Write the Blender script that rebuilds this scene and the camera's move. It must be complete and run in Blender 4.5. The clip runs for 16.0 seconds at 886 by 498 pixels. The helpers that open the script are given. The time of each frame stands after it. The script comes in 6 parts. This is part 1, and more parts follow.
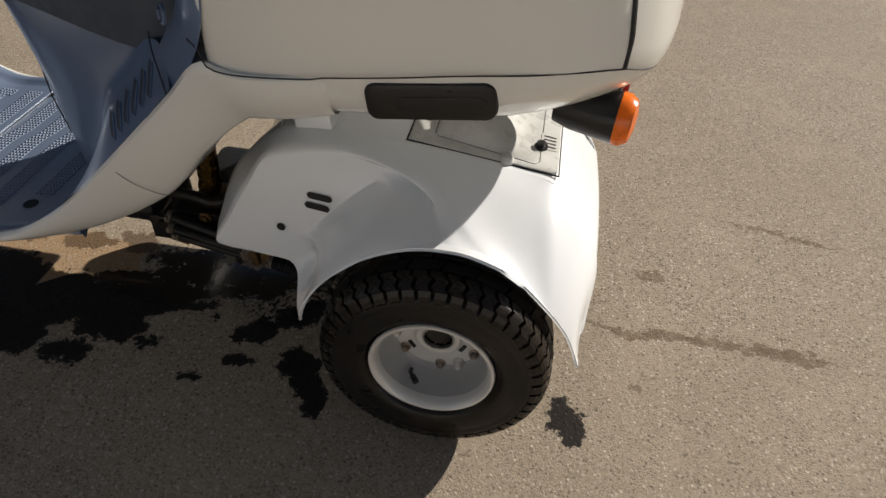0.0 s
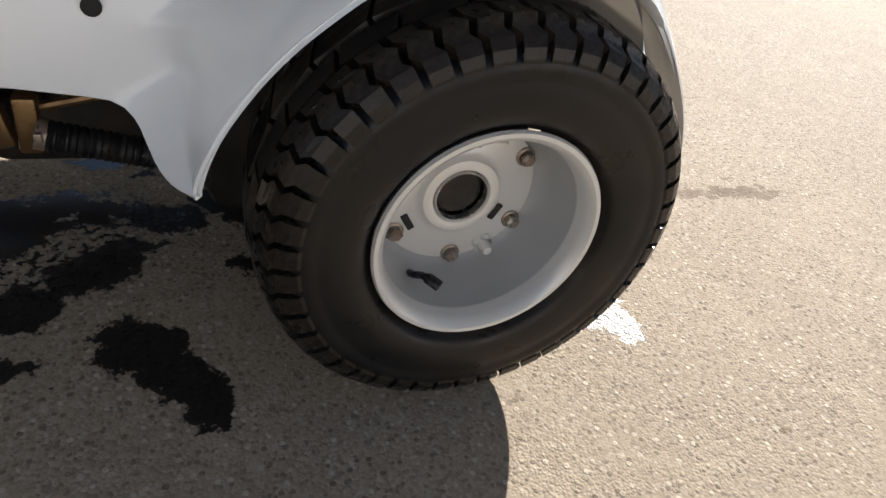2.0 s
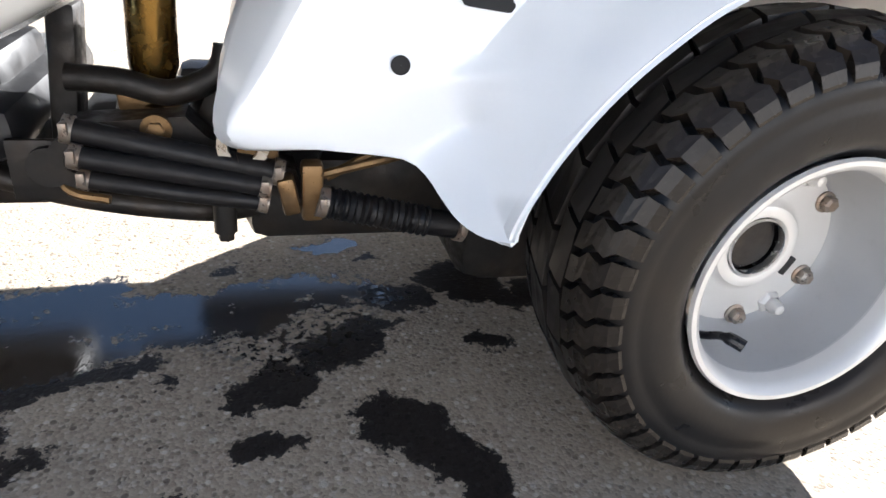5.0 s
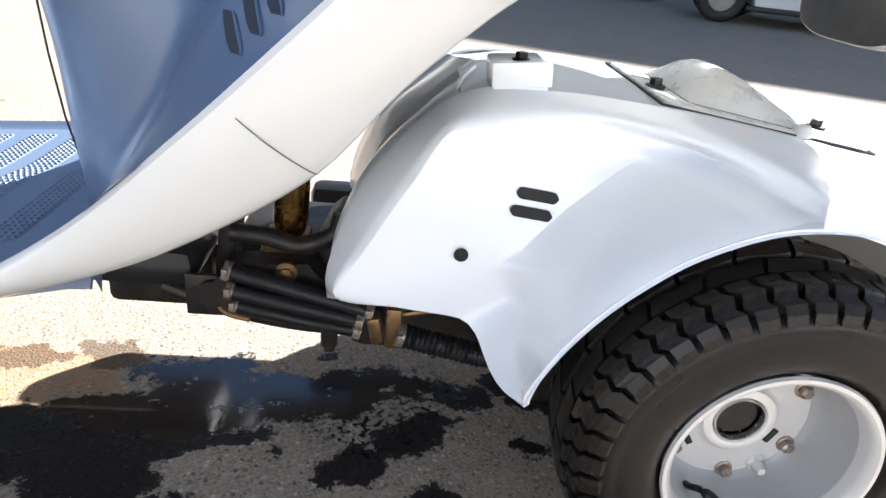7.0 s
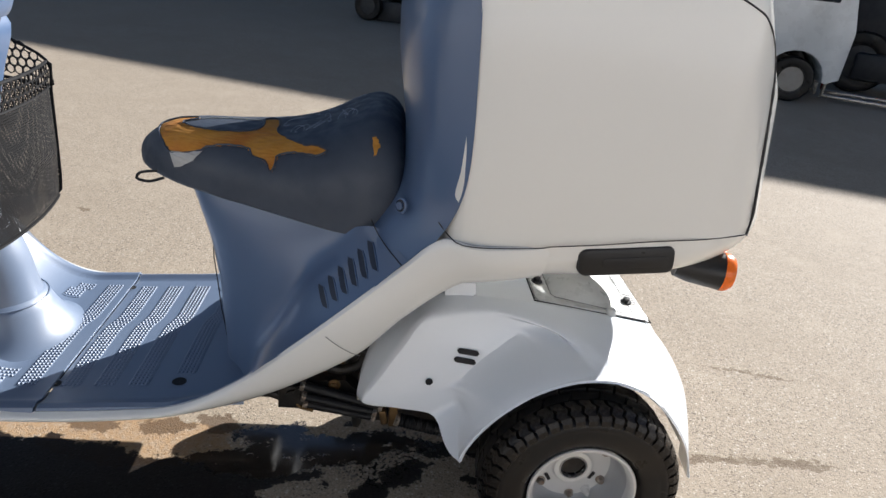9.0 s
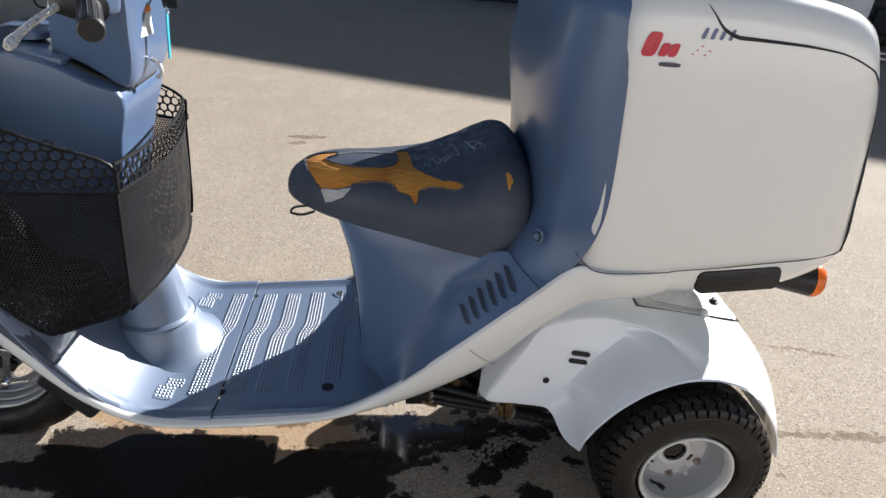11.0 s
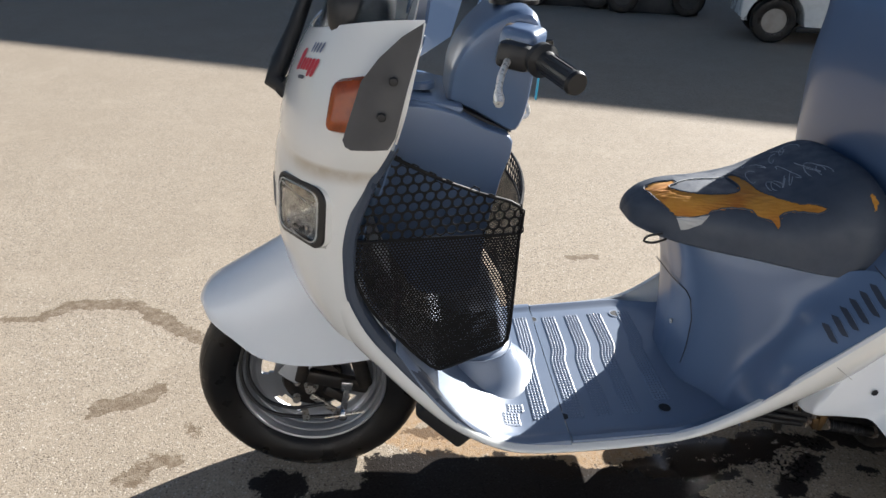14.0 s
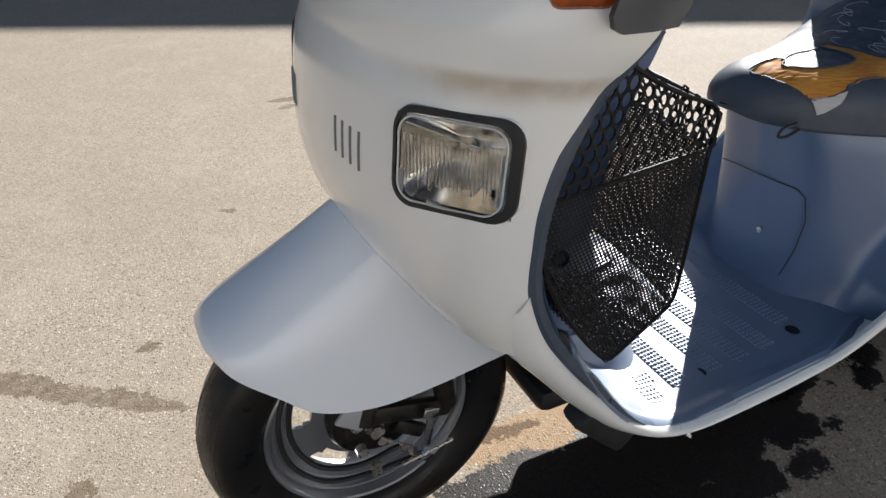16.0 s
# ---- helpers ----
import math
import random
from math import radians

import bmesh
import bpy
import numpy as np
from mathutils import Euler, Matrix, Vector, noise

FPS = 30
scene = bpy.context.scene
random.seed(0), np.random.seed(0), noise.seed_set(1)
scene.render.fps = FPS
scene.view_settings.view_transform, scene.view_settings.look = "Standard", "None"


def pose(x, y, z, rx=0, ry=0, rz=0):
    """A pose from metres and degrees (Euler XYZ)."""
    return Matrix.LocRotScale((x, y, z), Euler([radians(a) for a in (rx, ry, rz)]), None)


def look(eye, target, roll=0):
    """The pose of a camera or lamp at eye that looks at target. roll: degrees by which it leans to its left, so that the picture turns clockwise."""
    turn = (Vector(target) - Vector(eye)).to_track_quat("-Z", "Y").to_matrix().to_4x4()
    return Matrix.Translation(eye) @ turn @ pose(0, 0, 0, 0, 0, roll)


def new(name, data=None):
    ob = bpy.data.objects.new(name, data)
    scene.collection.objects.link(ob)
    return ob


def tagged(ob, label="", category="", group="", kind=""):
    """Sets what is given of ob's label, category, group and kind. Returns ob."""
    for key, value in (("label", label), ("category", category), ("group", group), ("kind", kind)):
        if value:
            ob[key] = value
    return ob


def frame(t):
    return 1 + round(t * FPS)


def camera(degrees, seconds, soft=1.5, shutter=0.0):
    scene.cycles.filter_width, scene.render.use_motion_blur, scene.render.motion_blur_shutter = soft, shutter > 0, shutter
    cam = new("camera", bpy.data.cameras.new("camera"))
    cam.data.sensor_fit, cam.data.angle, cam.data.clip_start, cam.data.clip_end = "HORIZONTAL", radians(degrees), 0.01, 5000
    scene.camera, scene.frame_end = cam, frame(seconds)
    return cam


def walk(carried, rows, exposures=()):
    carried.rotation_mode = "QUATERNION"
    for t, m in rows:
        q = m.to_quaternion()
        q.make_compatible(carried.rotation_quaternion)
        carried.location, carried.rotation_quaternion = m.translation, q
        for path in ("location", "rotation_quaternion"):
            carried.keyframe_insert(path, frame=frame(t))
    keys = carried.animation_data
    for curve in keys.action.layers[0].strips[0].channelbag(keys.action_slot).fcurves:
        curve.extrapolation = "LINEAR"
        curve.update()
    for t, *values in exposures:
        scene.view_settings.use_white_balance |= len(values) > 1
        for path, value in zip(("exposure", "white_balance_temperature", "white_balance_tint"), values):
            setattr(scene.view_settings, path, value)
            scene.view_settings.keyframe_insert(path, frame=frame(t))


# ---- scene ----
cam = camera(66.3, 16.0)
PATH = [
    (0, (0.104, -0.972, 0.991), (-0.113, 0.519, -0.325), 2.5),
    (0.5, (-0.015, -0.928, 0.855), (0.011, 0.595, -0.44), 4.8),
    (1, (-0.098, -0.851, 0.751), (0.108, 0.595, -0.614), 7.3),
    (1.5, (-0.177, -0.774, 0.608), (0.308, 0.695, -0.659), 10.1),
    (2, (-0.238, -0.708, 0.479), (0.521, 0.734, -0.68), 13.0),
    (2.5, (-0.277, -0.647, 0.404), (0.611, 0.777, -0.684), 13.2),
    (3, (-0.289, -0.616, 0.374), (0.607, 0.831, -0.676), 10.0),
    (3.5, (-0.295, -0.602, 0.385), (0.587, 0.867, -0.647), 8.9),
    (4, (-0.305, -0.616, 0.392), (0.527, 0.917, -0.586), 8.5),
    (4.5, (-0.33, -0.64, 0.393), (0.342, 0.977, -0.574), 7.1),
    (5, (-0.369, -0.663, 0.401), (0.127, 1.048, -0.51), 5.3),
    (5.2, (-0.382, -0.674, 0.405), (0.019, 1.068, -0.493), 4.2),
    (7.3, (-0.323, -0.799, 0.628), (-0.221, 1.007, -0.223), 6.5),
    (7.5, (-0.31, -0.828, 0.665), (-0.238, 0.986, -0.175), 6.7),
    (8, (-0.299, -0.949, 0.786), (-0.194, 0.879, -0.019), 7.3),
    (8.2, (-0.308, -1.026, 0.838), (-0.211, 0.806, 0.042), 7.3),
    (10.3, (-0.531, -1.296, 1.178), (-0.174, 0.45, 0.27), 4.8),
    (10.5, (-0.555, -1.298, 1.18), (-0.252, 0.445, 0.247), 5.2),
    (11, (-0.623, -1.297, 1.169), (-0.446, 0.473, 0.255), 4.7),
    (11.5, (-0.686, -1.306, 1.168), (-0.649, 0.462, 0.234), 4.2),
    (12, (-0.77, -1.323, 1.173), (-0.771, 0.443, 0.235), 2.9),
    (12.5, (-0.841, -1.355, 1.192), (-0.861, 0.423, 0.277), 1.9),
    (13, (-0.955, -1.388, 1.22), (-0.979, 0.414, 0.355), 0.6),
    (13.5, (-1.116, -1.341, 1.205), (-1.068, 0.453, 0.324), 0.5),
    (14, (-1.279, -1.276, 1.204), (-1.156, 0.501, 0.296), 1.4),
    (14.5, (-1.465, -1.199, 1.188), (-1.156, 0.535, 0.241), 1.9),
    (15, (-1.619, -1.099, 1.16), (-1.062, 0.556, 0.186), 2.6),
    (15.5, (-1.683, -0.932, 1.107), (-1.012, 0.647, 0.079), 1.2),
    (16, (-1.715, -0.777, 1.022), (-0.97, 0.759, -0.02), 0.3),
]
EXPOSURE = [(0, 0.45, 6500, 11), (0.5, 0.55, 6550, 12), (1, 0.85, 6400, 12), (1.5, 1.2, 6250, 11), (2, 1.4, 6150, 11), (2.5, 1.55, 6050, 11), (3, 1.8, 5950, 11), (3.5, 2.1, 5850, 11), (4.5, 2.7, 5700, 11), (5, 2.75, 5650, 11), (7.5, 2.4, 5650, 11), (8, 1.85, 5700, 11), (10.5, 1.2, 5900, 11), (11, 1.4, 5800, 11), (11.5, 1.58, 5750, 10), (12.5, 1.68, 5750, 10), (13, 1.5, 5850, 10), (14.5, 1.52, 5850, 10), (16, 1.38, 5850, 10)]
walk(cam, [(t, look(eye, target, roll)) for t, eye, target, roll in PATH], EXPOSURE)

# ---- world and light ----
SUN_TO = Vector((1.66, 1.5, 1.0)).normalized()
sky_world = bpy.data.worlds.new("sky")
scene.world = sky_world
sky_world.use_nodes = True
_n = sky_world.node_tree.nodes
_sky = _n.new("ShaderNodeTexSky")
_sky.sky_type, _sky.sun_disc = "NISHITA", False
_sky.sun_elevation = math.asin(SUN_TO.z)
_sky.sun_rotation = math.atan2(SUN_TO.x, SUN_TO.y)
sky_world.node_tree.links.new(_sky.outputs[0], _n["Background"].inputs[0])
_n["Background"].inputs[1].default_value = 0.028
sun_data = bpy.data.lights.new("sun", "SUN")
sun_data.energy, sun_data.angle, sun_data.color = 5.0, radians(0.53), (1.0, 0.92, 0.80)
sun = new("sun", sun_data)
sun.rotation_mode = "QUATERNION"
sun.rotation_quaternion = SUN_TO.to_track_quat("Z", "Y")
sun.location = SUN_TO * 30


# ---- materials ----
def shader(name, base, rough=0.5, metal=0.0, coat=0.0, spec=0.5):
    m = bpy.data.materials.new(name)
    m.use_nodes = True
    b = m.node_tree.nodes["Principled BSDF"]
    b.inputs["Base Color"].default_value = (*base, 1)
    b.inputs["Roughness"].default_value = rough
    b.inputs["Metallic"].default_value = metal
    b.inputs["Coat Weight"].default_value = coat
    b.inputs["Coat Roughness"].default_value = 0.08
    b.inputs["Specular IOR Level"].default_value = spec
    return m, m.node_tree, b


def tex_noise(nt, vec, scale, detail=4.0, rough=0.55):
    n = nt.nodes.new("ShaderNodeTexNoise")
    n.inputs["Scale"].default_value, n.inputs["Detail"].default_value, n.inputs["Roughness"].default_value = scale, detail, rough
    nt.links.new(vec, n.inputs["Vector"])
    return n.outputs["Fac"]


def ramp(nt, fac, lo, hi, to_lo=0.0, to_hi=1.0):
    r = nt.nodes.new("ShaderNodeMapRange")
    r.interpolation_type = "SMOOTHSTEP"
    for key, v in (("From Min", lo), ("From Max", hi), ("To Min", to_lo), ("To Max", to_hi)):
        r.inputs[key].default_value = v
    nt.links.new(fac, r.inputs["Value"])
    return r.outputs["Result"]


def mixcol(nt, fac, a, b):
    m = nt.nodes.new("ShaderNodeMix")
    m.data_type = "RGBA"
    for sock, v in ((m.inputs[0], fac), (m.inputs[6], a), (m.inputs[7], b)):
        if isinstance(v, (tuple, list)):
            sock.default_value = (*v, 1)
        elif isinstance(v, (int, float)):
            sock.default_value = v
        else:
            nt.links.new(v, sock)
    return m.outputs[2]


def calc(nt, op, a, b=0.0):
    m = nt.nodes.new("ShaderNodeMath")
    m.operation = op
    for sock, v in zip(m.inputs, (a, b)):
        if isinstance(v, (int, float)):
            sock.default_value = v
        else:
            nt.links.new(v, sock)
    return m.outputs[0]


def bumped(nt, b, height, strength, dist=0.002):
    k = nt.nodes.new("ShaderNodeBump")
    k.inputs["Strength"].default_value, k.inputs["Distance"].default_value = strength, dist
    nt.links.new(height, k.inputs["Height"])
    nt.links.new(k.outputs[0], b.inputs["Normal"])


def coords(nt):
    return nt.nodes.new("ShaderNodeTexCoord").outputs["Object"]


def worn(name, base, dirt, rough=0.4, metal=0.0, coat=0.0, big=6.0, fine=90.0, amount=0.5, grain=0.1, bump=0.15, bump_scale=350.0, rough_var=0.15):
    """A painted or moulded surface: base colour, large soft dirt, fine specks, fine relief."""
    m, nt, b = shader(name, base, rough, metal, coat)
    v = coords(nt)
    large = ramp(nt, tex_noise(nt, v, big, 3, 0.5), 0.35, 0.80, 0, amount)
    speck = ramp(nt, tex_noise(nt, v, fine, 3), 0.55, 0.8, 0, grain)
    c = mixcol(nt, large, base, dirt)
    c = mixcol(nt, speck, c, tuple(0.6 * d for d in dirt))
    nt.links.new(c, b.inputs["Base Color"])
    r = ramp(nt, tex_noise(nt, v, big * 3, 5), 0.3, 0.7, max(rough - rough_var, 0.03), min(rough + rough_var, 1))
    nt.links.new(r, b.inputs["Roughness"])
    bumped(nt, b, tex_noise(nt, v, bump_scale, 2), bump, 0.0006)
    return m


WHITE = worn("white_paint", (0.74, 0.74, 0.71), (0.66, 0.64, 0.58), 0.20, coat=0.6, amount=0.05, grain=0.02, bump=0.03, big=3.0, rough_var=0.02)
NOSE_WHITE = worn("white_nose_paint", (0.74, 0.74, 0.71), (0.66, 0.64, 0.58), 0.20, coat=0.6, amount=0.05, grain=0.02, bump=0.03, big=3.0, rough_var=0.02)
_nt = NOSE_WHITE.node_tree
_b = _nt.nodes["Principled BSDF"]
_sep = _nt.nodes.new("ShaderNodeSeparateXYZ")
_nt.links.new(coords(_nt), _sep.inputs[0])
# brown band at the crease: its shade and dust, both put into the colour
_band = calc(_nt, "MULTIPLY", ramp(_nt, _sep.outputs[2], 0.806, 0.834), ramp(_nt, _sep.outputs[2], 0.834, 0.846, 1, 0))
_side = ramp(_nt, calc(_nt, "ABSOLUTE", _sep.outputs[1]), 0.13, 0.27)
_fleck = ramp(_nt, tex_noise(_nt, coords(_nt), 18, 4), 0.25, 0.6, 0.35, 0.75)
_dust_shade = mixcol(_nt, calc(_nt, "MULTIPLY", calc(_nt, "MULTIPLY", _band, _side), _fleck), _b.inputs["Base Color"].links[0].from_socket, (0.36, 0.28, 0.17))
_nt.links.new(_dust_shade, _b.inputs["Base Color"])
WHITE_B = worn("white_fender_plastic", (0.765, 0.80, 0.84), (0.73, 0.73, 0.71), 0.24, coat=0.6, amount=0.05, grain=0.02, bump=0.04, big=3.0, rough_var=0.02)
BLUE = worn("blue_grey_plastic", (0.080, 0.125, 0.222), (0.13, 0.165, 0.235), 0.34, coat=0.35, amount=0.05, grain=0.03, bump=0.06, bump_scale=500, big=4.0, rough_var=0.02)
BLUE_FLOOR = worn("blue_grey_floor_plastic", (0.122, 0.164, 0.245), (0.18, 0.22, 0.29), 0.46, coat=0.6, amount=0.15, grain=0.06, bump=0.10, bump_scale=500, rough_var=0.02)
BLUE_FLOOR.node_tree.nodes["Principled BSDF"].inputs["Specular IOR Level"].default_value = 0.9
BLUE_FLOOR.node_tree.nodes["Principled BSDF"].inputs["Coat Roughness"].default_value = 0.38
BLACK = worn("black_plastic", (0.013, 0.013, 0.014), (0.032, 0.032, 0.032), 0.42, amount=0.35, bump=0.2, bump_scale=600)
for _m, _v in ((BLACK, 0.35),):
    _m.node_tree.nodes["Principled BSDF"].inputs["Specular IOR Level"].default_value = _v
GREY_RUBBER = worn("dark_grey_rubber", (0.042, 0.042, 0.044), (0.075, 0.073, 0.07), 0.55, amount=0.5, bump=0.25, bump_scale=600)
RUBBER = worn("tyre_rubber", (0.0085, 0.0085, 0.009), (0.034, 0.025, 0.016), 0.39, amount=0.5, big=7, grain=0.08, bump=0.15, bump_scale=260)
RUBBER.node_tree.nodes["Principled BSDF"].inputs["Specular IOR Level"].default_value = 0.24
SILVER = worn("silver_wheel_paint", (0.64, 0.64, 0.63), (0.46, 0.42, 0.36), 0.34, metal=0.25, coat=0.25, amount=0.10, big=18, grain=0.04, rough_var=0.03)
# darker than SILVER to hold the shade inside the rim; also on the fork plate
RIM_GREY = worn("shaded_rim_grey", (0.40, 0.41, 0.42), (0.26, 0.24, 0.21), 0.5, metal=0.2, amount=0.15, big=12, rough_var=0.04)
RIM_FRONT = worn("bare_alloy", (0.42, 0.43, 0.45), (0.28, 0.27, 0.25), 0.34, metal=0.8, amount=0.25, big=8, grain=0.02, rough_var=0.04)
STEEL = worn("steel", (0.5, 0.48, 0.44), (0.25, 0.17, 0.1), 0.35, metal=0.9, amount=0.5, big=60)
NUT = worn("dull_steel_nut", (0.26, 0.235, 0.205), (0.22, 0.11, 0.05), 0.38, metal=0.6, amount=0.6, big=70)
CHROME = worn("chrome", (0.75, 0.75, 0.75), (0.4, 0.36, 0.3), 0.15, metal=1.0, amount=0.3, big=60)
GREASY = worn("greasy_dark_metal", (0.012, 0.011, 0.010), (0.045, 0.031, 0.021), 0.5, metal=0.3, amount=0.7, big=30, bump=0.3)
HOSE = worn("black_hose_rubber", (0.007, 0.007, 0.008), (0.02, 0.016, 0.013), 0.5, amount=0.4, big=30)
HOSE.node_tree.nodes["Principled BSDF"].inputs["Specular IOR Level"].default_value = 0.3
GOLD = worn("gold_anodised_metal", (0.22, 0.13, 0.03), (0.06, 0.04, 0.02), 0.22, metal=0.9, amount=0.5, big=30)
BRASS = worn("worn_brass", (0.17, 0.105, 0.045), (0.05, 0.032, 0.02), 0.42, metal=0.7, amount=0.5, big=50)
VINYL = worn("grey_vinyl", (0.045, 0.056, 0.078), (0.075, 0.088, 0.11), 0.55, amount=0.4, big=14, grain=0.2, bump=0.35, bump_scale=420)
VINYL.node_tree.nodes["Principled BSDF"].inputs["Specular IOR Level"].default_value = 0.36
VINYL_BACK = worn("vinyl_underside", (0.45, 0.45, 0.44), (0.3, 0.3, 0.29), 0.7, amount=0.5, big=40)
FOAM = worn("yellow_seat_foam", (0.52, 0.24, 0.03), (0.36, 0.095, 0.008), 0.9, amount=0.85, big=16, fine=200, grain=0.25, bump=0.6, bump_scale=300)
MESH_BLACK = worn("black_net", (0.009, 0.009, 0.010), (0.020, 0.020, 0.020), 0.58, amount=0.4, bump=0.1)
MESH_BLACK.node_tree.nodes["Principled BSDF"].inputs["Specular IOR Level"].default_value = 0.12
SLOT_GREY = shader("shaded_slot_grey", (0.16, 0.16, 0.16), 0.7)[0]
TRIM_GREY = worn("dark_blue_grey_trim", (0.046, 0.060, 0.088), (0.07, 0.085, 0.11), 0.42, amount=0.2, bump=0.1)
LOUVRE = shader("shaded_blue_louvre", (0.018, 0.026, 0.046), 0.6)[0]
SEAM = shader("seam_gap", (0.02, 0.02, 0.022), 0.8)[0]
LEVER = worn("alloy_lever", (0.68, 0.67, 0.64), (0.5, 0.47, 0.42), 0.35, metal=0.5, amount=0.3, big=60)
# near-black colour holds the shade inside holes, slots and gaps
SHADOW_BLACK = shader("opening_shade_black", (0.008, 0.008, 0.009), 0.7)[0]
CYAN = worn("cyan_ribbon", (0.06, 0.42, 0.55), (0.1, 0.3, 0.4), 0.45, amount=0.3)
PAPER = worn("sticker_paper", (0.6, 0.6, 0.57), (0.4, 0.38, 0.33), 0.5, amount=0.4, big=60)
RED_INK = worn("red_sticker_ink", (0.50, 0.015, 0.035), (0.5, 0.2, 0.2), 0.4, amount=0.2, big=60)
DARK_INK = shader("dark_sticker_ink", (0.05, 0.05, 0.07), 0.5)[0]
TICK_INK = shader("blue_grey_sticker_ink", (0.12, 0.15, 0.24), 0.5)[0]
ORANGE_INK = shader("orange_sticker_ink", (0.65, 0.2, 0.04), 0.5)[0]
CHALK = worn("chalk_scribble", (0.33, 0.36, 0.40), (0.15, 0.16, 0.18), 0.8, amount=0.5, big=60)


def lens(name, base, rough, trans, ior=1.49):
    m, nt, b = shader(name, base, rough)
    b.inputs["Transmission Weight"].default_value = trans
    b.inputs["IOR"].default_value = ior
    v = coords(nt)
    c = mixcol(nt, ramp(nt, tex_noise(nt, v, 40, 4), 0.4, 0.7), base, tuple(0.7 * x for x in base))
    nt.links.new(c, b.inputs["Base Color"])
    return m


AMBER = lens("amber_lens", (0.42, 0.075, 0.006), 0.12, 0.35)
ORANGE = lens("orange_lens", (0.95, 0.19, 0.01), 0.2, 0.15)
CLEAR = lens("clear_lens", (0.96, 0.96, 0.95), 0.03, 1.0, 1.18)
RIBBED = lens("ribbed_lens", (0.95, 0.93, 0.88), 0.06, 0.85, 1.5)
ACRYLIC = lens("windscreen_acrylic", (0.93, 0.95, 0.96), 0.06, 1.0, 1.2)
REFLECTOR = worn("headlamp_reflector", (0.86, 0.84, 0.80), (0.7, 0.64, 0.55), 0.12, metal=1.0, amount=0.4, big=20)


# ---- mesh helpers ----
def part(name, bm, material, parent, label="", smooth=True, auto=35):
    me = bpy.data.meshes.new(name)
    bmesh.ops.recalc_face_normals(bm, faces=bm.faces)
    bm.to_mesh(me)
    bm.free()
    me.materials.append(material)
    if smooth:
        me.shade_smooth()
        me.set_sharp_from_angle(angle=radians(auto))
    ob = new(name, me)
    ob.parent = parent
    return tagged(ob, label)


def thing(name, label, category, loc=(0, 0, 0), group="", kind=""):
    ob = new(name)
    ob.empty_display_size = 0.1
    ob.location = loc
    return tagged(ob, label, category, group, kind)


def grid(rows, close_u=False, close_v=False):
    """A sheet of quads through rows of points."""
    bm = bmesh.new()
    vs = [[bm.verts.new(p) for p in row] for row in rows]
    nu, nv = len(vs), len(vs[0])
    for i in range(nu if close_u else nu - 1):
        for j in range(nv if close_v else nv - 1):
            q = [vs[i][j], vs[(i + 1) % nu][j], vs[(i + 1) % nu][(j + 1) % nv], vs[i][(j + 1) % nv]]
            if len(set(q)) == 4:
                bm.faces.new(q)
    return bm


def cap(bm, verts):
    try:
        bm.faces.new(verts)
    except ValueError:
        pass


def solid(bm, t):
    """Give a sheet thickness t, inwards."""
    bmesh.ops.recalc_face_normals(bm, faces=bm.faces)
    bm.normal_update()
    faces, rim = bm.faces[:], [e for e in bm.edges if len(e.link_faces) == 1]
    low = {v: bm.verts.new(v.co - v.normal * t) for v in bm.verts[:]}
    for f in faces:
        bm.faces.new([low[v] for v in reversed(f.verts)])
    for e in rim:
        a, b = e.verts
        bm.faces.new((a, b, low[b], low[a]))
    return bm


def dedupe(bm, d=1e-5):
    bmesh.ops.remove_doubles(bm, verts=bm.verts, dist=d)
    return bm


def smoothed(keys, n):
    """n points along a Catmull-Rom curve through rows of numbers."""
    k = np.array(keys, float)
    d = np.concatenate([[0], np.cumsum(np.linalg.norm(np.diff(k.reshape(len(k), -1), axis=0), axis=1) + 1e-9)])
    s = np.linspace(0, d[-1], n)
    out = []
    for x in s:
        i = min(max(np.searchsorted(d, x) - 1, 0), len(k) - 2)
        u = (x - d[i]) / (d[i + 1] - d[i])
        p1, p2 = k[i], k[i + 1]
        h = d[i + 1] - d[i]
        m1 = (k[i + 1] - k[i - 1]) / (d[i + 1] - d[i - 1]) * h if i > 0 else p2 - p1
        m2 = (k[i + 2] - k[i]) / (d[i + 2] - d[i]) * h if i + 2 < len(k) else p2 - p1
        out.append((2 * u**3 - 3 * u**2 + 1) * p1 + (u**3 - 2 * u**2 + u) * m1 + (-2 * u**3 + 3 * u**2) * p2 + (u**3 - u**2) * m2)
    return np.array(out)


def tube(points, r, n=10, caps=True, bm=None, radii=None):
    """A round bar along points."""
    bm = bm or bmesh.new()
    pts = [Vector(p) for p in points]
    rings = []
    side = None
    for i, p in enumerate(pts):
        d = (pts[min(i + 1, len(pts) - 1)] - pts[max(i - 1, 0)]).normalized()
        if side is None:
            side = d.orthogonal().normalized()
        side = (side - d * side.dot(d)).normalized()
        up = d.cross(side)
        rr = radii[i] if radii else r
        rings.append([bm.verts.new(p + rr * (math.cos(2 * math.pi * k / n) * side + math.sin(2 * math.pi * k / n) * up)) for k in range(n)])
    for a, b in zip(rings, rings[1:]):
        for k in range(n):
            bm.faces.new((a[k], a[(k + 1) % n], b[(k + 1) % n], b[k]))
    if caps:
        bm.faces.new(rings[0][::-1])
        bm.faces.new(rings[-1])
    return bm


def revolve(profile, center, n=64, axis="y", close=False):
    """Turn a profile of (radius, offset along the axis) about an axis through center."""
    rows = []
    for r, o in profile:
        row = []
        for k in range(n):
            a = 2 * math.pi * k / n
            c, s = r * math.cos(a), r * math.sin(a)
            v = {"y": (c, o, s), "x": (o, c, s), "z": (c, s, o)}[axis]
            row.append(Vector(center) + Vector(v))
        rows.append(row)
    return grid(rows, close_u=close, close_v=True)


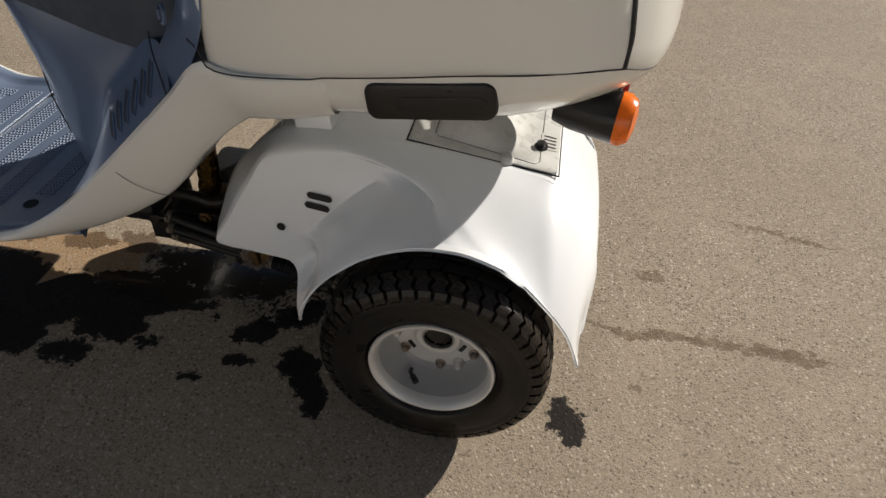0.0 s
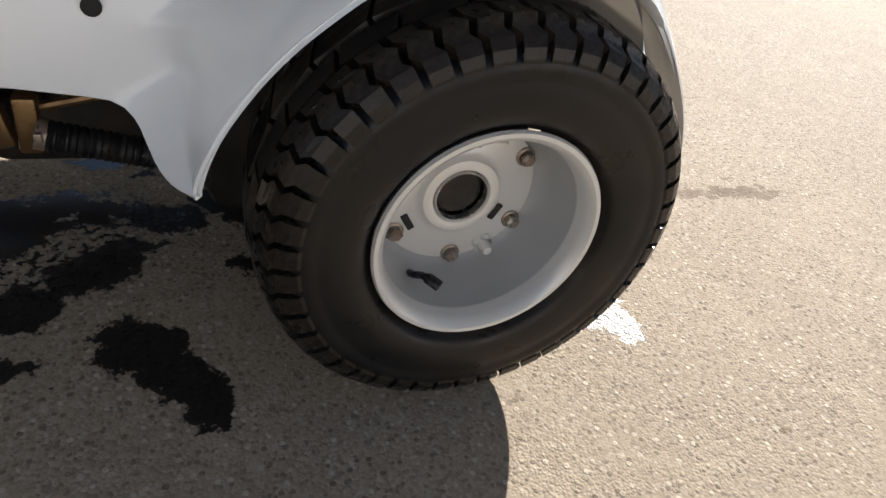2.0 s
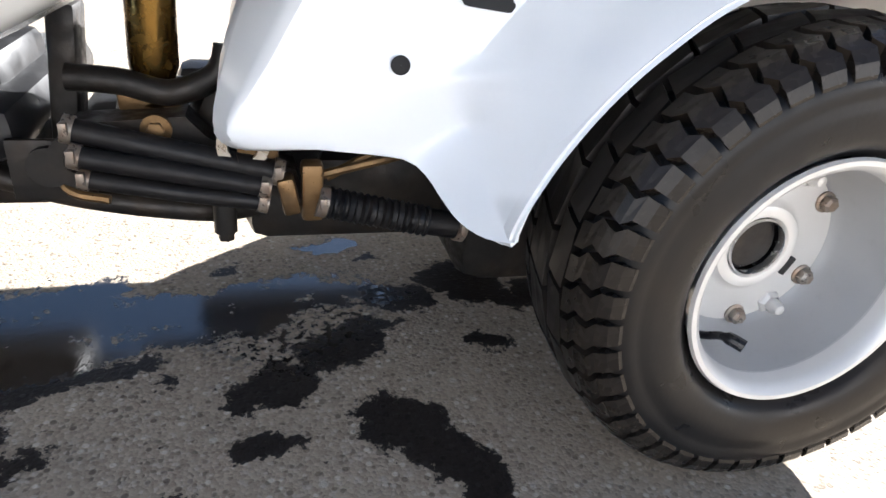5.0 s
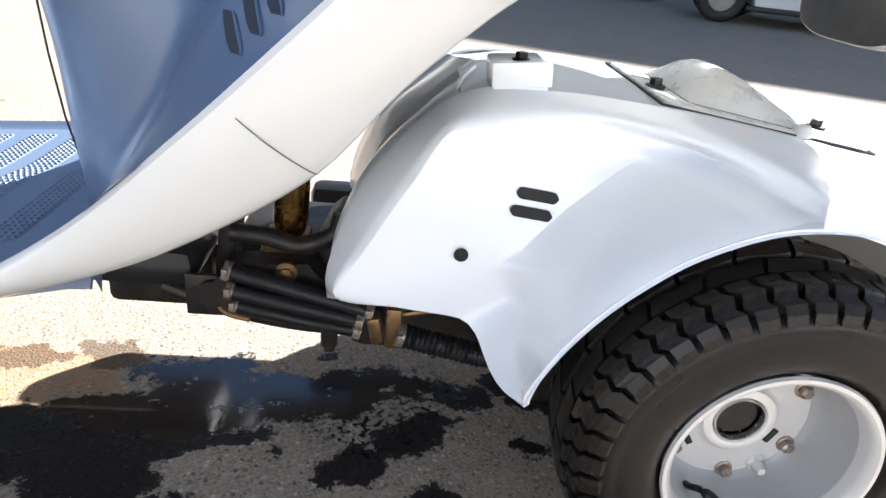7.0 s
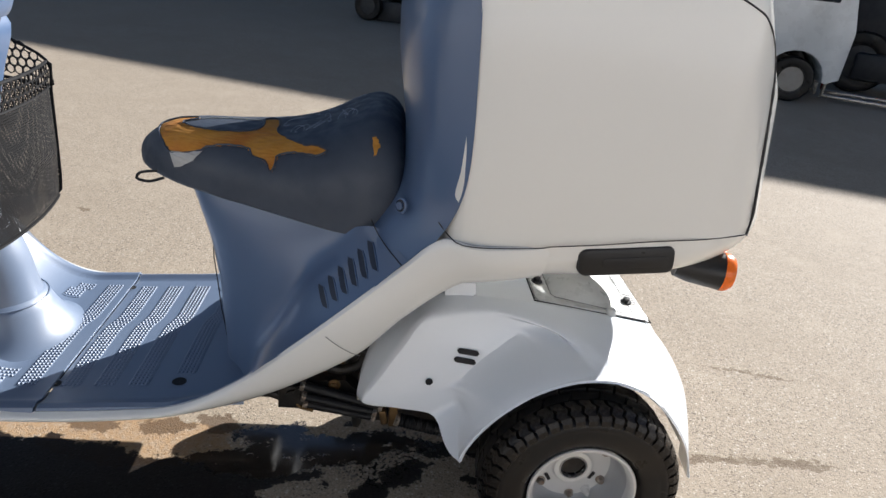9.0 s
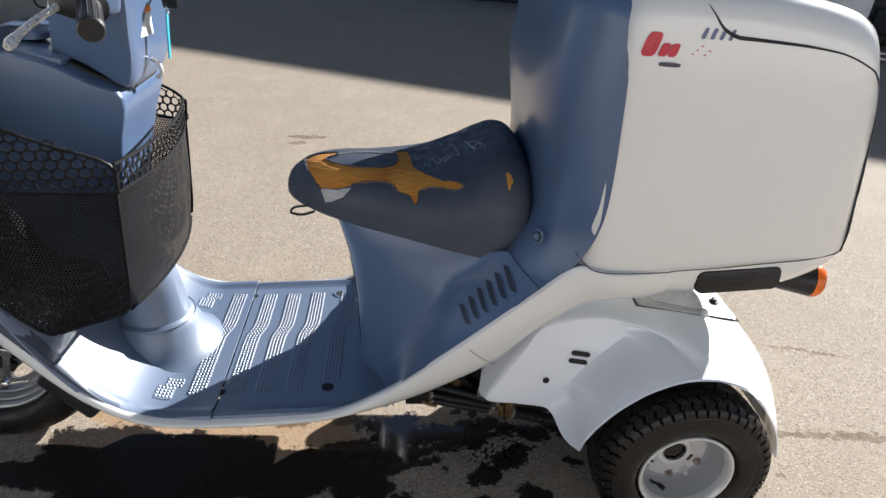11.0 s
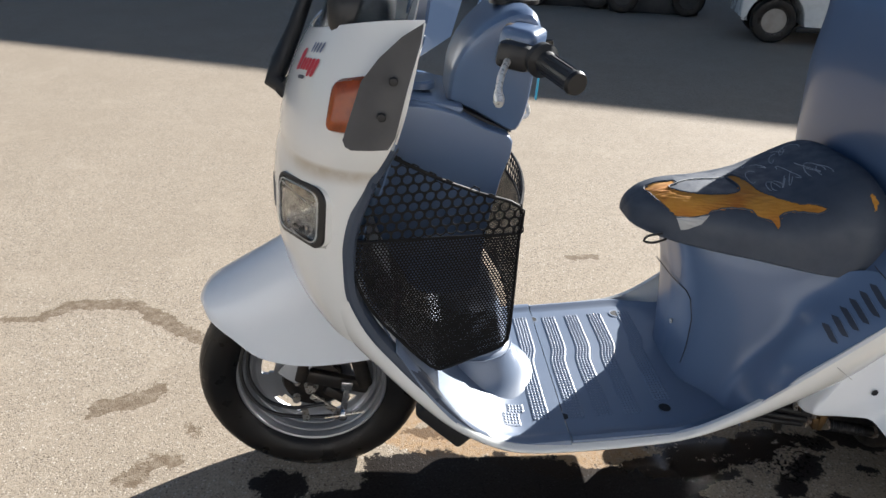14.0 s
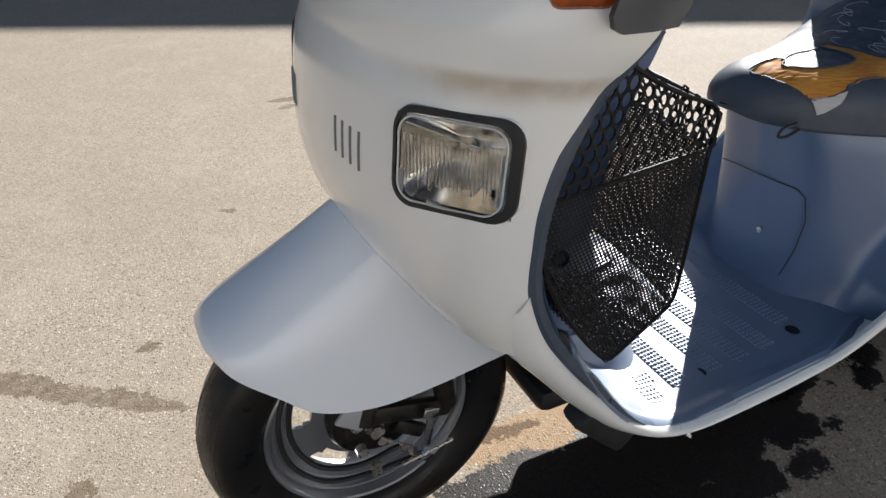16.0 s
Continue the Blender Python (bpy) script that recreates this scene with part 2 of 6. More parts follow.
def block(center, size, bevel=0.004, rot=(0, 0, 0), segments=2):
    bm = bmesh.new()
    bmesh.ops.create_cube(bm, size=1)
    bmesh.ops.scale(bm, vec=size, verts=bm.verts)
    if bevel:
        bmesh.ops.bevel(bm, geom=bm.edges[:], offset=bevel, segments=segments, affect="EDGES", profile=0.5)
    bmesh.ops.transform(bm, matrix=pose(*center, *rot), verts=bm.verts)
    return bm


def slab(outline, m, depth, bevel=0.003):
    """A plate: an outline in the plane of the pose m, with depth along its z."""
    bm = bmesh.new()
    a = [bm.verts.new((x, y, 0)) for x, y in outline]
    f = bm.faces.new(a)
    e = bmesh.ops.extrude_face_region(bm, geom=[f])
    bmesh.ops.translate(bm, vec=(0, 0, depth), verts=[v for v in e["geom"] if isinstance(v, bmesh.types.BMVert)])
    bmesh.ops.recalc_face_normals(bm, faces=bm.faces)
    if bevel:
        top = [g for g in bm.edges if abs(g.verts[0].co.z - g.verts[1].co.z) < 1e-7]
        bmesh.ops.bevel(bm, geom=top, offset=bevel, segments=2, affect="EDGES", profile=0.5)
    bmesh.ops.transform(bm, matrix=m, verts=bm.verts)
    return bm


def merge(*bms):
    out = bms[0]
    for b in bms[1:]:
        me = bpy.data.meshes.new("tmp")
        b.to_mesh(me)
        b.free()
        out.from_mesh(me)
        bpy.data.meshes.remove(me)
    return out


def mirrored(bm):
    """The sheet and its twin on the other side of y = 0."""
    c = bm.copy()
    bmesh.ops.scale(c, vec=(1, -1, 1), verts=c.verts)
    bmesh.ops.reverse_faces(c, faces=c.faces)
    return dedupe(merge(bm, c), 1e-4)


def rounded(w, h, r, n=5):
    pts = []
    for cx, cy, a0 in ((w / 2 - r, h / 2 - r, 0), (-w / 2 + r, h / 2 - r, 90), (-w / 2 + r, -h / 2 + r, 180), (w / 2 - r, -h / 2 + r, 270)):
        for k in range(n + 1):
            a = radians(a0 + 90 * k / n)
            pts.append((cx + r * math.cos(a), cy + r * math.sin(a)))
    return pts


def facing(place, normal, up=(0, 0, 1)):
    """A pose at place whose z looks along normal and whose y is as far up as it can be."""
    z = Vector(normal).normalized()
    x = Vector(up).cross(z).normalized()
    y = z.cross(x)
    m = Matrix((x, y, z)).transposed().to_4x4()
    m.translation = Vector(place)
    return m


def inside(poly, x, y):
    c = False
    for (x1, y1), (x2, y2) in zip(poly, poly[1:] + poly[:1]):
        if (y1 > y) != (y2 > y) and x < (x2 - x1) * (y - y1) / (y2 - y1) + x1:
            c = not c
    return c


# ---- ground ----
def ground_material():
    m, nt, b = shader("sunlit_worn_asphalt", (0.3, 0.25, 0.19), 0.85, spec=0.35)
    v = coords(nt)
    sep = nt.nodes.new("ShaderNodeSeparateXYZ")
    nt.links.new(v, sep.inputs[0])
    warp = nt.nodes.new("ShaderNodeTexNoise")
    warp.inputs["Scale"].default_value, warp.inputs["Detail"].default_value, warp.inputs["Roughness"].default_value = 26, 7, 0.78
    nt.links.new(v, warp.inputs["Vector"])
    wsep = nt.nodes.new("ShaderNodeSeparateColor")
    nt.links.new(warp.outputs["Color"], wsep.inputs[0])
    wide = nt.nodes.new("ShaderNodeTexNoise")
    wide.inputs["Scale"].default_value, wide.inputs["Detail"].default_value = 7, 3
    nt.links.new(v, wide.inputs["Vector"])
    xx = calc(nt, "ADD", calc(nt, "ADD", sep.outputs[0], calc(nt, "MULTIPLY", calc(nt, "SUBTRACT", wsep.outputs[0], 0.5), 0.10)), calc(nt, "MULTIPLY", calc(nt, "SUBTRACT", wide.outputs["Fac"], 0.5), 0.12))
    yy = calc(nt, "ADD", calc(nt, "ADD", sep.outputs[1], calc(nt, "MULTIPLY", calc(nt, "SUBTRACT", wsep.outputs[1], 0.5), 0.10)), calc(nt, "MULTIPLY", calc(nt, "SUBTRACT", wide.outputs["Fac"], 0.5), -0.08))

    def blot(cx, cy, rx, ry, turn=0.0, soft=0.09):
        c, s = math.cos(radians(turn)), math.sin(radians(turn))
        dx, dy = calc(nt, "SUBTRACT", xx, cx), calc(nt, "SUBTRACT", yy, cy)
        px = calc(nt, "ADD", calc(nt, "MULTIPLY", dx, c / rx), calc(nt, "MULTIPLY", dy, s / rx))
        py = calc(nt, "ADD", calc(nt, "MULTIPLY", dx, -s / ry), calc(nt, "MULTIPLY", dy, c / ry))
        d = calc(nt, "ADD", calc(nt, "MULTIPLY", px, px), calc(nt, "MULTIPLY", py, py))
        return ramp(nt, d, 1 - soft, 1 + soft, 1, 0)

    def joined(blots):
        f = None
        for q in blots:
            k = blot(*q)
            f = k if f is None else calc(nt, "MAXIMUM", f, k)
        return f

    # aggregate: fine sand, stones, tonal drift
    vor = nt.nodes.new("ShaderNodeTexVoronoi")
    vor.inputs["Scale"].default_value = 310
    nt.links.new(v, vor.inputs["Vector"])
    vs = nt.nodes.new("ShaderNodeSeparateColor")
    nt.links.new(vor.outputs["Color"], vs.inputs[0])
    stone = mixcol(nt, vs.outputs[0], (0.245, 0.203, 0.153), (0.395, 0.333, 0.256))
    pale = ramp(nt, vs.outputs[1], 0.87, 0.91)
    stone = mixcol(nt, calc(nt, "MULTIPLY", pale, 0.6), stone, (0.46, 0.41, 0.35))
    darks = ramp(nt, vs.outputs[2], 0.91, 0.94)
    stone = mixcol(nt, calc(nt, "MULTIPLY", darks, 0.6), stone, (0.075, 0.062, 0.052))
    grit = nt.nodes.new("ShaderNodeTexVoronoi")
    grit.inputs["Scale"].default_value = 46
    nt.links.new(v, grit.inputs["Vector"])
    gs = nt.nodes.new("ShaderNodeSeparateColor")
    nt.links.new(grit.outputs["Color"], gs.inputs[0])
    pebble = calc(nt, "MULTIPLY", ramp(nt, grit.outputs["Distance"], 0.14, 0.20, 1, 0), ramp(nt, gs.outputs[0], 0.48, 0.53))
    stone = mixcol(nt, calc(nt, "MULTIPLY", pebble, 0.72), stone, mixcol(nt, ramp(nt, gs.outputs[1], 0.45, 0.55), (0.12, 0.10, 0.085), (0.50, 0.46, 0.40)))
    chip = nt.nodes.new("ShaderNodeTexVoronoi")
    chip.inputs["Scale"].default_value = 115
    nt.links.new(v, chip.inputs["Vector"])
    cs = nt.nodes.new("ShaderNodeSeparateColor")
    nt.links.new(chip.outputs["Color"], cs.inputs[0])
    near_chip = ramp(nt, chip.outputs["Distance"], 0.22, 0.38, 1, 0)
    stone = mixcol(nt, calc(nt, "MULTIPLY", calc(nt, "MULTIPLY", near_chip, ramp(nt, cs.outputs[0], 0.60, 0.66)), 0.88), stone, (0.56, 0.50, 0.42))
    stone = mixcol(nt, calc(nt, "MULTIPLY", calc(nt, "MULTIPLY", near_chip, ramp(nt, cs.outputs[1], 0.70, 0.76)), 0.85), stone, (0.085, 0.064, 0.048))
    drift = ramp(nt, tex_noise(nt, v, 1.3, 6, 0.6), 0.35, 0.7)
    base = mixcol(nt, calc(nt, "MULTIPLY", drift, 0.40), stone, (0.272, 0.223, 0.166))
    worn_patch = ramp(nt, tex_noise(nt, v, 14, 6, 0.7), 0.52, 0.72)
    base = mixcol(nt, calc(nt, "MULTIPLY", worn_patch, 0.42), base, (0.405, 0.342, 0.262))
    blur = ramp(nt, tex_noise(nt, v, 4.2, 5, 0.65), 0.50, 0.68)
    base = mixcol(nt, calc(nt, "MULTIPLY", blur, 0.28), base, (0.415, 0.352, 0.272))
    scuff = ramp(nt, tex_noise(nt, v, 38, 6, 0.75), 0.58, 0.67)
    base = mixcol(nt, calc(nt, "MULTIPLY", scuff, 0.5), base, (0.212, 0.172, 0.135))
    sand = ramp(nt, tex_noise(nt, v, 480, 3), 0.35, 0.65)
    base = mixcol(nt, calc(nt, "MULTIPLY", sand, 0.15), base, (0.335, 0.277, 0.213))
    # dry brown stains
    dry = joined(((-2.42, 0.64, 0.12, 0.03, 25), (-2.26, 0.69, 0.14, 0.04, 0), (-2.08, 0.635, 0.12, 0.03, -35), (-1.93, 0.512, 0.24, 0.028, -34), (-2.01, 0.20, 0.105, 0.036, 41), (-1.88, -0.055, 0.08, 0.032, 40), (-1.782, 0.616, 0.027, 0.022, -30), (-1.501, 1.238, 0.026, 0.017, -30),
                  (-1.05, 2.21, 0.10, 0.03, 10), (-1.07, 2.10, 0.05, 0.025, 0), (-0.587, 1.003, 0.07, 0.027, 0), (0.49, -0.016, 0.24, 0.016, 0), (0.39, 0.157, 0.035, 0.02, 0), (0.70, 0.36, 0.16, 0.007, -14), (-0.12, 1.17, 0.04, 0.025, -20), (-0.02, 1.13, 0.045, 0.028, -20), (0.09, 1.06, 0.04, 0.026, -20), (-1.81, 0.083, 0.016, 0.012, 0), (0.630, 0.032, 0.012, 0.008, 0), (0.357, -0.164, 0.009, 0.008, 0), (0.317, -0.434, 0.006, 0.008, 0)))
    thin = ramp(nt, tex_noise(nt, v, 34, 5, 0.7), 0.3, 0.62, 0.35, 0.8)
    base = mixcol(nt, calc(nt, "MULTIPLY", dry, thin), base, (0.115, 0.078, 0.045))
    # rust-coloured silt under the footboard
    silt = joined(((-0.87, -0.03, 0.20, 0.075, 0), (-1.12, 0.02, 0.20, 0.05, 0), (-1.30, 0.10, 0.10, 0.06, 20)))
    base = mixcol(nt, calc(nt, "MULTIPLY", silt, ramp(nt, tex_noise(nt, v, 60, 5, 0.7), 0.30, 0.62, 0.25, 0.65)), base, (0.36, 0.215, 0.095))
    damp = joined(((-0.97, 0.015, 0.05, 0.022, 0), (-0.83, 0.02, 0.06, 0.02, 10), (-0.71, 0.03, 0.06, 0.03, -20), (-1.18, 0.04, 0.09, 0.02, -8)))
    base = mixcol(nt, calc(nt, "MULTIPLY", damp, 0.75), base, (0.085, 0.05, 0.026))
    # water: dark soaked patches, some also painting shade, and a film that mirrors the sky
    wet_shade = joined(((-0.264, -0.222, 0.040, 0.036, 131), (-0.237, -0.262, 0.040, 0.030, 140), (-0.212, -0.298, 0.030, 0.030, 120), (-0.390, -0.236, 0.022, 0.019, 60), (-0.362, -0.245, 0.024, 0.013, -10), (-0.148, -0.020, 0.026, 0.018, 0), (-0.122, -0.012, 0.02, 0.012, 0), (-0.172, -0.100, 0.020, 0.015, 20), (-0.150, -0.118, 0.020, 0.014, -20),
                  (-0.300, -0.110, 0.050, 0.032, 20), (-0.375, -0.150, 0.040, 0.030, 25), (-0.397, -0.180, 0.016, 0.012, 0), (-0.237, -0.014, 0.040, 0.024, -10), (-0.275, -0.072, 0.030, 0.022, 0), (-0.461, -0.145, 0.013, 0.008, -10), (-0.421, 0.062, 0.013, 0.010, 30), (-0.245, 0.064, 0.015, 0.012, 0), (-0.56, -0.225, 0.03, 0.012, 20),
                  (-0.520, -0.128, 0.060, 0.014, 14), (-0.600, -0.150, 0.060, 0.024, 8), (-0.660, -0.170, 0.060, 0.035, 5),
                  (-1.551, -0.126, 0.066, 0.052, 10), (-1.417, -0.171, 0.077, 0.036, -10), (-1.320, -0.14, 0.05, 0.035, 40), (-1.250, -0.105, 0.115, 0.078, 51), (-1.14, -0.20, 0.06, 0.05, 0), (-1.03, -0.165, 0.09, 0.055, 20), (-0.93, -0.13, 0.10, 0.085, -10), (-0.80, -0.145, 0.12, 0.078, 0), (-0.68, -0.155, 0.09, 0.05, 5), (-0.60, -0.115, 0.08, 0.035, 0), (-0.84, -0.255, 0.09, 0.045, 0), (-0.98, -0.26, 0.07, 0.035, 10), (-0.70, -0.275, 0.05, 0.028, 0), (-0.45, -0.285, 0.03, 0.015, 0),
                  # broad blots that also darken the scooter's shade on the ground
                  (-0.86, -0.15, 0.20, 0.080, 0), (-1.13, -0.10, 0.16, 0.060, 10), (-1.38, -0.17, 0.11, 0.045, -8), (-1.30, -0.09, 0.09, 0.06, 20), (-1.18, -0.24, 0.12, 0.05, 5), (-1.22, -0.12, 0.13, 0.085, 40), (-1.03, -0.21, 0.12, 0.075, 0), (-0.64, -0.20, 0.07, 0.04, 10), (-0.15, 0.02, 0.06, 0.03, 10), (-0.06, -0.03, 0.07, 0.03, 0), (0.225, -0.25, 0.036, 0.046, 20)))
    pool = joined(((-0.515, -0.050, 0.150, 0.056, 10, 0.10), (-0.600, -0.085, 0.110, 0.050, 8, 0.10), (-0.405, -0.030, 0.110, 0.045, 12, 0.10), (-0.320, 0.002, 0.060, 0.018, 4, 0.12), (-0.585, 0.005, 0.080, 0.036, 14, 0.10), (-0.301, 0.112, 0.046, 0.020, 4, 0.12), (-0.70, -0.07, 0.07, 0.03, 0, 0.10)))
    pool = calc(nt, "MULTIPLY", pool, ramp(nt, tex_noise(nt, v, 24, 5, 0.7), 0.34, 0.40))
    ripple = joined(((-0.345, -0.075, 0.085, 0.055, 25, 0.5), (-0.31, 0.0, 0.08, 0.03, 4, 0.5)))
    glint = calc(nt, "MULTIPLY", ripple, ramp(nt, tex_noise(nt, v, 110, 4, 0.6), 0.50, 0.56))
    pool = calc(nt, "MAXIMUM", pool, glint)
    drops = calc(nt, "MULTIPLY", ramp(nt, tex_noise(nt, v, 95, 3), 0.70, 0.715), joined(((-0.30, -0.18, 0.24, 0.14, 0, 0.4), (-0.95, -0.16, 0.5, 0.17, 0, 0.4))))
    wet_shade = calc(nt, "MAXIMUM", wet_shade, drops)
    wetall = calc(nt, "MAXIMUM", wet_shade, pool)
    dark = nt.nodes.new("ShaderNodeMix")
    dark.data_type, dark.blend_type = "RGBA", "MULTIPLY"
    nt.links.new(wetall, dark.inputs[0])
    nt.links.new(base, dark.inputs[6])
    dark.inputs[7].default_value = (0.075, 0.075, 0.085, 1)
    nt.links.new(dark.outputs[2], b.inputs["Base Color"])
    r = calc(nt, "SUBTRACT", calc(nt, "SUBTRACT", 0.9, calc(nt, "MULTIPLY", wet_shade, 0.5)), calc(nt, "MULTIPLY", pool, 0.75))
    nt.links.new(calc(nt, "MAXIMUM", r, 0.06), b.inputs["Roughness"])
    nt.links.new(calc(nt, "ADD", calc(nt, "SUBTRACT", 0.30, calc(nt, "MULTIPLY", wet_shade, 0.10)), calc(nt, "MULTIPLY", pool, 0.75)), b.inputs["Specular IOR Level"])
    height = calc(nt, "ADD", calc(nt, "MULTIPLY", vor.outputs["Distance"], -1.0), calc(nt, "MULTIPLY", tex_noise(nt, v, 260, 4), 0.8))
    height = calc(nt, "ADD", height, calc(nt, "MULTIPLY", tex_noise(nt, v, 30, 3), 0.9))
    height = calc(nt, "ADD", height, calc(nt, "MULTIPLY", calc(nt, "MULTIPLY", near_chip, cs.outputs[2]), 1.6))
    height = calc(nt, "MULTIPLY", height, calc(nt, "SUBTRACT", 1.0, calc(nt, "MULTIPLY", wetall, 0.55)))
    height = calc(nt, "MULTIPLY", height, calc(nt, "SUBTRACT", 1.0, calc(nt, "MULTIPLY", pool, 0.90)))
    rough_spots = ramp(nt, tex_noise(nt, v, 9, 5, 0.7), 0.36, 0.62, 0.35, 1.0)
    height = calc(nt, "MULTIPLY", height, rough_spots)
    bumped(nt, b, height, 0.30, 0.0030)
    return m


bm = bmesh.new()
edges_at = [-400, -120, -40, -12, -5, -2.5, -1, 0, 1, 2.5, 5, 12, 40, 120, 400]
rows = [[(x, y, 0.0) for y in edges_at] for x in edges_at]
ground = part("ground", grid(rows), ground_material(), None, "pale sunlit worn asphalt yard with wet patches, painted shade and brown stains", smooth=False)
tagged(ground, category="ground", kind="structure")

# ---- the scooter ----
scooter = thing("delivery_scooter", "white three-wheeled delivery scooter with blue-grey plastic panels and torn seat", "scooter")


def smooth_grid(keys, nu, nv):
    """keys: rows of points; both ways through smooth curves."""
    k = np.array(keys, float)
    cols = np.array([smoothed(row, nv) for row in k])
    return np.array([smoothed(cols[:, j], nu) for j in range(nv)]).transpose(1, 0, 2)


# nose cowl: levels of (z at the centre, z at the side, x of the front, x and half width of the rear edge)
COWL = [
    (0.585, 0.490, -1.480, -1.330, 0.262), (0.610, 0.530, -1.500, -1.344, 0.270), (0.645, 0.580, -1.512, -1.361, 0.278), (0.690, 0.645, -1.518, -1.374, 0.284), (0.735, 0.705, -1.518, -1.368, 0.288),
    (0.780, 0.760, -1.514, -1.354, 0.292), (0.815, 0.805, -1.508, -1.334, 0.298), (0.838, 0.832, -1.500, -1.320, 0.306), (0.856, 0.858, -1.498, -1.306, 0.322), (0.880, 0.890, -1.494, -1.290, 0.332),
    (0.920, 0.935, -1.482, -1.274, 0.334), (0.960, 0.985, -1.466, -1.262, 0.328), (0.995, 1.030, -1.448, -1.252, 0.320), (1.015, 1.062, -1.434, -1.244, 0.314),
]


COWL_K = smoothed(COWL, 101)


def cowl_point(v, f, out=0.0):
    """v: 0 to 1 up the levels; f: 0 at the centre to 1 at the near rear edge."""
    k = COWL_K
    i = min(max(v, 0), 1) * 100
    a = k[int(i)] + (k[min(int(i) + 1, 100)] - k[int(i)]) * (i - int(i))
    ang = abs(f) * math.pi / 2
    x = a[3] + (a[2] - a[3]) * math.cos(ang) ** 0.95
    y = a[4] * math.sin(ang) ** 0.95
    z = a[0] + (a[1] - a[0]) * math.sin(ang) ** 2
    n = Vector((-math.cos(ang) / 0.17, math.sin(ang) / 0.3 * (-1 if f >= 0 else 1), 0)).normalized()
    return Vector((x, -y if f >= 0 else y, z)) + n * out


cowl_keys = smoothed(COWL, 56)
cowl_rows = []
for a in cowl_keys:
    row = []
    for j in range(65):
        f = (j - 32) / 32
        ang = abs(f) * math.pi / 2
        x = a[3] + (a[2] - a[3]) * math.cos(ang) ** 0.95
        y = a[4] * math.sin(ang) ** 0.95
        row.append((x, -y if f >= 0 else y, a[0] + (a[1] - a[0]) * math.sin(ang) ** 2))
    cowl_rows.append(row)
bm = grid(cowl_rows)
HEAD = [facing((-1.4398, side * 0.2386, 0.7505), (-0.768, side * 0.635, 0.075)) for side in (-1, 1)]
gone = []
for f in bm.faces:
    c = f.calc_center_median()
    for m in HEAD:
        q = m.inverted() @ c
        if abs(q.x) < 0.0620 and abs(q.y) < 0.0470 and abs(q.z) < 0.05:
            gone.append(f)
bmesh.ops.delete(bm, geom=gone, context="FACES")
nose = part("front_cowl", solid(bm, 0.003), NOSE_WHITE, scooter, "glossy white front cowl with painted crease shade and brown dust")

# inner leg shield, behind the cowl
shield_keys = []
for z, x, w, dip in ((0.44, -1.285, 0.243, 0.03), (0.49, -1.298, 0.247, 0.03), (0.57, -1.332, 0.255, 0.04), (0.65, -1.348, 0.264, 0.05), (0.72, -1.34, 0.268, 0.05), (0.80, -1.31, 0.275, 0.05), (0.88, -1.285, 0.29, 0.05)):
    shield_keys.append([(x - dip * (1 - (y / w) ** 4), y, z) for y in np.linspace(-w, w, 9)])
part("leg_shield", solid(grid(smooth_grid(shield_keys, 30, 25).tolist()), 0.003), BLUE, scooter, "blue-grey inner leg shield")

# trim line: inner edge of the white side rail, front to rear (x, half width, z)
TRIM = [(-1.298, 0.326, 0.885), (-1.333, 0.297, 0.815), (-1.361, 0.290, 0.745), (-1.372, 0.285, 0.68), (-1.368, 0.279, 0.60), (-1.339, 0.272, 0.525), (-1.288, 0.266, 0.449), (-1.231, 0.263, 0.379), (-1.166, 0.262, 0.309), (-1.125, 0.262, 0.276)]
for side in (-1, 1):
    c = smoothed(TRIM, 60)
    rows = []
    for i, (x, w, z) in enumerate(c):
        d = c[min(i + 1, 59)] - c[max(i - 1, 0)]
        t = Vector((d[0], 0, d[2])).normalized()
        nrm = Vector((-t.z, 0, t.x))
        if nrm.x < 0:
            nrm = -nrm
        p = Vector((x, side * w, z))
        g = min(1.0, (59 - i) / 14)
        rows.append([p + nrm * (o * g) + Vector((0, side * q * g, 0)) for o, q in [(-0.004, -0.012), (-0.004, 0.001), (0.004, 0.004), (0.014, 0.001), (0.018, -0.008), (0.018, -0.026)]])
    part("shield_trim", grid(rows), TRIM_GREY, scooter, "dark blue-grey edge trim of the leg shield")

# white side rail from the cowl under the footboard up to the tail: inner and outer edges (x, half width, z)
RAIL_IN = [(-1.368, 0.279, 0.60), (-1.339, 0.272, 0.525), (-1.288, 0.267, 0.449), (-1.231, 0.264, 0.379), (-1.166, 0.264, 0.307), (-1.100, 0.264, 0.262), (-1.035, 0.265, 0.245), (-0.94, 0.265, 0.245), (-0.80, 0.265, 0.256), (-0.70, 0.267, 0.274), (-0.60, 0.272, 0.334), (-0.502, 0.278, 0.421), (-0.42, 0.284, 0.500), (-0.345, 0.290, 0.574), (-0.290, 0.303, 0.628), (-0.24, 0.3165, 0.627), (-0.18, 0.3195, 0.632), (-0.13, 0.316, 0.638)]
RAIL_OUT = [(-1.400, 0.245, 0.545), (-1.372, 0.248, 0.495), (-1.325, 0.250, 0.438), (-1.262, 0.250, 0.364), (-1.188, 0.252, 0.292), (-1.110, 0.255, 0.246), (-1.04, 0.258, 0.228), (-0.94, 0.258, 0.226), (-0.80, 0.256, 0.236), (-0.70, 0.252, 0.250), (-0.595, 0.248, 0.280), (-0.51, 0.246, 0.318), (-0.405, 0.250, 0.388), (-0.335, 0.262, 0.470), (-0.255, 0.278, 0.545), (-0.215, 0.288, 0.558), (-0.17, 0.290, 0.566), (-0.13, 0.286, 0.574)]
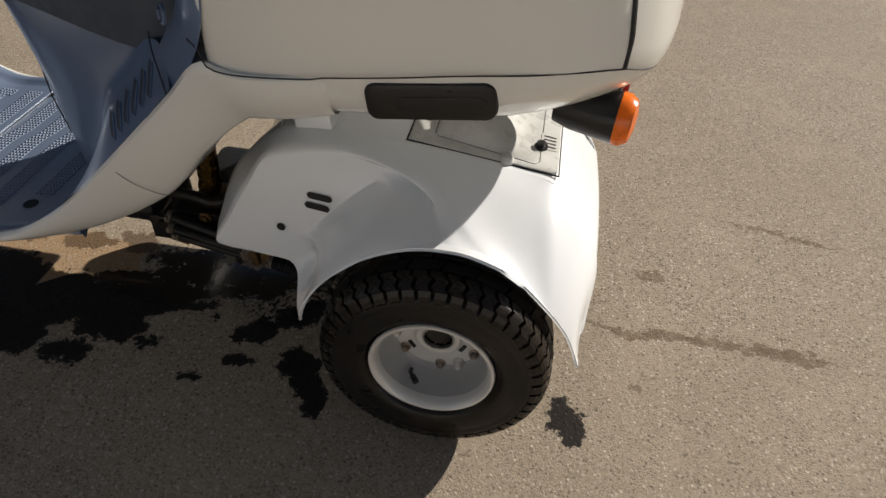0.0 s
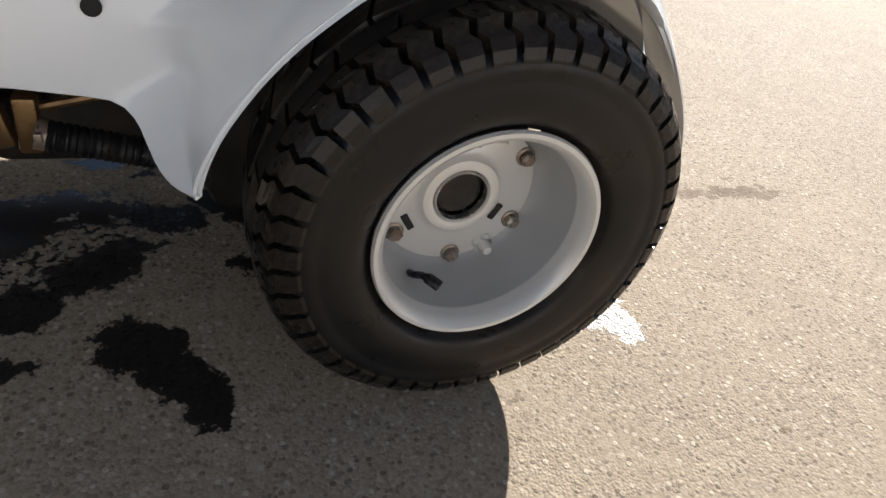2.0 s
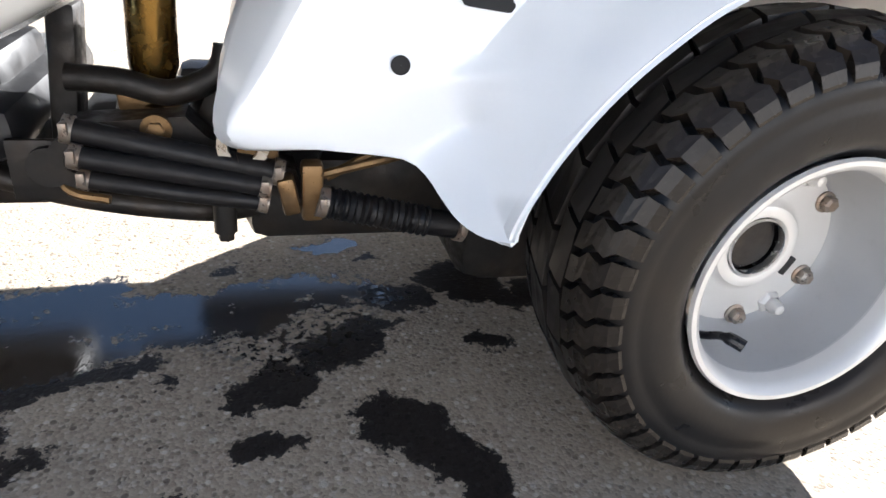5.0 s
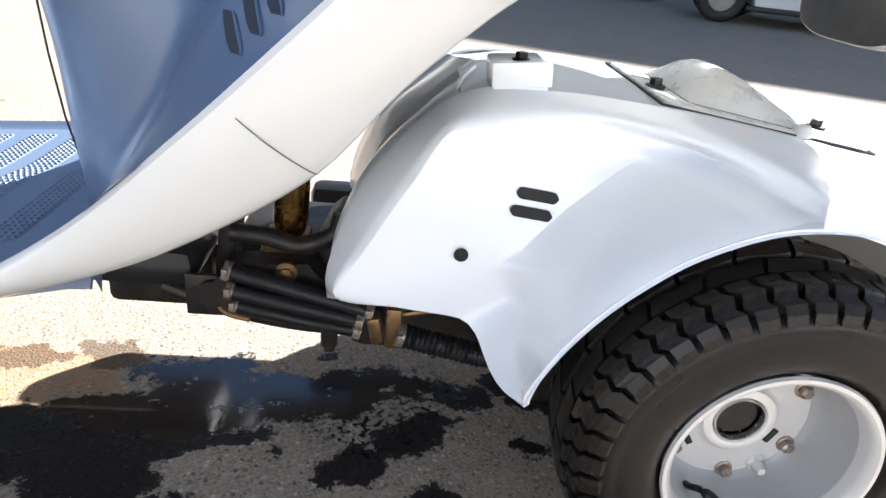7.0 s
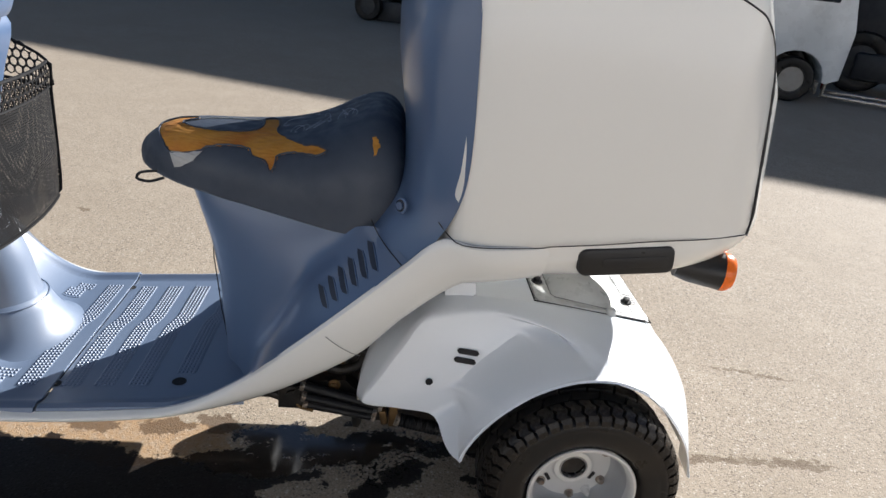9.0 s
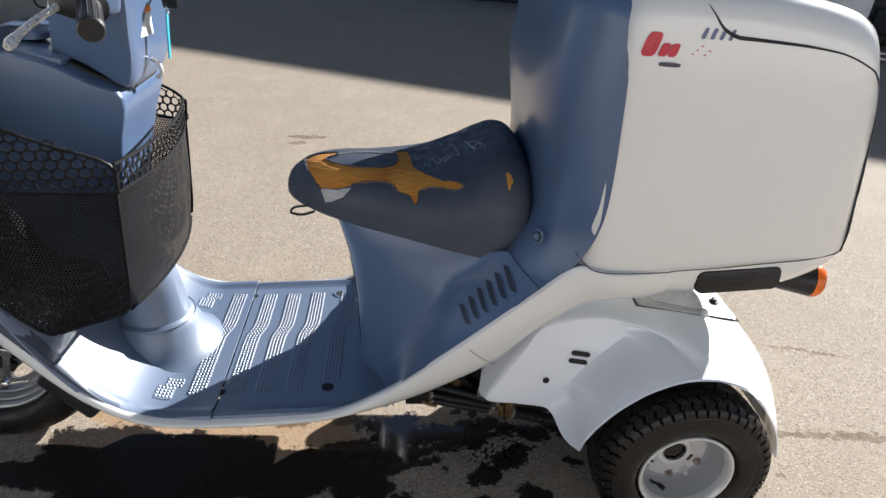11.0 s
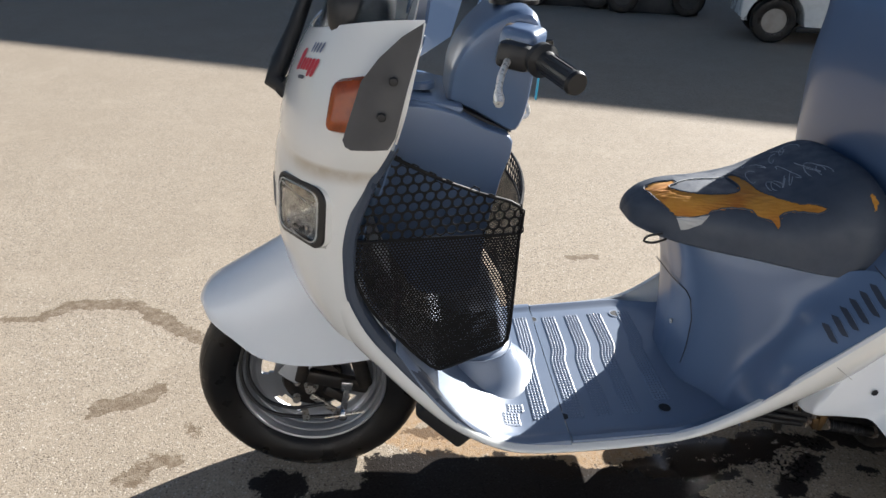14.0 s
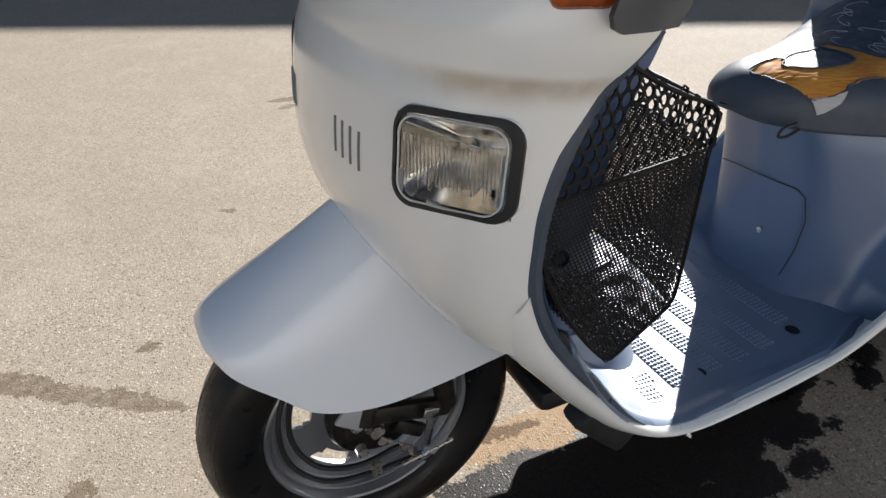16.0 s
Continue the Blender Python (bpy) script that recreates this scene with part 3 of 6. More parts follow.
for side in (-1, 1):
    a, b = smoothed(RAIL_IN, 110), smoothed(RAIL_OUT, 110)
    rows = []
    for p, q in zip(a, b):
        p, q = Vector((p[0], side * p[1], p[2])), Vector((q[0], side * q[1], q[2]))
        out = Vector((0, side, 0))
        row = [p + Vector((0, -side * 0.012, 0.0)), p + Vector((0, -side * 0.003, 0.002))]
        for s in np.linspace(0.04, 0.96, 9):
            row.append(p.lerp(q, s) + out * 0.012 * math.sin(math.pi * s) ** 0.7)
        row += [q + Vector((0, -side * 0.004, -0.001)), q + Vector((0, -side * 0.04, -0.004)), q + Vector((0, -side * 0.09, -0.008))]
        rows.append(row)
    rail = part("side_rail", grid(rows), WHITE, scooter, "white lower side rail")
    pts = []
    for s in np.linspace(0, 1, 12):
        p, q = Vector((-0.463, side * 0.281, 0.443)), Vector((-0.402, side * 0.262, 0.393))
        pts.append(p.lerp(q, s) + Vector((0, side * (0.0095 * math.sin(math.pi * s) ** 0.7 - 0.001), 0)))
    part("panel_seam", tube(pts, 0.0006, 6), SLOT_GREY, rail)
    p2 = [Vector((-1.062, side * 0.2655, 0.249)), Vector((-1.062, side * 0.271, 0.240)), Vector((-1.06, side * 0.262, 0.230))]
    part("panel_seam", tube(p2, 0.0012, 6), SEAM, rail)

# footboard
def floor_z(x):
    return 0.246 + 0.078 * (x + 0.94) + 3.7 * max(0, -1.02 - x) ** 2


def floor_sheet(x0, x1, nx):
    rows = []
    for x in np.linspace(x0, x1, nx):
        row = []
        half = 0.266 - 0.03 * min(max((x + 0.72) / 0.1, 0), 1)
        for y in np.linspace(-half, half, 61):
            e = (abs(y) - half + 0.034) / 0.034
            z = floor_z(x) + (0.007 * math.sin(min(max(e, 0), 1) * math.pi) if e > 0 else 0) - (0.010 * max(0, e - 0.7) / 0.3 if e > 0.7 else 0)
            row.append((x, y, z))
        rows.append(row)
    return grid(rows)


front_floor = part("front_footboard", solid(floor_sheet(-1.29, -0.9415, 70), 0.004), BLUE_FLOOR, scooter, "blue-grey ribbed front footboard, scuffed pale")
rear_floor = part("rear_footboard", solid(floor_sheet(-0.9385, -0.60, 50), 0.004), BLUE_FLOOR, scooter, "blue-grey ribbed rear footboard")


def tread_strip(xc, y0, y1, wide=0.037, parent=None, lift=0.0):
    """A low pad with rows of small studs."""
    def sway(t):
        return 0.0065 * (2 / (1 + math.exp(-(t - 0.58) * 40)) - 1)

    rows = []
    for y in np.linspace(y0, y1, 40):
        t = (y - y0) / (y1 - y0)
        w = wide / 2 * min(1, min(t, 1 - t) / 0.04 + 0.35)
        rows.append([(xc + sway(t) + o * w, y, floor_z(xc + sway(t) + o * w) + h + lift) for o, h in ((-1, 0.0002), (-0.93, 0.0008), (0, 0.0008), (0.93, 0.0008), (1, 0.0002))])
    pad = grid(rows)
    y = y0 + 0.009
    while y < y1 - 0.007:
        x0 = xc + sway((y - y0) / (y1 - y0))
        for k in (-2, -1, 0, 1, 2):
            x = x0 + k * 0.0070
            z = floor_z(x) + 0.0006 + lift
            q = [pad.verts.new((x + a * 0.0032, y + c * 0.0036, z)) for a, c in ((-1, -1), (1, -1), (1, 1), (-1, 1))]
            top = pad.verts.new((x, y, z + 0.0024))
            for i in range(4):
                pad.faces.new((q[i], q[(i + 1) % 4], top))
        y += 0.0088
    return part("tread_strip", pad, BLUE_FLOOR, parent, auto=20)


for xc, y0, y1 in ((-0.907, -0.195, 0.200), (-0.848, -0.195, 0.200), (-0.788, -0.195, 0.200), (-0.714, -0.160, 0.205)):
    tread_strip(xc, y0, y1, parent=rear_floor)
for xc, y0, y1 in ((-0.982, -0.195, 0.200), (-1.045, -0.205, -0.135), (-1.045, 0.135, 0.205)):
    tread_strip(xc, y0, y1, parent=front_floor, lift=0.0042)
for x, y in ((-0.94, -0.182), (-0.94, 0.192), (-0.725, -0.18), (-0.725, 0.19)):
    z = floor_z(x)
    wide = 0.011 if x < -0.9 else 0.014
    ring = revolve([(wide + 0.003, 0.0008), (wide, 0.0014), (wide * 0.85, 0.0008)], (x, y, z), 24, "z")
    part("screw_recess", ring, BLUE_FLOOR, rear_floor)
    hole = revolve([(wide * 0.9, 0.0013), (0.0001, 0.0012)], (x, y, z), 20, "z")
    part("screw_hole", hole, SHADOW_BLACK, rear_floor)

# seat base: plan loops from the front middle round to the rail
BASE = [
    (0.262, [(-0.668, 0), (-0.662, -0.085), (-0.630, -0.135), (-0.612, -0.175), (-0.600, -0.210), (-0.588, -0.240)]),
    (0.300, [(-0.668, 0), (-0.660, -0.090), (-0.622, -0.138), (-0.600, -0.175), (-0.598, -0.216), (-0.594, -0.250)]),
    (0.350, [(-0.671, 0), (-0.662, -0.095), (-0.618, -0.140), (-0.585, -0.175), (-0.580, -0.222), (-0.580, -0.272)]),
    (0.420, [(-0.676, 0), (-0.665, -0.100), (-0.612, -0.144), (-0.548, -0.178), (-0.533, -0.222), (-0.500, -0.275)]),
    (0.500, [(-0.690, 0), (-0.676, -0.100), (-0.612, -0.143), (-0.512, -0.180), (-0.482, -0.226), (-0.418, -0.281)]),
    (0.575, [(-0.712, 0), (-0.698, -0.094), (-0.625, -0.134), (-0.472, -0.178), (-0.428, -0.224), (-0.362, -0.287)]),
    (0.640, [(-0.740, 0), (-0.722, -0.084), (-0.640, -0.118), (-0.450, -0.178), (-0.390, -0.212), (-0.338, -0.291)]),
]
base_keys = [[(x, y, z) for x, y in loop] for z, loop in BASE]
base_keys[-2] = [(x, y, z) for (x, y, _), z in zip(base_keys[-2], (0.575, 0.575, 0.57, 0.552, 0.552, 0.560))]
base_keys[-1] = [(x, y, z) for (x, y, _), z in zip(base_keys[-1], (0.640, 0.632, 0.618, 0.588, 0.606, 0.586))]
base = part("seat_base", mirrored(grid(smooth_grid(base_keys, 44, 40).tolist())), BLUE, scooter, "blue-grey plastic body under the seat")


BASE_G = smooth_grid(base_keys, 220, 260).reshape(-1, 3)


def on_base(x, z):
    """The near face of the seat base at x and z."""
    g = BASE_G
    w = np.argsort((g[:, 0] - x) ** 2 + (g[:, 2] - z) ** 2)[:1]
    return Vector((x, float(g[w, 1].mean()), z))


for side in (-1, 1):
    for k in range(6):
        lo, hi = Vector((-0.460 + 0.0150 * k, 0, 0.480 + 0.0152 * k)), Vector((-0.471 + 0.0150 * k, 0, 0.506 + 0.0160 * k))
        rows = []
        for f in np.linspace(0, 1, 6):
            c = lo.lerp(hi, f)
            wide = 0.0040 * min(1, 0.75 + 3 * f, 0.75 + 3 * (1 - f))
            rows.append([on_base(c.x + o * wide, c.z) + Vector((-0.0012, -0.0012, 0)) for o in (-1.7, -0.4, 1)])
        part("vent_slot", grid([[(p.x, -side * p.y, p.z) for p in row] for row in rows]), LOUVRE, base)
        lip = [(p.x + 0.0012, -side * (p.y - 0.0002), p.z) for p in (row[2] for row in rows)]
        part("vent_lip", tube(lip, 0.003, 8, radii=[0.0008, 0.0014, 0.0016, 0.0016, 0.0014, 0.0008]), BLUE, base)

# backrest
BACK = [
    (0.560, [(-0.43, 0), (-0.43, -0.10), (-0.425, -0.18), (-0.405, -0.232), (-0.352, -0.289)]),
    (0.620, [(-0.385, 0), (-0.385, -0.10), (-0.382, -0.18), (-0.366, -0.236), (-0.302, -0.297)]),
    (0.680, [(-0.355, 0), (-0.355, -0.11), (-0.348, -0.19), (-0.328, -0.250), (-0.272, -0.304)]),
    (0.750, [(-0.352, 0), (-0.352, -0.13), (-0.342, -0.21), (-0.316, -0.275), (-0.262, -0.310)]),
    (0.900, [(-0.372, 0), (-0.372, -0.14), (-0.356, -0.220), (-0.318, -0.283), (-0.268, -0.314)]),
    (1.010, [(-0.364, 0), (-0.364, -0.14), (-0.350, -0.215), (-0.315, -0.276), (-0.275, -0.310)]),
    (1.055, [(-0.352, 0), (-0.352, -0.13), (-0.344, -0.215), (-0.315, -0.270), (-0.278, -0.298)]),
    (1.075, [(-0.325, 0), (-0.325, -0.12), (-0.318, -0.20), (-0.300, -0.25), (-0.279, -0.27)]),
    (1.080, [(-0.270, 0), (-0.270, -0.10), (-0.270, -0.18), (-0.270, -0.22), (-0.270, -0.24)]),
]
back = part("backrest", mirrored(grid(smooth_grid([[(x, y, z) for x, y in loop] for z, loop in BACK], 56, 40).tolist())), BLUE, scooter, "tall blue-grey plastic backrest panel, scuffed")
bolt_bm = merge(revolve([(0.013, 0), (0.013, 0.003), (0.010, 0.004), (0.0095, 0.001)], (0, 0, 0), 20, "z"), revolve([(0.007, 0.0), (0.007, 0.006), (0.0001, 0.0065)], (0, 0, 0), 6, "z"))
bolt_bm.transform(facing((-0.3525, -0.2435, 0.658), (-0.72, -0.68, 0.12)))
part("bolt", bolt_bm, BLUE, back)
socket = revolve([(0.0094, 0.0034), (0.0070, 0.0034), (0.0070, 0.0012), (0.0094, 0.0012)], (0, 0, 0), 20, "z", close=True)
socket.transform(facing((-0.3525, -0.2435, 0.658), (-0.72, -0.68, 0.12)))
part("bolt_socket", socket, SEAM, back)
for pts in ([(-0.398, -0.214, 0.619), (-0.386, -0.235, 0.604), (-0.366, -0.262, 0.588), (-0.346, -0.2895, 0.577)],):
    part("panel_seam", tube(smoothed(pts, 8).tolist(), 0.0009, 6), SEAM, back)

# cargo box: stations (x, half width, bottom, top, corner radius)
BOX = [(-0.285, 0.298, 0.556, 1.070, 0.05), (-0.275, 0.314, 0.552, 1.082, 0.05), (-0.255, 0.322, 0.552, 1.086, 0.05), (-0.20, 0.328, 0.560, 1.088, 0.05), (-0.10, 0.330, 0.570, 1.088, 0.05), (0.0, 0.328, 0.576, 1.080, 0.055), (0.07, 0.323, 0.584, 1.066, 0.06), (0.11, 0.315, 0.589, 1.048, 0.07), (0.145, 0.302, 0.593, 1.022, 0.08), (0.175, 0.284, 0.597, 0.992, 0.085), (0.204, 0.256, 0.602, 0.955, 0.080), (0.232, 0.215, 0.610, 0.920, 0.065), (0.253, 0.16, 0.624, 0.885, 0.055), (0.262, 0.10, 0.655, 0.855, 0.05)]
rows = []
for x, w, zb, zt, r in smoothed(BOX, 60):
    sec = rounded(2 * w, zt - zb, min(r, w * 0.95, (zt - zb) * 0.49), 8)
    row = []
    for y, z in sec:
        zz = (zb + zt) / 2 + z
        tuck = max(0.0, (0.66 - zz) / 0.1)
        lean = -0.05 * max(0, (zz - 0.70)) / 0.35 if x > 0.1 else 0
        row.append((x + lean * min(1, (x - 0.1) / 0.1 if x > 0.1 else 0), y * (1 - 0.11 * min(tuck, 1) ** 1.3), zz))
    rows.append(row)
bm = grid(rows, close_v=True)
bm.verts.ensure_lookup_table()
n = len(rows[0])
cap(bm, bm.verts[-n:])
cap(bm, bm.verts[:n])
box = part("cargo_box", bm, WHITE, scooter, "white rounded cargo box, lightly stained")


BOX_K = smoothed(BOX, 200)


def box_side(x, z, out=0.0006):
    """A point on the near side of the cargo box."""
    k = BOX_K
    a = k[np.argmin(abs(k[:, 0] - x))]
    x_, w, zb, zt, r = a
    y = w
    up, lo = zt - r, zb + r
    if z > up:
        y = w - r + math.sqrt(max(r * r - (z - up) ** 2, 0))
    if z < lo:
        y = w - r + math.sqrt(max(r * r - (z - lo) ** 2, 0))
    tuck = max(0.0, (0.66 - z) / 0.1)
    lean = -0.05 * max(0, (z - 0.70)) / 0.35 * min(1, (x - 0.1) / 0.1) if x > 0.1 else 0
    return Vector((x + lean, -(y * (1 - 0.11 * min(tuck, 1) ** 1.3) + out), z))


lid_line = smoothed([(-0.298, 0.656), (-0.285, 0.641), (-0.262, 0.630), (-0.2, 0.633), (-0.061, 0.651), (0.017, 0.662), (0.10, 0.668), (0.16, 0.668), (0.19, 0.662), (0.215, 0.648), (0.235, 0.636)], 48)
part("lid_seam", tube([box_side(x, z, 0.0035 if -0.285 < x < -0.14 else 0.0) for x, z in lid_line], 0.0010, 6), SEAM, box)
lid_line = smoothed([(0.190, 0.664), (0.191, 0.70), (0.190, 0.78), (0.188, 0.85), (0.176, 0.915), (0.150, 0.955), (0.105, 0.985), (0.050, 1.008), (0.0, 1.017), (-0.049, 1.021), (-0.102, 1.024), (-0.132, 1.026), (-0.155, 1.037), (-0.168, 1.052), (-0.180, 1.066)], 70)
part("lid_seam", tube([box_side(x, z, 0.0) for x, z in lid_line], 0.002, 6, radii=[0.0030] * 26 + [0.0014] * 18 + [0.0014 + 0.0001 * k for k in range(18)] + [0.0032, 0.0030, 0.0026, 0.0022, 0.0018, 0.0014, 0.0010, 0.0006]), SEAM, box)
# black side grips, indicator lamps on stalks
for side in (-1, 1):
    m = facing((-0.012, side * 0.3085, 0.6255), (0, side, -0.05), up=(-0.12, 0, 1))
    bm = slab(rounded(0.148, 0.046, 0.014), m, 0.016, 0.006)
    bm2 = slab(rounded(0.10, 0.018, 0.008), facing((0.001, side * 0.3230, 0.6255), (0, side, -0.05), up=(-0.12, 0, 1)), 0.0025, 0.001)
    part("side_grip", merge(bm, bm2), BLACK, box, "black moulded grip")
    a, b2 = Vector((0.127, side * 0.190, 0.571)), Vector((0.203, side * 0.205, 0.568))
    d = (b2 - a).normalized()
    body = tube([a, a.lerp(b2, 0.3), a.lerp(b2, 0.75), b2], 0.03, 20, radii=[0.022, 0.028, 0.031, 0.033])
    lamp = part("rear_indicator", body, BLACK, scooter, "black indicator housing with an orange lens")
    part("indicator_lens", tube([b2, b2 + d * 0.010, b2 + d * 0.019, b2 + d * 0.023], 0.03, 20, radii=[0.0335, 0.033, 0.027, 0.012]), ORANGE, lamp, "bright orange lens")
# roof posts and catch on the box
for y in (-0.114, 0.165):
    part("roof_post", tube([(-0.285, y, 1.05), (-0.275, y, 1.10), (-0.27, y, 1.25), (-0.30, y, 1.42)], 0.019, 14), BLACK, scooter, "black roof post")
part("lid_catch", block((-0.20, 0.03, 1.095), (0.05, 0.09, 0.018), 0.005), BLACK, box)

# ---- rear fenders ----
ARCH_EDGE = [(-0.214, -0.294, 0.207), (-0.2142, -0.295, 0.211), (-0.213, -0.296, 0.217), (-0.207, -0.299, 0.236), (-0.191, -0.300, 0.267), (-0.168, -0.301, 0.300), (-0.141, -0.301, 0.328), (-0.100, -0.301, 0.360), (-0.04, -0.301, 0.386), (0.02, -0.301, 0.391), (0.06, -0.301, 0.382), (0.102, -0.300, 0.361), (0.153, -0.296, 0.306), (0.190, -0.289, 0.250), (0.217, -0.281, 0.178)]
ARCH_IN = [(-0.2165, -0.2925, 0.2060), (-0.2250, -0.276, 0.2005), (-0.2325, -0.260, 0.1990), (-0.239, -0.240, 0.2000), (-0.245, -0.218, 0.2060), (-0.250, -0.201, 0.2130), (-0.258, -0.190, 0.2205), (-0.270, -0.185, 0.2250), (-0.325, -0.183, 0.2310), (-0.402, -0.160, 0.231), (-0.392, -0.130, 0.294), (-0.360, -0.118, 0.358), (-0.284, -0.108, 0.432), (-0.19, -0.115, 0.443), (-0.083, -0.118, 0.437), (0.02, -0.118, 0.424), (0.103, -0.120, 0.411), (0.152, -0.125, 0.397), (0.226, -0.148, 0.295), (0.226, -0.205, 0.200)]
RIDGE = [(-0.2160, -0.2930, 0.2062), (-0.2245, -0.277, 0.2010), (-0.2320, -0.261, 0.1996), (-0.2385, -0.241, 0.2006), (-0.2445, -0.219, 0.2066), (-0.2495, -0.202, 0.2136), (-0.258, -0.191, 0.2212), (-0.270, -0.186, 0.2258), (-0.325, -0.185, 0.2320), (-0.393, -0.184, 0.240), (-0.364, -0.178, 0.300), (-0.330, -0.172, 0.358), (-0.288, -0.160, 0.416), (-0.19, -0.156, 0.436), (-0.083, -0.158, 0.431), (0.02, -0.160, 0.420), (0.103, -0.162, 0.406), (0.153, -0.158, 0.389), (0.222, -0.172, 0.295), (0.224, -0.215, 0.198)]
for side in (-1, 1):
    e = smoothed(ARCH_EDGE, 110)
    q = smoothed([[*b2, *r] for b2, r in zip(ARCH_IN, RIDGE)], 110)
    rows = []
    for i in range(110):
        a, b2, r = Vector(e[i]), Vector(q[i][:3]), Vector(q[i][3:])
        k = i / 109
        top = min(max((k - 0.50) / 0.12, 0), 1) * min(max((1.02 - k) / 0.12, 0), 1)

        def skin(s):
            if s > 0.78:
                return r.lerp(b2, (s - 0.78) / 0.22)
            s = max(s, 0) / 0.78
            p = a.lerp(r, s)
            sq = min(s / (0.30 + 0.5 * top), 1)
            ys = sq * sq * (3 - 2 * sq)
            zt = a.z + (r.z - a.z) * (0.5 * s + 0.5 * math.sin(s * math.pi / 2))
            p.y = a.y + (r.y - a.y) * (ys * (1 - top) + s ** 1.2 * top)
            p.z = p.z * (1 - top) + zt * top
            return p

        row = [a + Vector((0, 0.016, 0)), a + Vector((0, 0.003, 0))]
        for s in np.linspace(0, 1, 31):
            w = (0.055 - 0.043 * min(max((-0.262 - r.x) / 0.04, 0), 1) * min(max((r.z - 0.232) / 0.01, 0), 1)) * min(1, s / 0.1, (1 - s) / 0.1)
            w2 = min(2 * w, s, 1 - s) if w > 0.03 else w
            row.append((skin(s - w2) + skin(s - w) * 2 + skin(s) * 2 + skin(s + w) * 2 + skin(s + w2)) / 8)
        rows.append([(p.x, p.y * -side, p.z) for p in row])
    spread = np.array([[tuple(p) for p in row] for row in rows]).reshape(-1, 3)

    def on_fender(x, z):
        d = (spread[:, 0] - x) ** 2 + (spread[:, 2] - z) ** 2 + 1e-8
        w = np.argsort(d)[:8]
        return (x, float((spread[w, 1] / d[w]).sum() / (1 / d[w]).sum()) + side * 0.0005, z)

    fender = part("rear_fender", solid(grid(rows), 0.003), WHITE_B, scooter, "white plastic rear wheel fender")
    # front return, facing forwards
    rows = []
    for p in smoothed(ARCH_IN[9:13], 14):
        rows.append([(p[0], p[1] * -side, p[2]), (p[0] - 0.004, (p[1] + 0.012) * -side, p[2] + 0.002), (p[0] + 0.004, (p[1] + 0.05) * -side, p[2] + 0.006), (p[0] + 0.02, (p[1] + 0.09) * -side, p[2] + 0.012)])
    part("fender_return", solid(grid(rows), 0.003), WHITE_B, fender)
    for x, z in ((-0.2075, 0.3575), (-0.2120, 0.3405)):
        rows = []
        for u in np.linspace(-0.0205, 0.0205, 15):
            half = 0.0056 * math.sqrt(max(0.02, 1 - max(0, abs(u) - 0.0149) ** 2 / 0.0056 ** 2))
            row = [Vector(on_fender(x + u, z - 0.10 * u + v * half)) for v in (-1, -0.5, 0, 0.5, 1)]
            rows.append([(p.x, p.y + side * 0.0016, p.z) for p in row])
        # black sheet on the skin paints the slot's dark inside
        part("vent_slot", grid(rows), SHADOW_BLACK, fender)
    part("hole", revolve([(0.007, -0.003), (0.007, 0.0018 * side), (0.0001, 0.002 * side)], on_fender(-0.274, 0.295), 20, "y"), SHADOW_BLACK, fender)
# deck between the fenders, and the tail below it
deck_keys = []
for x, w, z in ((-0.284, 0.108, 0.432), (-0.19, 0.115, 0.443), (-0.083, 0.118, 0.437), (0.02, 0.118, 0.424), (0.103, 0.120, 0.411), (0.140, 0.124, 0.4045), (0.152, 0.125, 0.397), (0.163, 0.128, 0.384), (0.216, 0.145, 0.311), (0.226, 0.148, 0.295), (0.229, 0.156, 0.275), (0.226, 0.205, 0.200)):
    deck_keys.append([(x + 0.004 * (1 - (y / w) ** 2), y, z) for y in np.linspace(-w, w, 9)])
deck = part("fender_deck", solid(grid(smooth_grid(deck_keys, 90, 25).tolist()), 0.003), WHITE_B, scooter, "white deck between the rear fenders")
HATCH = worn("grey_hatch_plastic", (0.50, 0.51, 0.50), (0.33, 0.32, 0.29), 0.35, amount=0.5, big=14)


def deck_z(x):
    return 0.4365 - 0.140 * (x + 0.083)


plate = part("engine_hatch", slab(rounded(0.232, 0.216, 0.012), facing((0.033, 0, deck_z(0.033) + 0.001), (0.139, 0, 1), up=(0, 1, 0)), 0.004, 0.0015), HATCH, deck, "grey-white engine hatch plate")
joint = [(-0.084, -0.109), (-0.084, 0.109), (0.150, 0.109), (0.150, -0.109), (-0.084, -0.109)]
part("panel_seam", tube([(x, y, deck_z(x) + 0.0018) for x, y in joint], 0.0014, 6), SEAM, plate)
# bulge on the hatch: steep in front, falling away to the rear, with a pressed border
hump = []
for i in range(33):
    row = []
    for j in range(25):
        u, v2 = i / 32, (j - 12) / 12
        x = -0.046 + 0.165 * u
        rise = math.sin(math.pi / 2 * min(1, u / 0.26)) if u < 0.26 else (0.5 + 0.5 * math.cos(math.pi * (u - 0.26) / 0.74)) ** 0.85
        h = rise * max(0, 1 - abs(v2) ** 2.6) ** 0.75
        row.append((x, (0.083 + 0.014 * u) * v2, deck_z(x) + 0.0048 + 0.036 * h))
    hump.append(row)
bulge = part("hatch_bulge", grid(hump), HATCH, plate, "smooth raised bulge of the hatch")
rim_line = [(-0.046 + 0.165 * u, (0.083 + 0.014 * u) * v2) for u, v2 in ((0, -0.9), (0, 0.9), (0.04, 1), (0.96, 1), (1, 0.9), (1, -0.9), (0.96, -1), (0.04, -1), (0, -0.9))]
part("panel_seam", tube([(x, y, deck_z(x) + 0.0052) for x, y in rim_line], 0.0008, 6), SLOT_GREY, bulge)
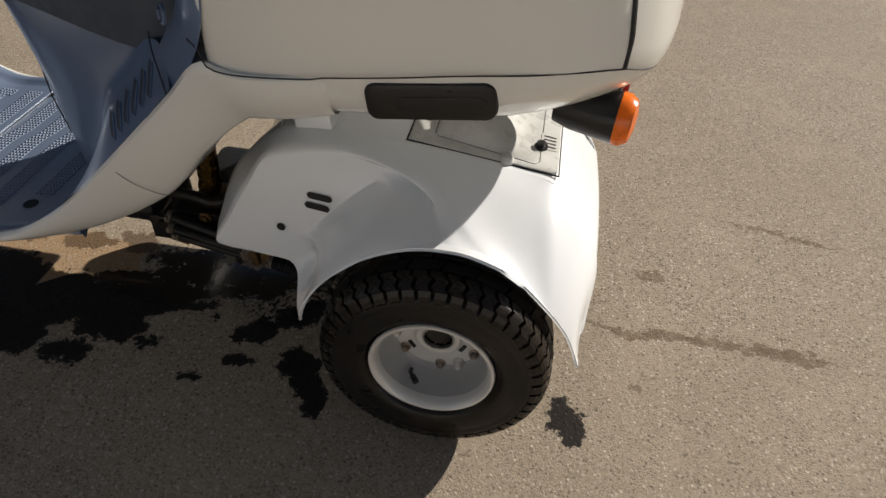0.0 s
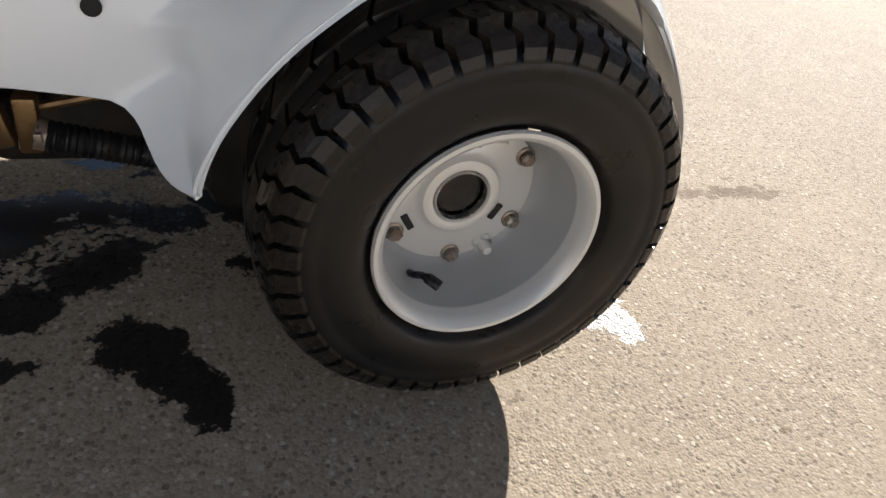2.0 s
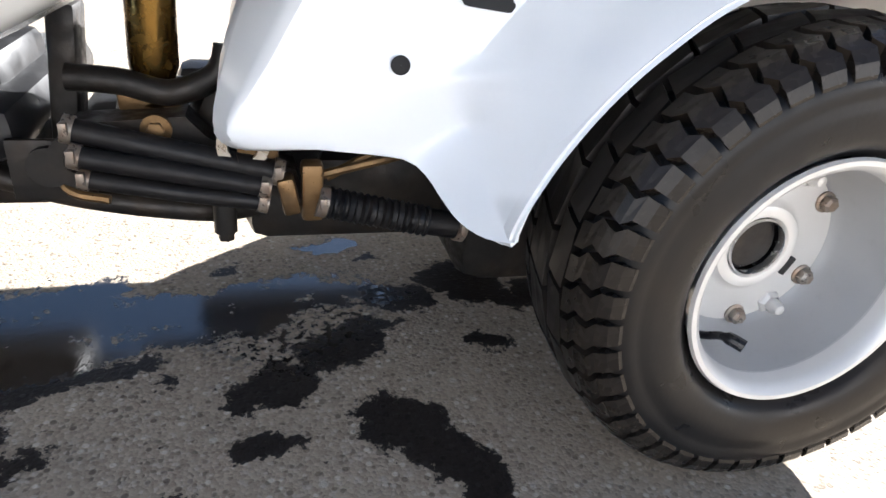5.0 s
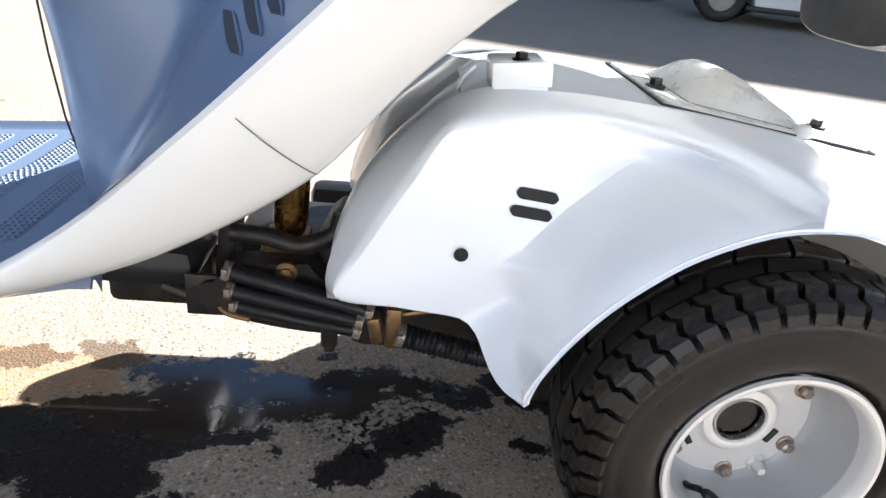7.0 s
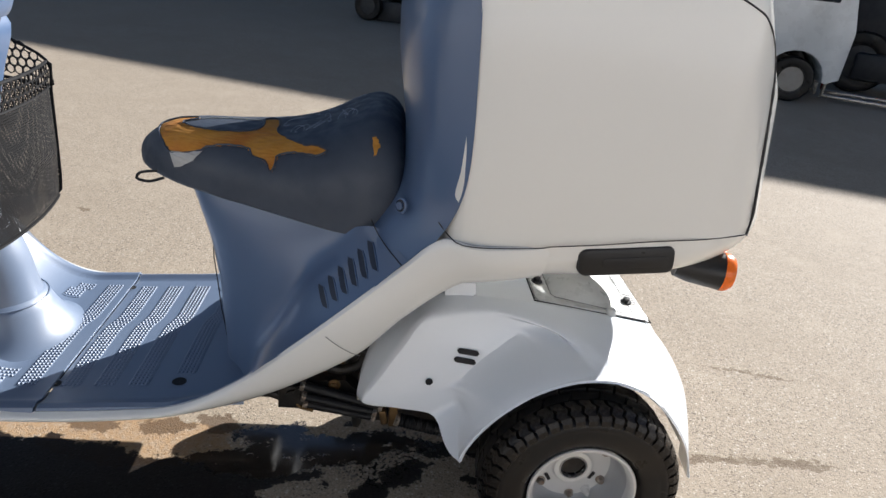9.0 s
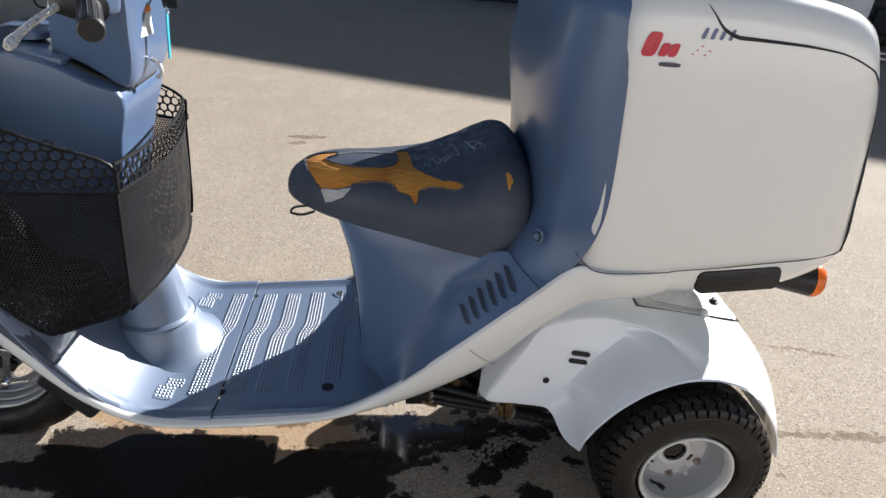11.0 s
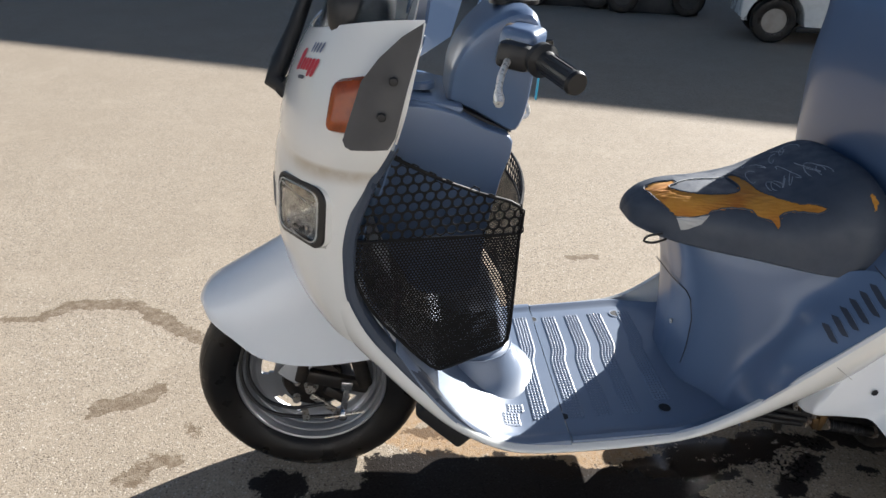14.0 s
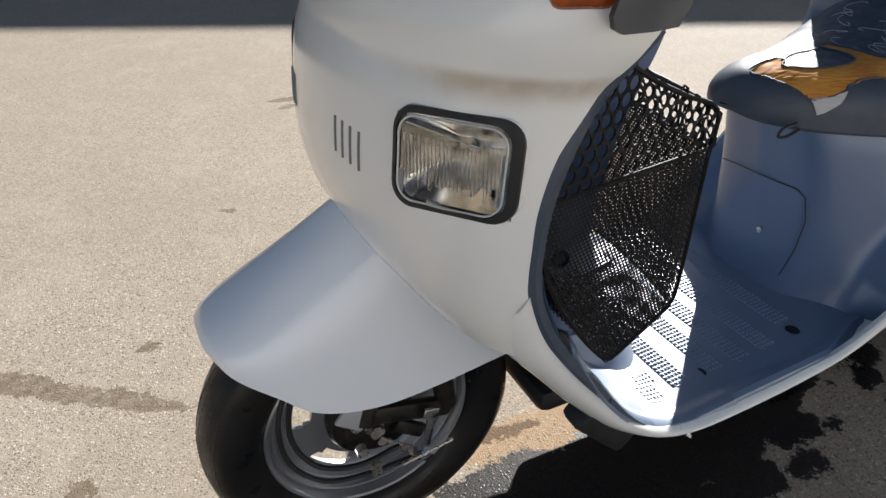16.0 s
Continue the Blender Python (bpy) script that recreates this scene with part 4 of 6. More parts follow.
for x, y in ((-0.066, -0.030), (0.118, -0.045)):
    z = deck_z(x) + 0.005
    part("hatch_bolt", merge(revolve([(0.011, 0), (0.011, 0.003), (0.0001, 0.0035)], (x, y, z), 18, "z"), revolve([(0.007, 0), (0.007, 0.010), (0.0001, 0.011)], (x, y, z), 6, "z")), BLACK, plate)
part("hatch_clip", revolve([(0.011, 0), (0.0105, 0.006), (0.007, 0.011), (0.0001, 0.013)], (0.069, -0.103, deck_z(0.069) + 0.002), 18, "z"), HATCH, plate, "translucent grey clip")
m = facing((0.131, -0.026, deck_z(0.131) + 0.0052), (0.139, 0, 1), up=(0, 1, 0))
sticker = part("caution_sticker", slab(rounded(0.028, 0.045, 0.003), m, 0.0008, 0), PAPER, plate, "small caution sticker with tiny lines")
for k in range(4):
    part("text_bar", slab(rounded(0.020, 0.003, 0.001), m @ pose(0, 0.015 - 0.010 * k, 0.001), 0.0005, 0), DARK_INK, sticker)


clamp = part("mount_bracket", merge(block((-0.228, -0.080, 0.450), (0.054, 0.070, 0.030), 0.003, (0, -6, 0)), block((-0.228, -0.116, 0.456), (0.058, 0.004, 0.024), 0.001, (0, -6, 0))), WHITE_B, deck, "dusty white mounting bracket")
part("bracket_bolt", merge(revolve([(0.009, 0), (0.009, 0.002), (0.0001, 0.0025)], (-0.226, -0.085, 0.4645), 18, "z"), revolve([(0.006, 0), (0.006, 0.008), (0.0001, 0.009)], (-0.226, -0.085, 0.4645), 6, "z")), BLACK, clamp)
# mostly unseen tail unit, added and sized to cast shade on the fender deck
tail = thing("tail_shade_unit", "", "")
tail.parent = scooter
tagged(tail, "black tail unit under the box, mostly unseen, added to shade the deck")
half = [(0.0, 0.500), (0.050, 0.501), (0.080, 0.506), (0.100, 0.514), (0.112, 0.526), (0.117, 0.545), (0.114, 0.600), (0.0, 0.604)]
outline = smoothed([(y, z) for y, z in half] + [(-y, z) for y, z in half[-2:0:-1]] + [half[0]], 60)[:-1]
rows = []
for x, f in ((0.142, 0.90), (0.146, 0.97), (0.156, 1.0), (0.196, 1.0), (0.207, 0.96), (0.212, 0.86)):
    rows.append([(x + 0.10 * (z - 0.53), y * f, 0.53 + (z - 0.53) * f) for y, z in outline])
bm = grid(rows, close_v=True)
bm.verts.ensure_lookup_table()
cap(bm, bm.verts[:59])
cap(bm, bm.verts[-59:])
part("lamp_housing", bm, BLACK, tail, "glossy black housing")
part("lamp_glass", slab(rounded(0.17, 0.055, 0.015), facing((0.214, 0, 0.548), (1, 0, -0.1)), 0.012, 0.004), lens("red_lens", (0.55, 0.01, 0.01), 0.15, 0.2), tail, "assumed red lens, out of view")
part("lamp_mount", block((0.172, 0, 0.600), (0.05, 0.16, 0.05), 0.008), BLACK, tail)


# ---- rear wheels ----
def rear_wheel(side):
    cy, cz = 0.28 * side, 0.181
    s = side
    prof = [(0.094, 0.036), (0.0965, 0.0455), (0.1005, 0.0475), (0.1035, 0.0535), (0.109, 0.0580), (0.118, 0.0605), (0.132, 0.0612), (0.1405, 0.0600), (0.1425, 0.0616), (0.1470, 0.0608), (0.1530, 0.0590), (0.1580, 0.0535), (0.1635, 0.0390), (0.1680, 0.020), (0.1690, 0.0), (0.1680, -0.025), (0.161, -0.055), (0.150, -0.074), (0.125, -0.081), (0.098, -0.060)]
    prof = [tuple(p) for p in smoothed(prof, 64)]
    bm = revolve([(r, o * s) for r, o in prof], (0, cy, cz), 96)
    step = 2 * math.pi / 46

    def lug_mesh(sec, width, skew):
        lb = bmesh.new()
        top, low = [], []
        for off, r in sec:
            pt, pl = [], []
            for e in (-0.5, 0.5):
                ang = skew(off) + e * width
                pt.append(lb.verts.new((r * math.cos(ang), off * s, r * math.sin(ang))))
                pl.append(lb.verts.new(((r - 0.014) * math.cos(ang), (off - math.copysign(0.004, off)) * s, (r - 0.014) * math.sin(ang))))
            top.append(pt)
            low.append(pl)
        for i in range(len(sec) - 1):
            lb.faces.new((top[i][0], top[i][1], top[i + 1][1], top[i + 1][0]))
            for e in (0, 1):
                lb.faces.new((top[i][e], low[i][e], low[i + 1][e], top[i + 1][e]))
        for i in (0, -1):
            lb.faces.new((top[i][0], top[i][1], low[i][1], low[i][0]))
        bmesh.ops.recalc_face_normals(lb, faces=lb.faces)
        me = bpy.data.meshes.new("tread_block")
        lb.to_mesh(me)
        lb.free()
        me.materials.append(RUBBER)
        return me

    chevron = lambda o: float(np.interp(abs(o), (0.025, 0.034, 0.040, 0.050, 0.0545), (0.062, 0.052, 0.012, 0.034, 0.0)))
    SHOULDER = [(0.0606, 0.1535), (0.0590, 0.1610), (0.0545, 0.1685), (0.0500, 0.1722), (0.0450, 0.1752), (0.0400, 0.1770), (0.0340, 0.1784), (0.0250, 0.1796)]
    CENTRE = [(0.021, 0.1795), (0.012, 0.1808), (0.002, 0.1812)]
    FAR = [(-0.079, 0.1470), (-0.077, 0.1580), (-0.070, 0.1680), (-0.058, 0.1745), (-0.044, 0.1775)]
    INNER = [(-0.039, 0.1785), (-0.024, 0.1800), (-0.006, 0.1810)]
    blocks = [lug_mesh(SHOULDER, step * 0.75, chevron), lug_mesh(FAR, step * 0.74, lambda o: chevron(o + 0.022))]
    ribs = [lug_mesh(CENTRE, step * 1.82, lambda o: 2.2 * o), lug_mesh(INNER, step * 1.82, lambda o: 2.2 * o)]
    placed = [(blocks[0], k * step) for k in range(46)] + [(blocks[1], (k + 0.5) * step) for k in range(46)] + [(ribs[0], 2 * k * step) for k in range(23)] + [(ribs[1], (2 * k + 1) * step) for k in range(23)]
    for v in bm.verts:
        if v.co.z < 0.0015:
            v.co.y += s * 0.35 * (0.0015 - v.co.z) * (1 if (v.co.y - cy) * s > 0 else -1)
            v.co.z = 0.0015
    wheel = thing("rear_wheel", "", "")
    wheel.parent = scooter
    part("tyre", bm, RUBBER, wheel, "dusty black knobbly tyre", auto=28)
    for me, a in placed:
        ob = new("tread_block", me)
        ob.parent = wheel
        ob.location, ob.rotation_euler = (0, cy, cz), (0, -a, 0)
    rim_p = [(0.0710, -0.0205), (0.060, -0.0195), (0.042, -0.0185), (0.0375, -0.0155), (0.035, -0.012), (0.030, -0.0105), (0.0265, -0.0115), (0.0245, -0.015), (0.0235, -0.028)]
    part("rim_flange", revolve([(r, o * s) for r, o in [(0.091, 0.036), (0.0955, 0.0475), (0.0975, 0.0505), (0.0960, 0.0535), (0.0925, 0.0535), (0.0885, 0.050), (0.0860, 0.044), (0.0845, 0.034)]], (0, cy, cz), 72), SILVER, wheel, "silver rim flange")
    # barrel gets less light; the grey colour paints that in
    part("rim_barrel", revolve([(r, o * s) for r, o in [(0.0846, 0.035), (0.0835, 0.02), (0.0815, 0.002), (0.0790, -0.014), (0.0745, -0.021), (0.0720, -0.0225), (0.0708, -0.0203)]], (0, cy, cz), 72), RIM_GREY, wheel, "inner rim, its shade painted in as grey")
    rim = part("rim", revolve([(r, o * s) for r, o in rim_p], (0, cy, cz), 72), SILVER, wheel, "silver steel rim with rusty specks")
    # black disc paints the dark depth of the bore
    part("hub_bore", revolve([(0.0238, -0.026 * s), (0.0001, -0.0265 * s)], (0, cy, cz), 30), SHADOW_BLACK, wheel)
    part("hub_edge", revolve([(0.0245, -0.013 * s), (0.0232, -0.011 * s), (0.0222, -0.013 * s), (0.0225, -0.024 * s)], (0, cy, cz), 40), CHROME, wheel)
    for deg in (-86, -28, 32, 92, 152, -145):
        a = radians(deg)
        x, z = 0.0655 * math.cos(a), cz + 0.0655 * math.sin(a)
        y = cy - 0.0200 * s
        part("wheel_nut", merge(revolve([(0.0088, 0), (0.0088, 0.002 * s), (0.0068, 0.003 * s)], (x, y, z), 16), revolve([(0.0068, 0.002 * s), (0.0066, 0.0085 * s), (0.0045, 0.0105 * s), (0.0001, 0.0108 * s)], (x, y, z), 6)), NUT, wheel)
    for deg in (-58, 62, 178):
        a = radians(deg)
        x, z = 0.0655 * math.cos(a), cz + 0.0655 * math.sin(a)
        part("cap_nut", merge(revolve([(0.010, 0), (0.010, 0.003 * s), (0.0075, 0.006 * s)], (x, cy - 0.0200 * s, z), 6), revolve([(0.0062, 0.005 * s), (0.006, 0.012 * s), (0.004, 0.016 * s), (0.0001, 0.017 * s)], (x, cy - 0.0200 * s, z), 14)), SILVER, wheel)
    for x, z, tilt in ((0.0395, -0.021, -62), (-0.0430, -0.028, 57), (0.002, 0.048, 0)):
        # black bars on the rim face, painted shade of the slot openings
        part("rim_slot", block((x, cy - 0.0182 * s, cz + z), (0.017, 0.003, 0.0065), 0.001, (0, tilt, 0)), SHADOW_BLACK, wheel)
    st = [(-0.040, cy + 0.000 * s, cz - 0.070), (-0.040, cy + 0.010 * s, cz - 0.064), (-0.036, cy + 0.018 * s, cz - 0.059), (-0.031, cy + 0.026 * s, cz - 0.058), (-0.025, cy + 0.033 * s, cz - 0.060)]
    pts = smoothed(st, 14)
    part("valve_stem", tube(pts.tolist(), 0.004, 10, radii=[0.0034] * 9 + [0.0052] * 5), BLACK, wheel)
    return wheel


rear_wheel(-1)
rear_wheel(1)

# ---- front wheel ----
FX, FZ = -1.481, 0.240
fwheel = thing("front_wheel", "", "")
fwheel.parent = scooter
prof = [(0.163, 0.033), (0.175, 0.048), (0.196, 0.0580), (0.219, 0.0585), (0.238, 0.048), (0.2495, 0.026), (0.2535, 0.0), (0.2495, -0.026), (0.238, -0.048), (0.219, -0.0585), (0.196, -0.0580), (0.175, -0.048), (0.163, -0.033)]
bm = revolve([tuple(p) for p in smoothed(prof, 44)], (FX, 0, FZ), 110)
for v in bm.verts:
    if v.co.z < 0.0015:
        v.co.z = 0.0015
part("tyre", bm, RUBBER, fwheel, "worn black road tyre", auto=28)
for d in (1, -1):
    lb = bmesh.new()
    top, low = [], []
    for off, r, sk in ((0.0565, 0.2240, 0.0), (0.048, 0.2375, 0.02), (0.032, 0.2465, 0.045), (0.008, 0.2528, 0.09)):
        for lift, out in ((0.0012, top), (-0.004, low)):
            out.append([lb.verts.new(((r + lift) * math.cos(sk + e * 0.122), d * off, (r + lift) * math.sin(sk + e * 0.122))) for e in (-0.5, 0.5)])
    for i in range(3):
        lb.faces.new((top[i][0], top[i][1], top[i + 1][1], top[i + 1][0]))
        for e in (0, 1):
            lb.faces.new((top[i][e], low[i][e], low[i + 1][e], top[i + 1][e]))
    for i in (0, -1):
        lb.faces.new((top[i][0], top[i][1], low[i][1], low[i][0]))
    bmesh.ops.recalc_face_normals(lb, faces=lb.faces)
    me = bpy.data.meshes.new("tread_block")
    lb.to_mesh(me)
    lb.free()
    me.materials.append(RUBBER)
    for k in range(42):
        a = 2 * math.pi * (k + (0.5 if d < 0 else 0)) / 42
        ob = new("tread_block", me)
        ob.parent = fwheel
        ob.location, ob.rotation_euler = (FX, 0, FZ), (0, -a, 0)
half_rim = [(0.160, 0.034), (0.1655, 0.038), (0.1668, 0.040), (0.1640, 0.0420), (0.1600, 0.0405), (0.1580, 0.0345), (0.1568, 0.0240), (0.1535, 0.0230), (0.1520, 0.0275), (0.1490, 0.0280), (0.1475, 0.0225), (0.1455, 0.0100), (0.1420, 0.0090), (0.1405, 0.0150), (0.1370, 0.0155), (0.1350, 0.0110), (0.1310, 0.0050), (0.1280, 0.0040)]
rim_p = half_rim + [(r, -o) for r, o in half_rim[::-1]]
part("rim", revolve(rim_p, (FX, 0, FZ), 90), RIM_FRONT, fwheel, "stepped silver alloy rim")
# web with five oval windows
bm = bmesh.new()
N = 100
rings = []
for rr in (0.129, 0.118, 0.100, 0.088, 0.055):
    rings.append([bm.verts.new((FX + rr * math.cos(2 * math.pi * k / N), -0.006 if rr > 0.1 else -0.012, FZ + rr * math.sin(2 * math.pi * k / N))) for k in range(N)])
for i in range(4):
    for k in range(N):
        if (i == 1 and (k % 20) < 10) or (i == 2 and 0 < (k % 20) < 9):
            continue
        bm.faces.new((rings[i][k], rings[i][(k + 1) % N], rings[i + 1][(k + 1) % N], rings[i + 1][k]))
part("wheel_web", solid(bm, 0.008), RIM_FRONT, fwheel, "slotted alloy wheel web")
drum = part("brake_drum", revolve([(0.066, -0.004), (0.068, -0.030), (0.062, -0.040), (0.040, -0.046), (0.036, -0.050), (0.0001, -0.050)], (FX, 0, FZ), 48), GREASY, fwheel, "dark dusty drum brake")
part("axle_nut", merge(revolve([(0.016, -0.05), (0.016, -0.055), (0.012, -0.057)], (FX, 0, FZ), 20), revolve([(0.013, -0.056), (0.013, -0.070), (0.0001, -0.071)], (FX, 0, FZ), 6)), STEEL, fwheel)
part("fork_link", merge(block((FX + 0.055, -0.062, FZ + 0.02), (0.15, 0.02, 0.035), 0.008, (0, 14, 0)), tube([(FX + 0.12, -0.062, FZ + 0.01), (FX + 0.10, -0.066, FZ + 0.12), (FX + 0.07, -0.060, FZ + 0.26)], 0.017, 12)), GREASY, scooter, "dark front suspension link")
part("damper", tube([(FX - 0.02, -0.066, FZ + 0.03), (FX + 0.03, -0.064, FZ + 0.22)], 0.016, 14), GREASY, scooter, "dark front damper")
part("brake_arm", merge(block((FX + 0.03, -0.075, FZ - 0.035), (0.075, 0.006, 0.014), 0.002, (0, 40, 0)), tube([(FX - 0.03, -0.072, FZ - 0.015), (FX - 0.03, -0.085, FZ - 0.015)], 0.009, 10), tube([(FX + 0.055, -0.07, FZ - 0.06), (FX + 0.055, -0.09, FZ - 0.06)], 0.008, 10)), STEEL, scooter, "steel brake lever arm")
for pts in ([(FX + 0.07, -0.082, FZ - 0.062), (FX - 0.02, -0.086, FZ - 0.06), (FX - 0.09, -0.085, FZ - 0.045), (FX - 0.135, -0.075, FZ + 0.0), (FX - 0.145, -0.068, FZ + 0.07), (FX - 0.12, -0.06, FZ + 0.15)], [(FX + 0.03, -0.08, FZ - 0.03), (FX - 0.04, -0.085, FZ - 0.035), (FX - 0.10, -0.08, FZ - 0.012), (FX - 0.13, -0.07, FZ + 0.05), (FX - 0.115, -0.06, FZ + 0.14)]):
    part("brake_cable", tube(smoothed(pts, 26).tolist(), 0.0042, 8), BLACK, scooter, "black brake cable")
part("cable_clamp", merge(block((FX - 0.012, -0.088, FZ - 0.052), (0.016, 0.006, 0.034), 0.002, (0, -8, 0)), revolve([(0.008, -0.092), (0.008, -0.097), (0.0001, -0.098)], (FX - 0.012, 0, FZ - 0.040), 6)), STEEL, scooter, "steel cable clamp")
part("torque_link", merge(block((FX + 0.076, -0.088, FZ - 0.018), (0.014, 0.005, 0.080), 0.002, (0, 10, 0)), block((FX + 0.082, -0.088, FZ + 0.024), (0.026, 0.006, 0.020), 0.003, (0, 10, 0)), revolve([(0.010, -0.088), (0.010, -0.098), (0.006, -0.100), (0.0001, -0.100)], (FX + 0.070, 0, FZ - 0.056), 6)), CHROME, scooter, "bright steel torque link")
part("adjuster_rod", tube([(FX + 0.030, -0.092, FZ - 0.060), (FX + 0.118, -0.090, FZ - 0.046)], 0.0032, 8), STEEL, scooter)
part("fork_plate", block((FX - 0.020, -0.074, FZ + 0.072), (0.050, 0.005, 0.090), 0.004, (0, 38, 0)), RIM_GREY, scooter, "grey fork cover plate")
part("brake_plate", merge(revolve([(0.058, -0.046), (0.058, -0.052), (0.050, -0.054), (0.0001, -0.054)], (FX + 0.012, 0, FZ + 0.006), 40), block((FX + 0.055, -0.060, FZ - 0.020), (0.060, 0.014, 0.026), 0.006, (0, 35, 0))), GREASY, scooter, "dusty brake backing plate")
for x, z in ((-0.030, 0.010), (0.020, -0.042), (0.052, 0.020), (-0.002, 0.046)):
    part("plate_bolt", merge(revolve([(0.008, -0.054), (0.008, -0.056), (0.0055, -0.057)], (FX + x, 0, FZ + z), 14), revolve([(0.0055, -0.056), (0.0052, -0.062), (0.0001, -0.063)], (FX + x, 0, FZ + z), 6)), STEEL, scooter)
# front fender
FF = [((-1.694, 0.455), (-1.699, 0.466), 0.045), ((-1.672, 0.434), (-1.684, 0.484), 0.080), ((-1.622, 0.398), (-1.629, 0.520), 0.103), ((-1.575, 0.359), (-1.567, 0.558), 0.110), ((-1.50, 0.339), (-1.498, 0.602), 0.113), ((-1.42, 0.341), (-1.43, 0.645), 0.114), ((-1.285, 0.362), (-1.31, 0.655), 0.114)]
rows = []
for k in smoothed([[*a, *b2, w] for a, b2, w in FF], 40):
    bx, bz, tx, tz, w = k
    row = []
    for j in range(33):
        a = math.pi * (j / 32)
        y = -w * math.cos(a)
        s = math.sin(a)
        cs = abs(math.cos(a)) ** 0.85
        row.append((bx + (tx - bx) * s, -w * (cs if math.cos(a) > 0 else -cs), bz + (tz - bz) * s ** 0.9))
    rows.append(row)
part("front_fender", solid(grid(rows), 0.003), WHITE_B, scooter, "white plastic front mudguard")


# ---- steering column, handlebar ----
def prism(outline, widths, crisp=False):
    """A body with a side outline (x, z) and a half width for each point."""
    rows = []
    o = smoothed(list(outline) + [outline[0]], 60)[:-1]
    w = smoothed([[v] for v in list(widths) + [widths[0]]], 60)[:-1, 0]
    c = o.mean(0)
    edge = ((0.955, 1.0), (0.985, 0.992), (0.997, 0.965), (1.0, 0.92)) if crisp else ((0.80, 1.0), (0.93, 0.97), (0.985, 0.88), (1.0, 0.7))
    for f, g in [(f, -g) for f, g in edge] + [(1.0, 0.0)] + [(f, g) for f, g in edge[::-1]]:
        rows.append([(c[0] + (x - c[0]) * f, g * ww, c[1] + (z - c[1]) * f) for (x, z), ww in zip(o, w)])
    bm = grid(rows, close_v=True)
    bm.verts.ensure_lookup_table()
    k = len(rows[0])
    cap(bm, bm.verts[:k])
    cap(bm, bm.verts[-k:])
    return bm


column = part("column_cover", prism([(-1.345, 0.885), (-1.27, 0.900), (-1.19, 0.884), (-1.125, 0.850), (-1.078, 0.828), (-1.094, 0.74), (-1.108, 0.66), (-1.118, 0.56), (-1.125, 0.50), (-1.24, 0.50), (-1.29, 0.58), (-1.33, 0.68)], [0.16, 0.14, 0.115, 0.095, 0.08, 0.075, 0.07, 0.068, 0.066, 0.066, 0.10, 0.15], True), BLUE, scooter, "blue-grey steering column cover")
BOOT = [(0.234, -1.100, 0.165, 0.165), (0.239, -1.100, 0.145, 0.145), (0.248, -1.102, 0.124, 0.124), (0.262, -1.105, 0.108, 0.108), (0.285, -1.110, 0.095, 0.095), (0.314, -1.114, 0.084, 0.084), (0.320, -1.114, 0.082, 0.082), (0.323, -1.115, 0.074, 0.074), (0.42, -1.130, 0.068, 0.066), (0.52, -1.165, 0.062, 0.058), (0.60, -1.195, 0.058, 0.054)]
rows = []
for z, x, rx, ry in smoothed(BOOT, 44):
    rows.append([(x + rx * math.cos(a), ry * math.sin(a), max(z, floor_z(x + rx * math.cos(a)) - 0.004 if z < 0.25 else z)) for a in np.linspace(0, 2 * math.pi, 49)[:-1]])
boot = part("column_boot", grid(rows, close_v=True), BLUE_FLOOR, scooter, "flared blue-grey boot round the steering column")
part("boot_seam", tube([(-1.114 + 0.0825 * math.cos(a), 0.0825 * math.sin(a), 0.3195) for a in np.linspace(0, 2 * math.pi, 40)], 0.0016, 6), BLUE_FLOOR, boot)
part("top_shelf", block((-1.245, 0, 0.893), (0.155, 0.225, 0.016), 0.006, (0, 10, 0)), BLUE, column)
part("filler_cap", revolve([(0.030, 0.0), (0.030, 0.010), (0.026, 0.014), (0.0001, 0.015)], (-1.245, -0.035, 0.905), 28, "z"), BLUE, column)
bar = part("handlebar_cover", prism([(-1.196, 0.892), (-1.185, 0.955), (-1.150, 1.012), (-1.095, 1.050), (-1.058, 1.050), (-1.042, 1.010), (-1.048, 0.94), (-1.056, 0.87), (-1.073, 0.836), (-1.125, 0.858)], [0.09, 0.12, 0.14, 0.12, 0.11, 0.11, 0.10, 0.085, 0.08, 0.09]), BLUE, scooter, "blue-grey handlebar cover")
part("joint_gap", prism([(-1.193, 0.884), (-1.194, 0.890), (-1.125, 0.8565), (-1.073, 0.835), (-1.074, 0.829), (-1.125, 0.850)], [0.088, 0.088, 0.088, 0.078, 0.078, 0.088]), SHADOW_BLACK, bar)
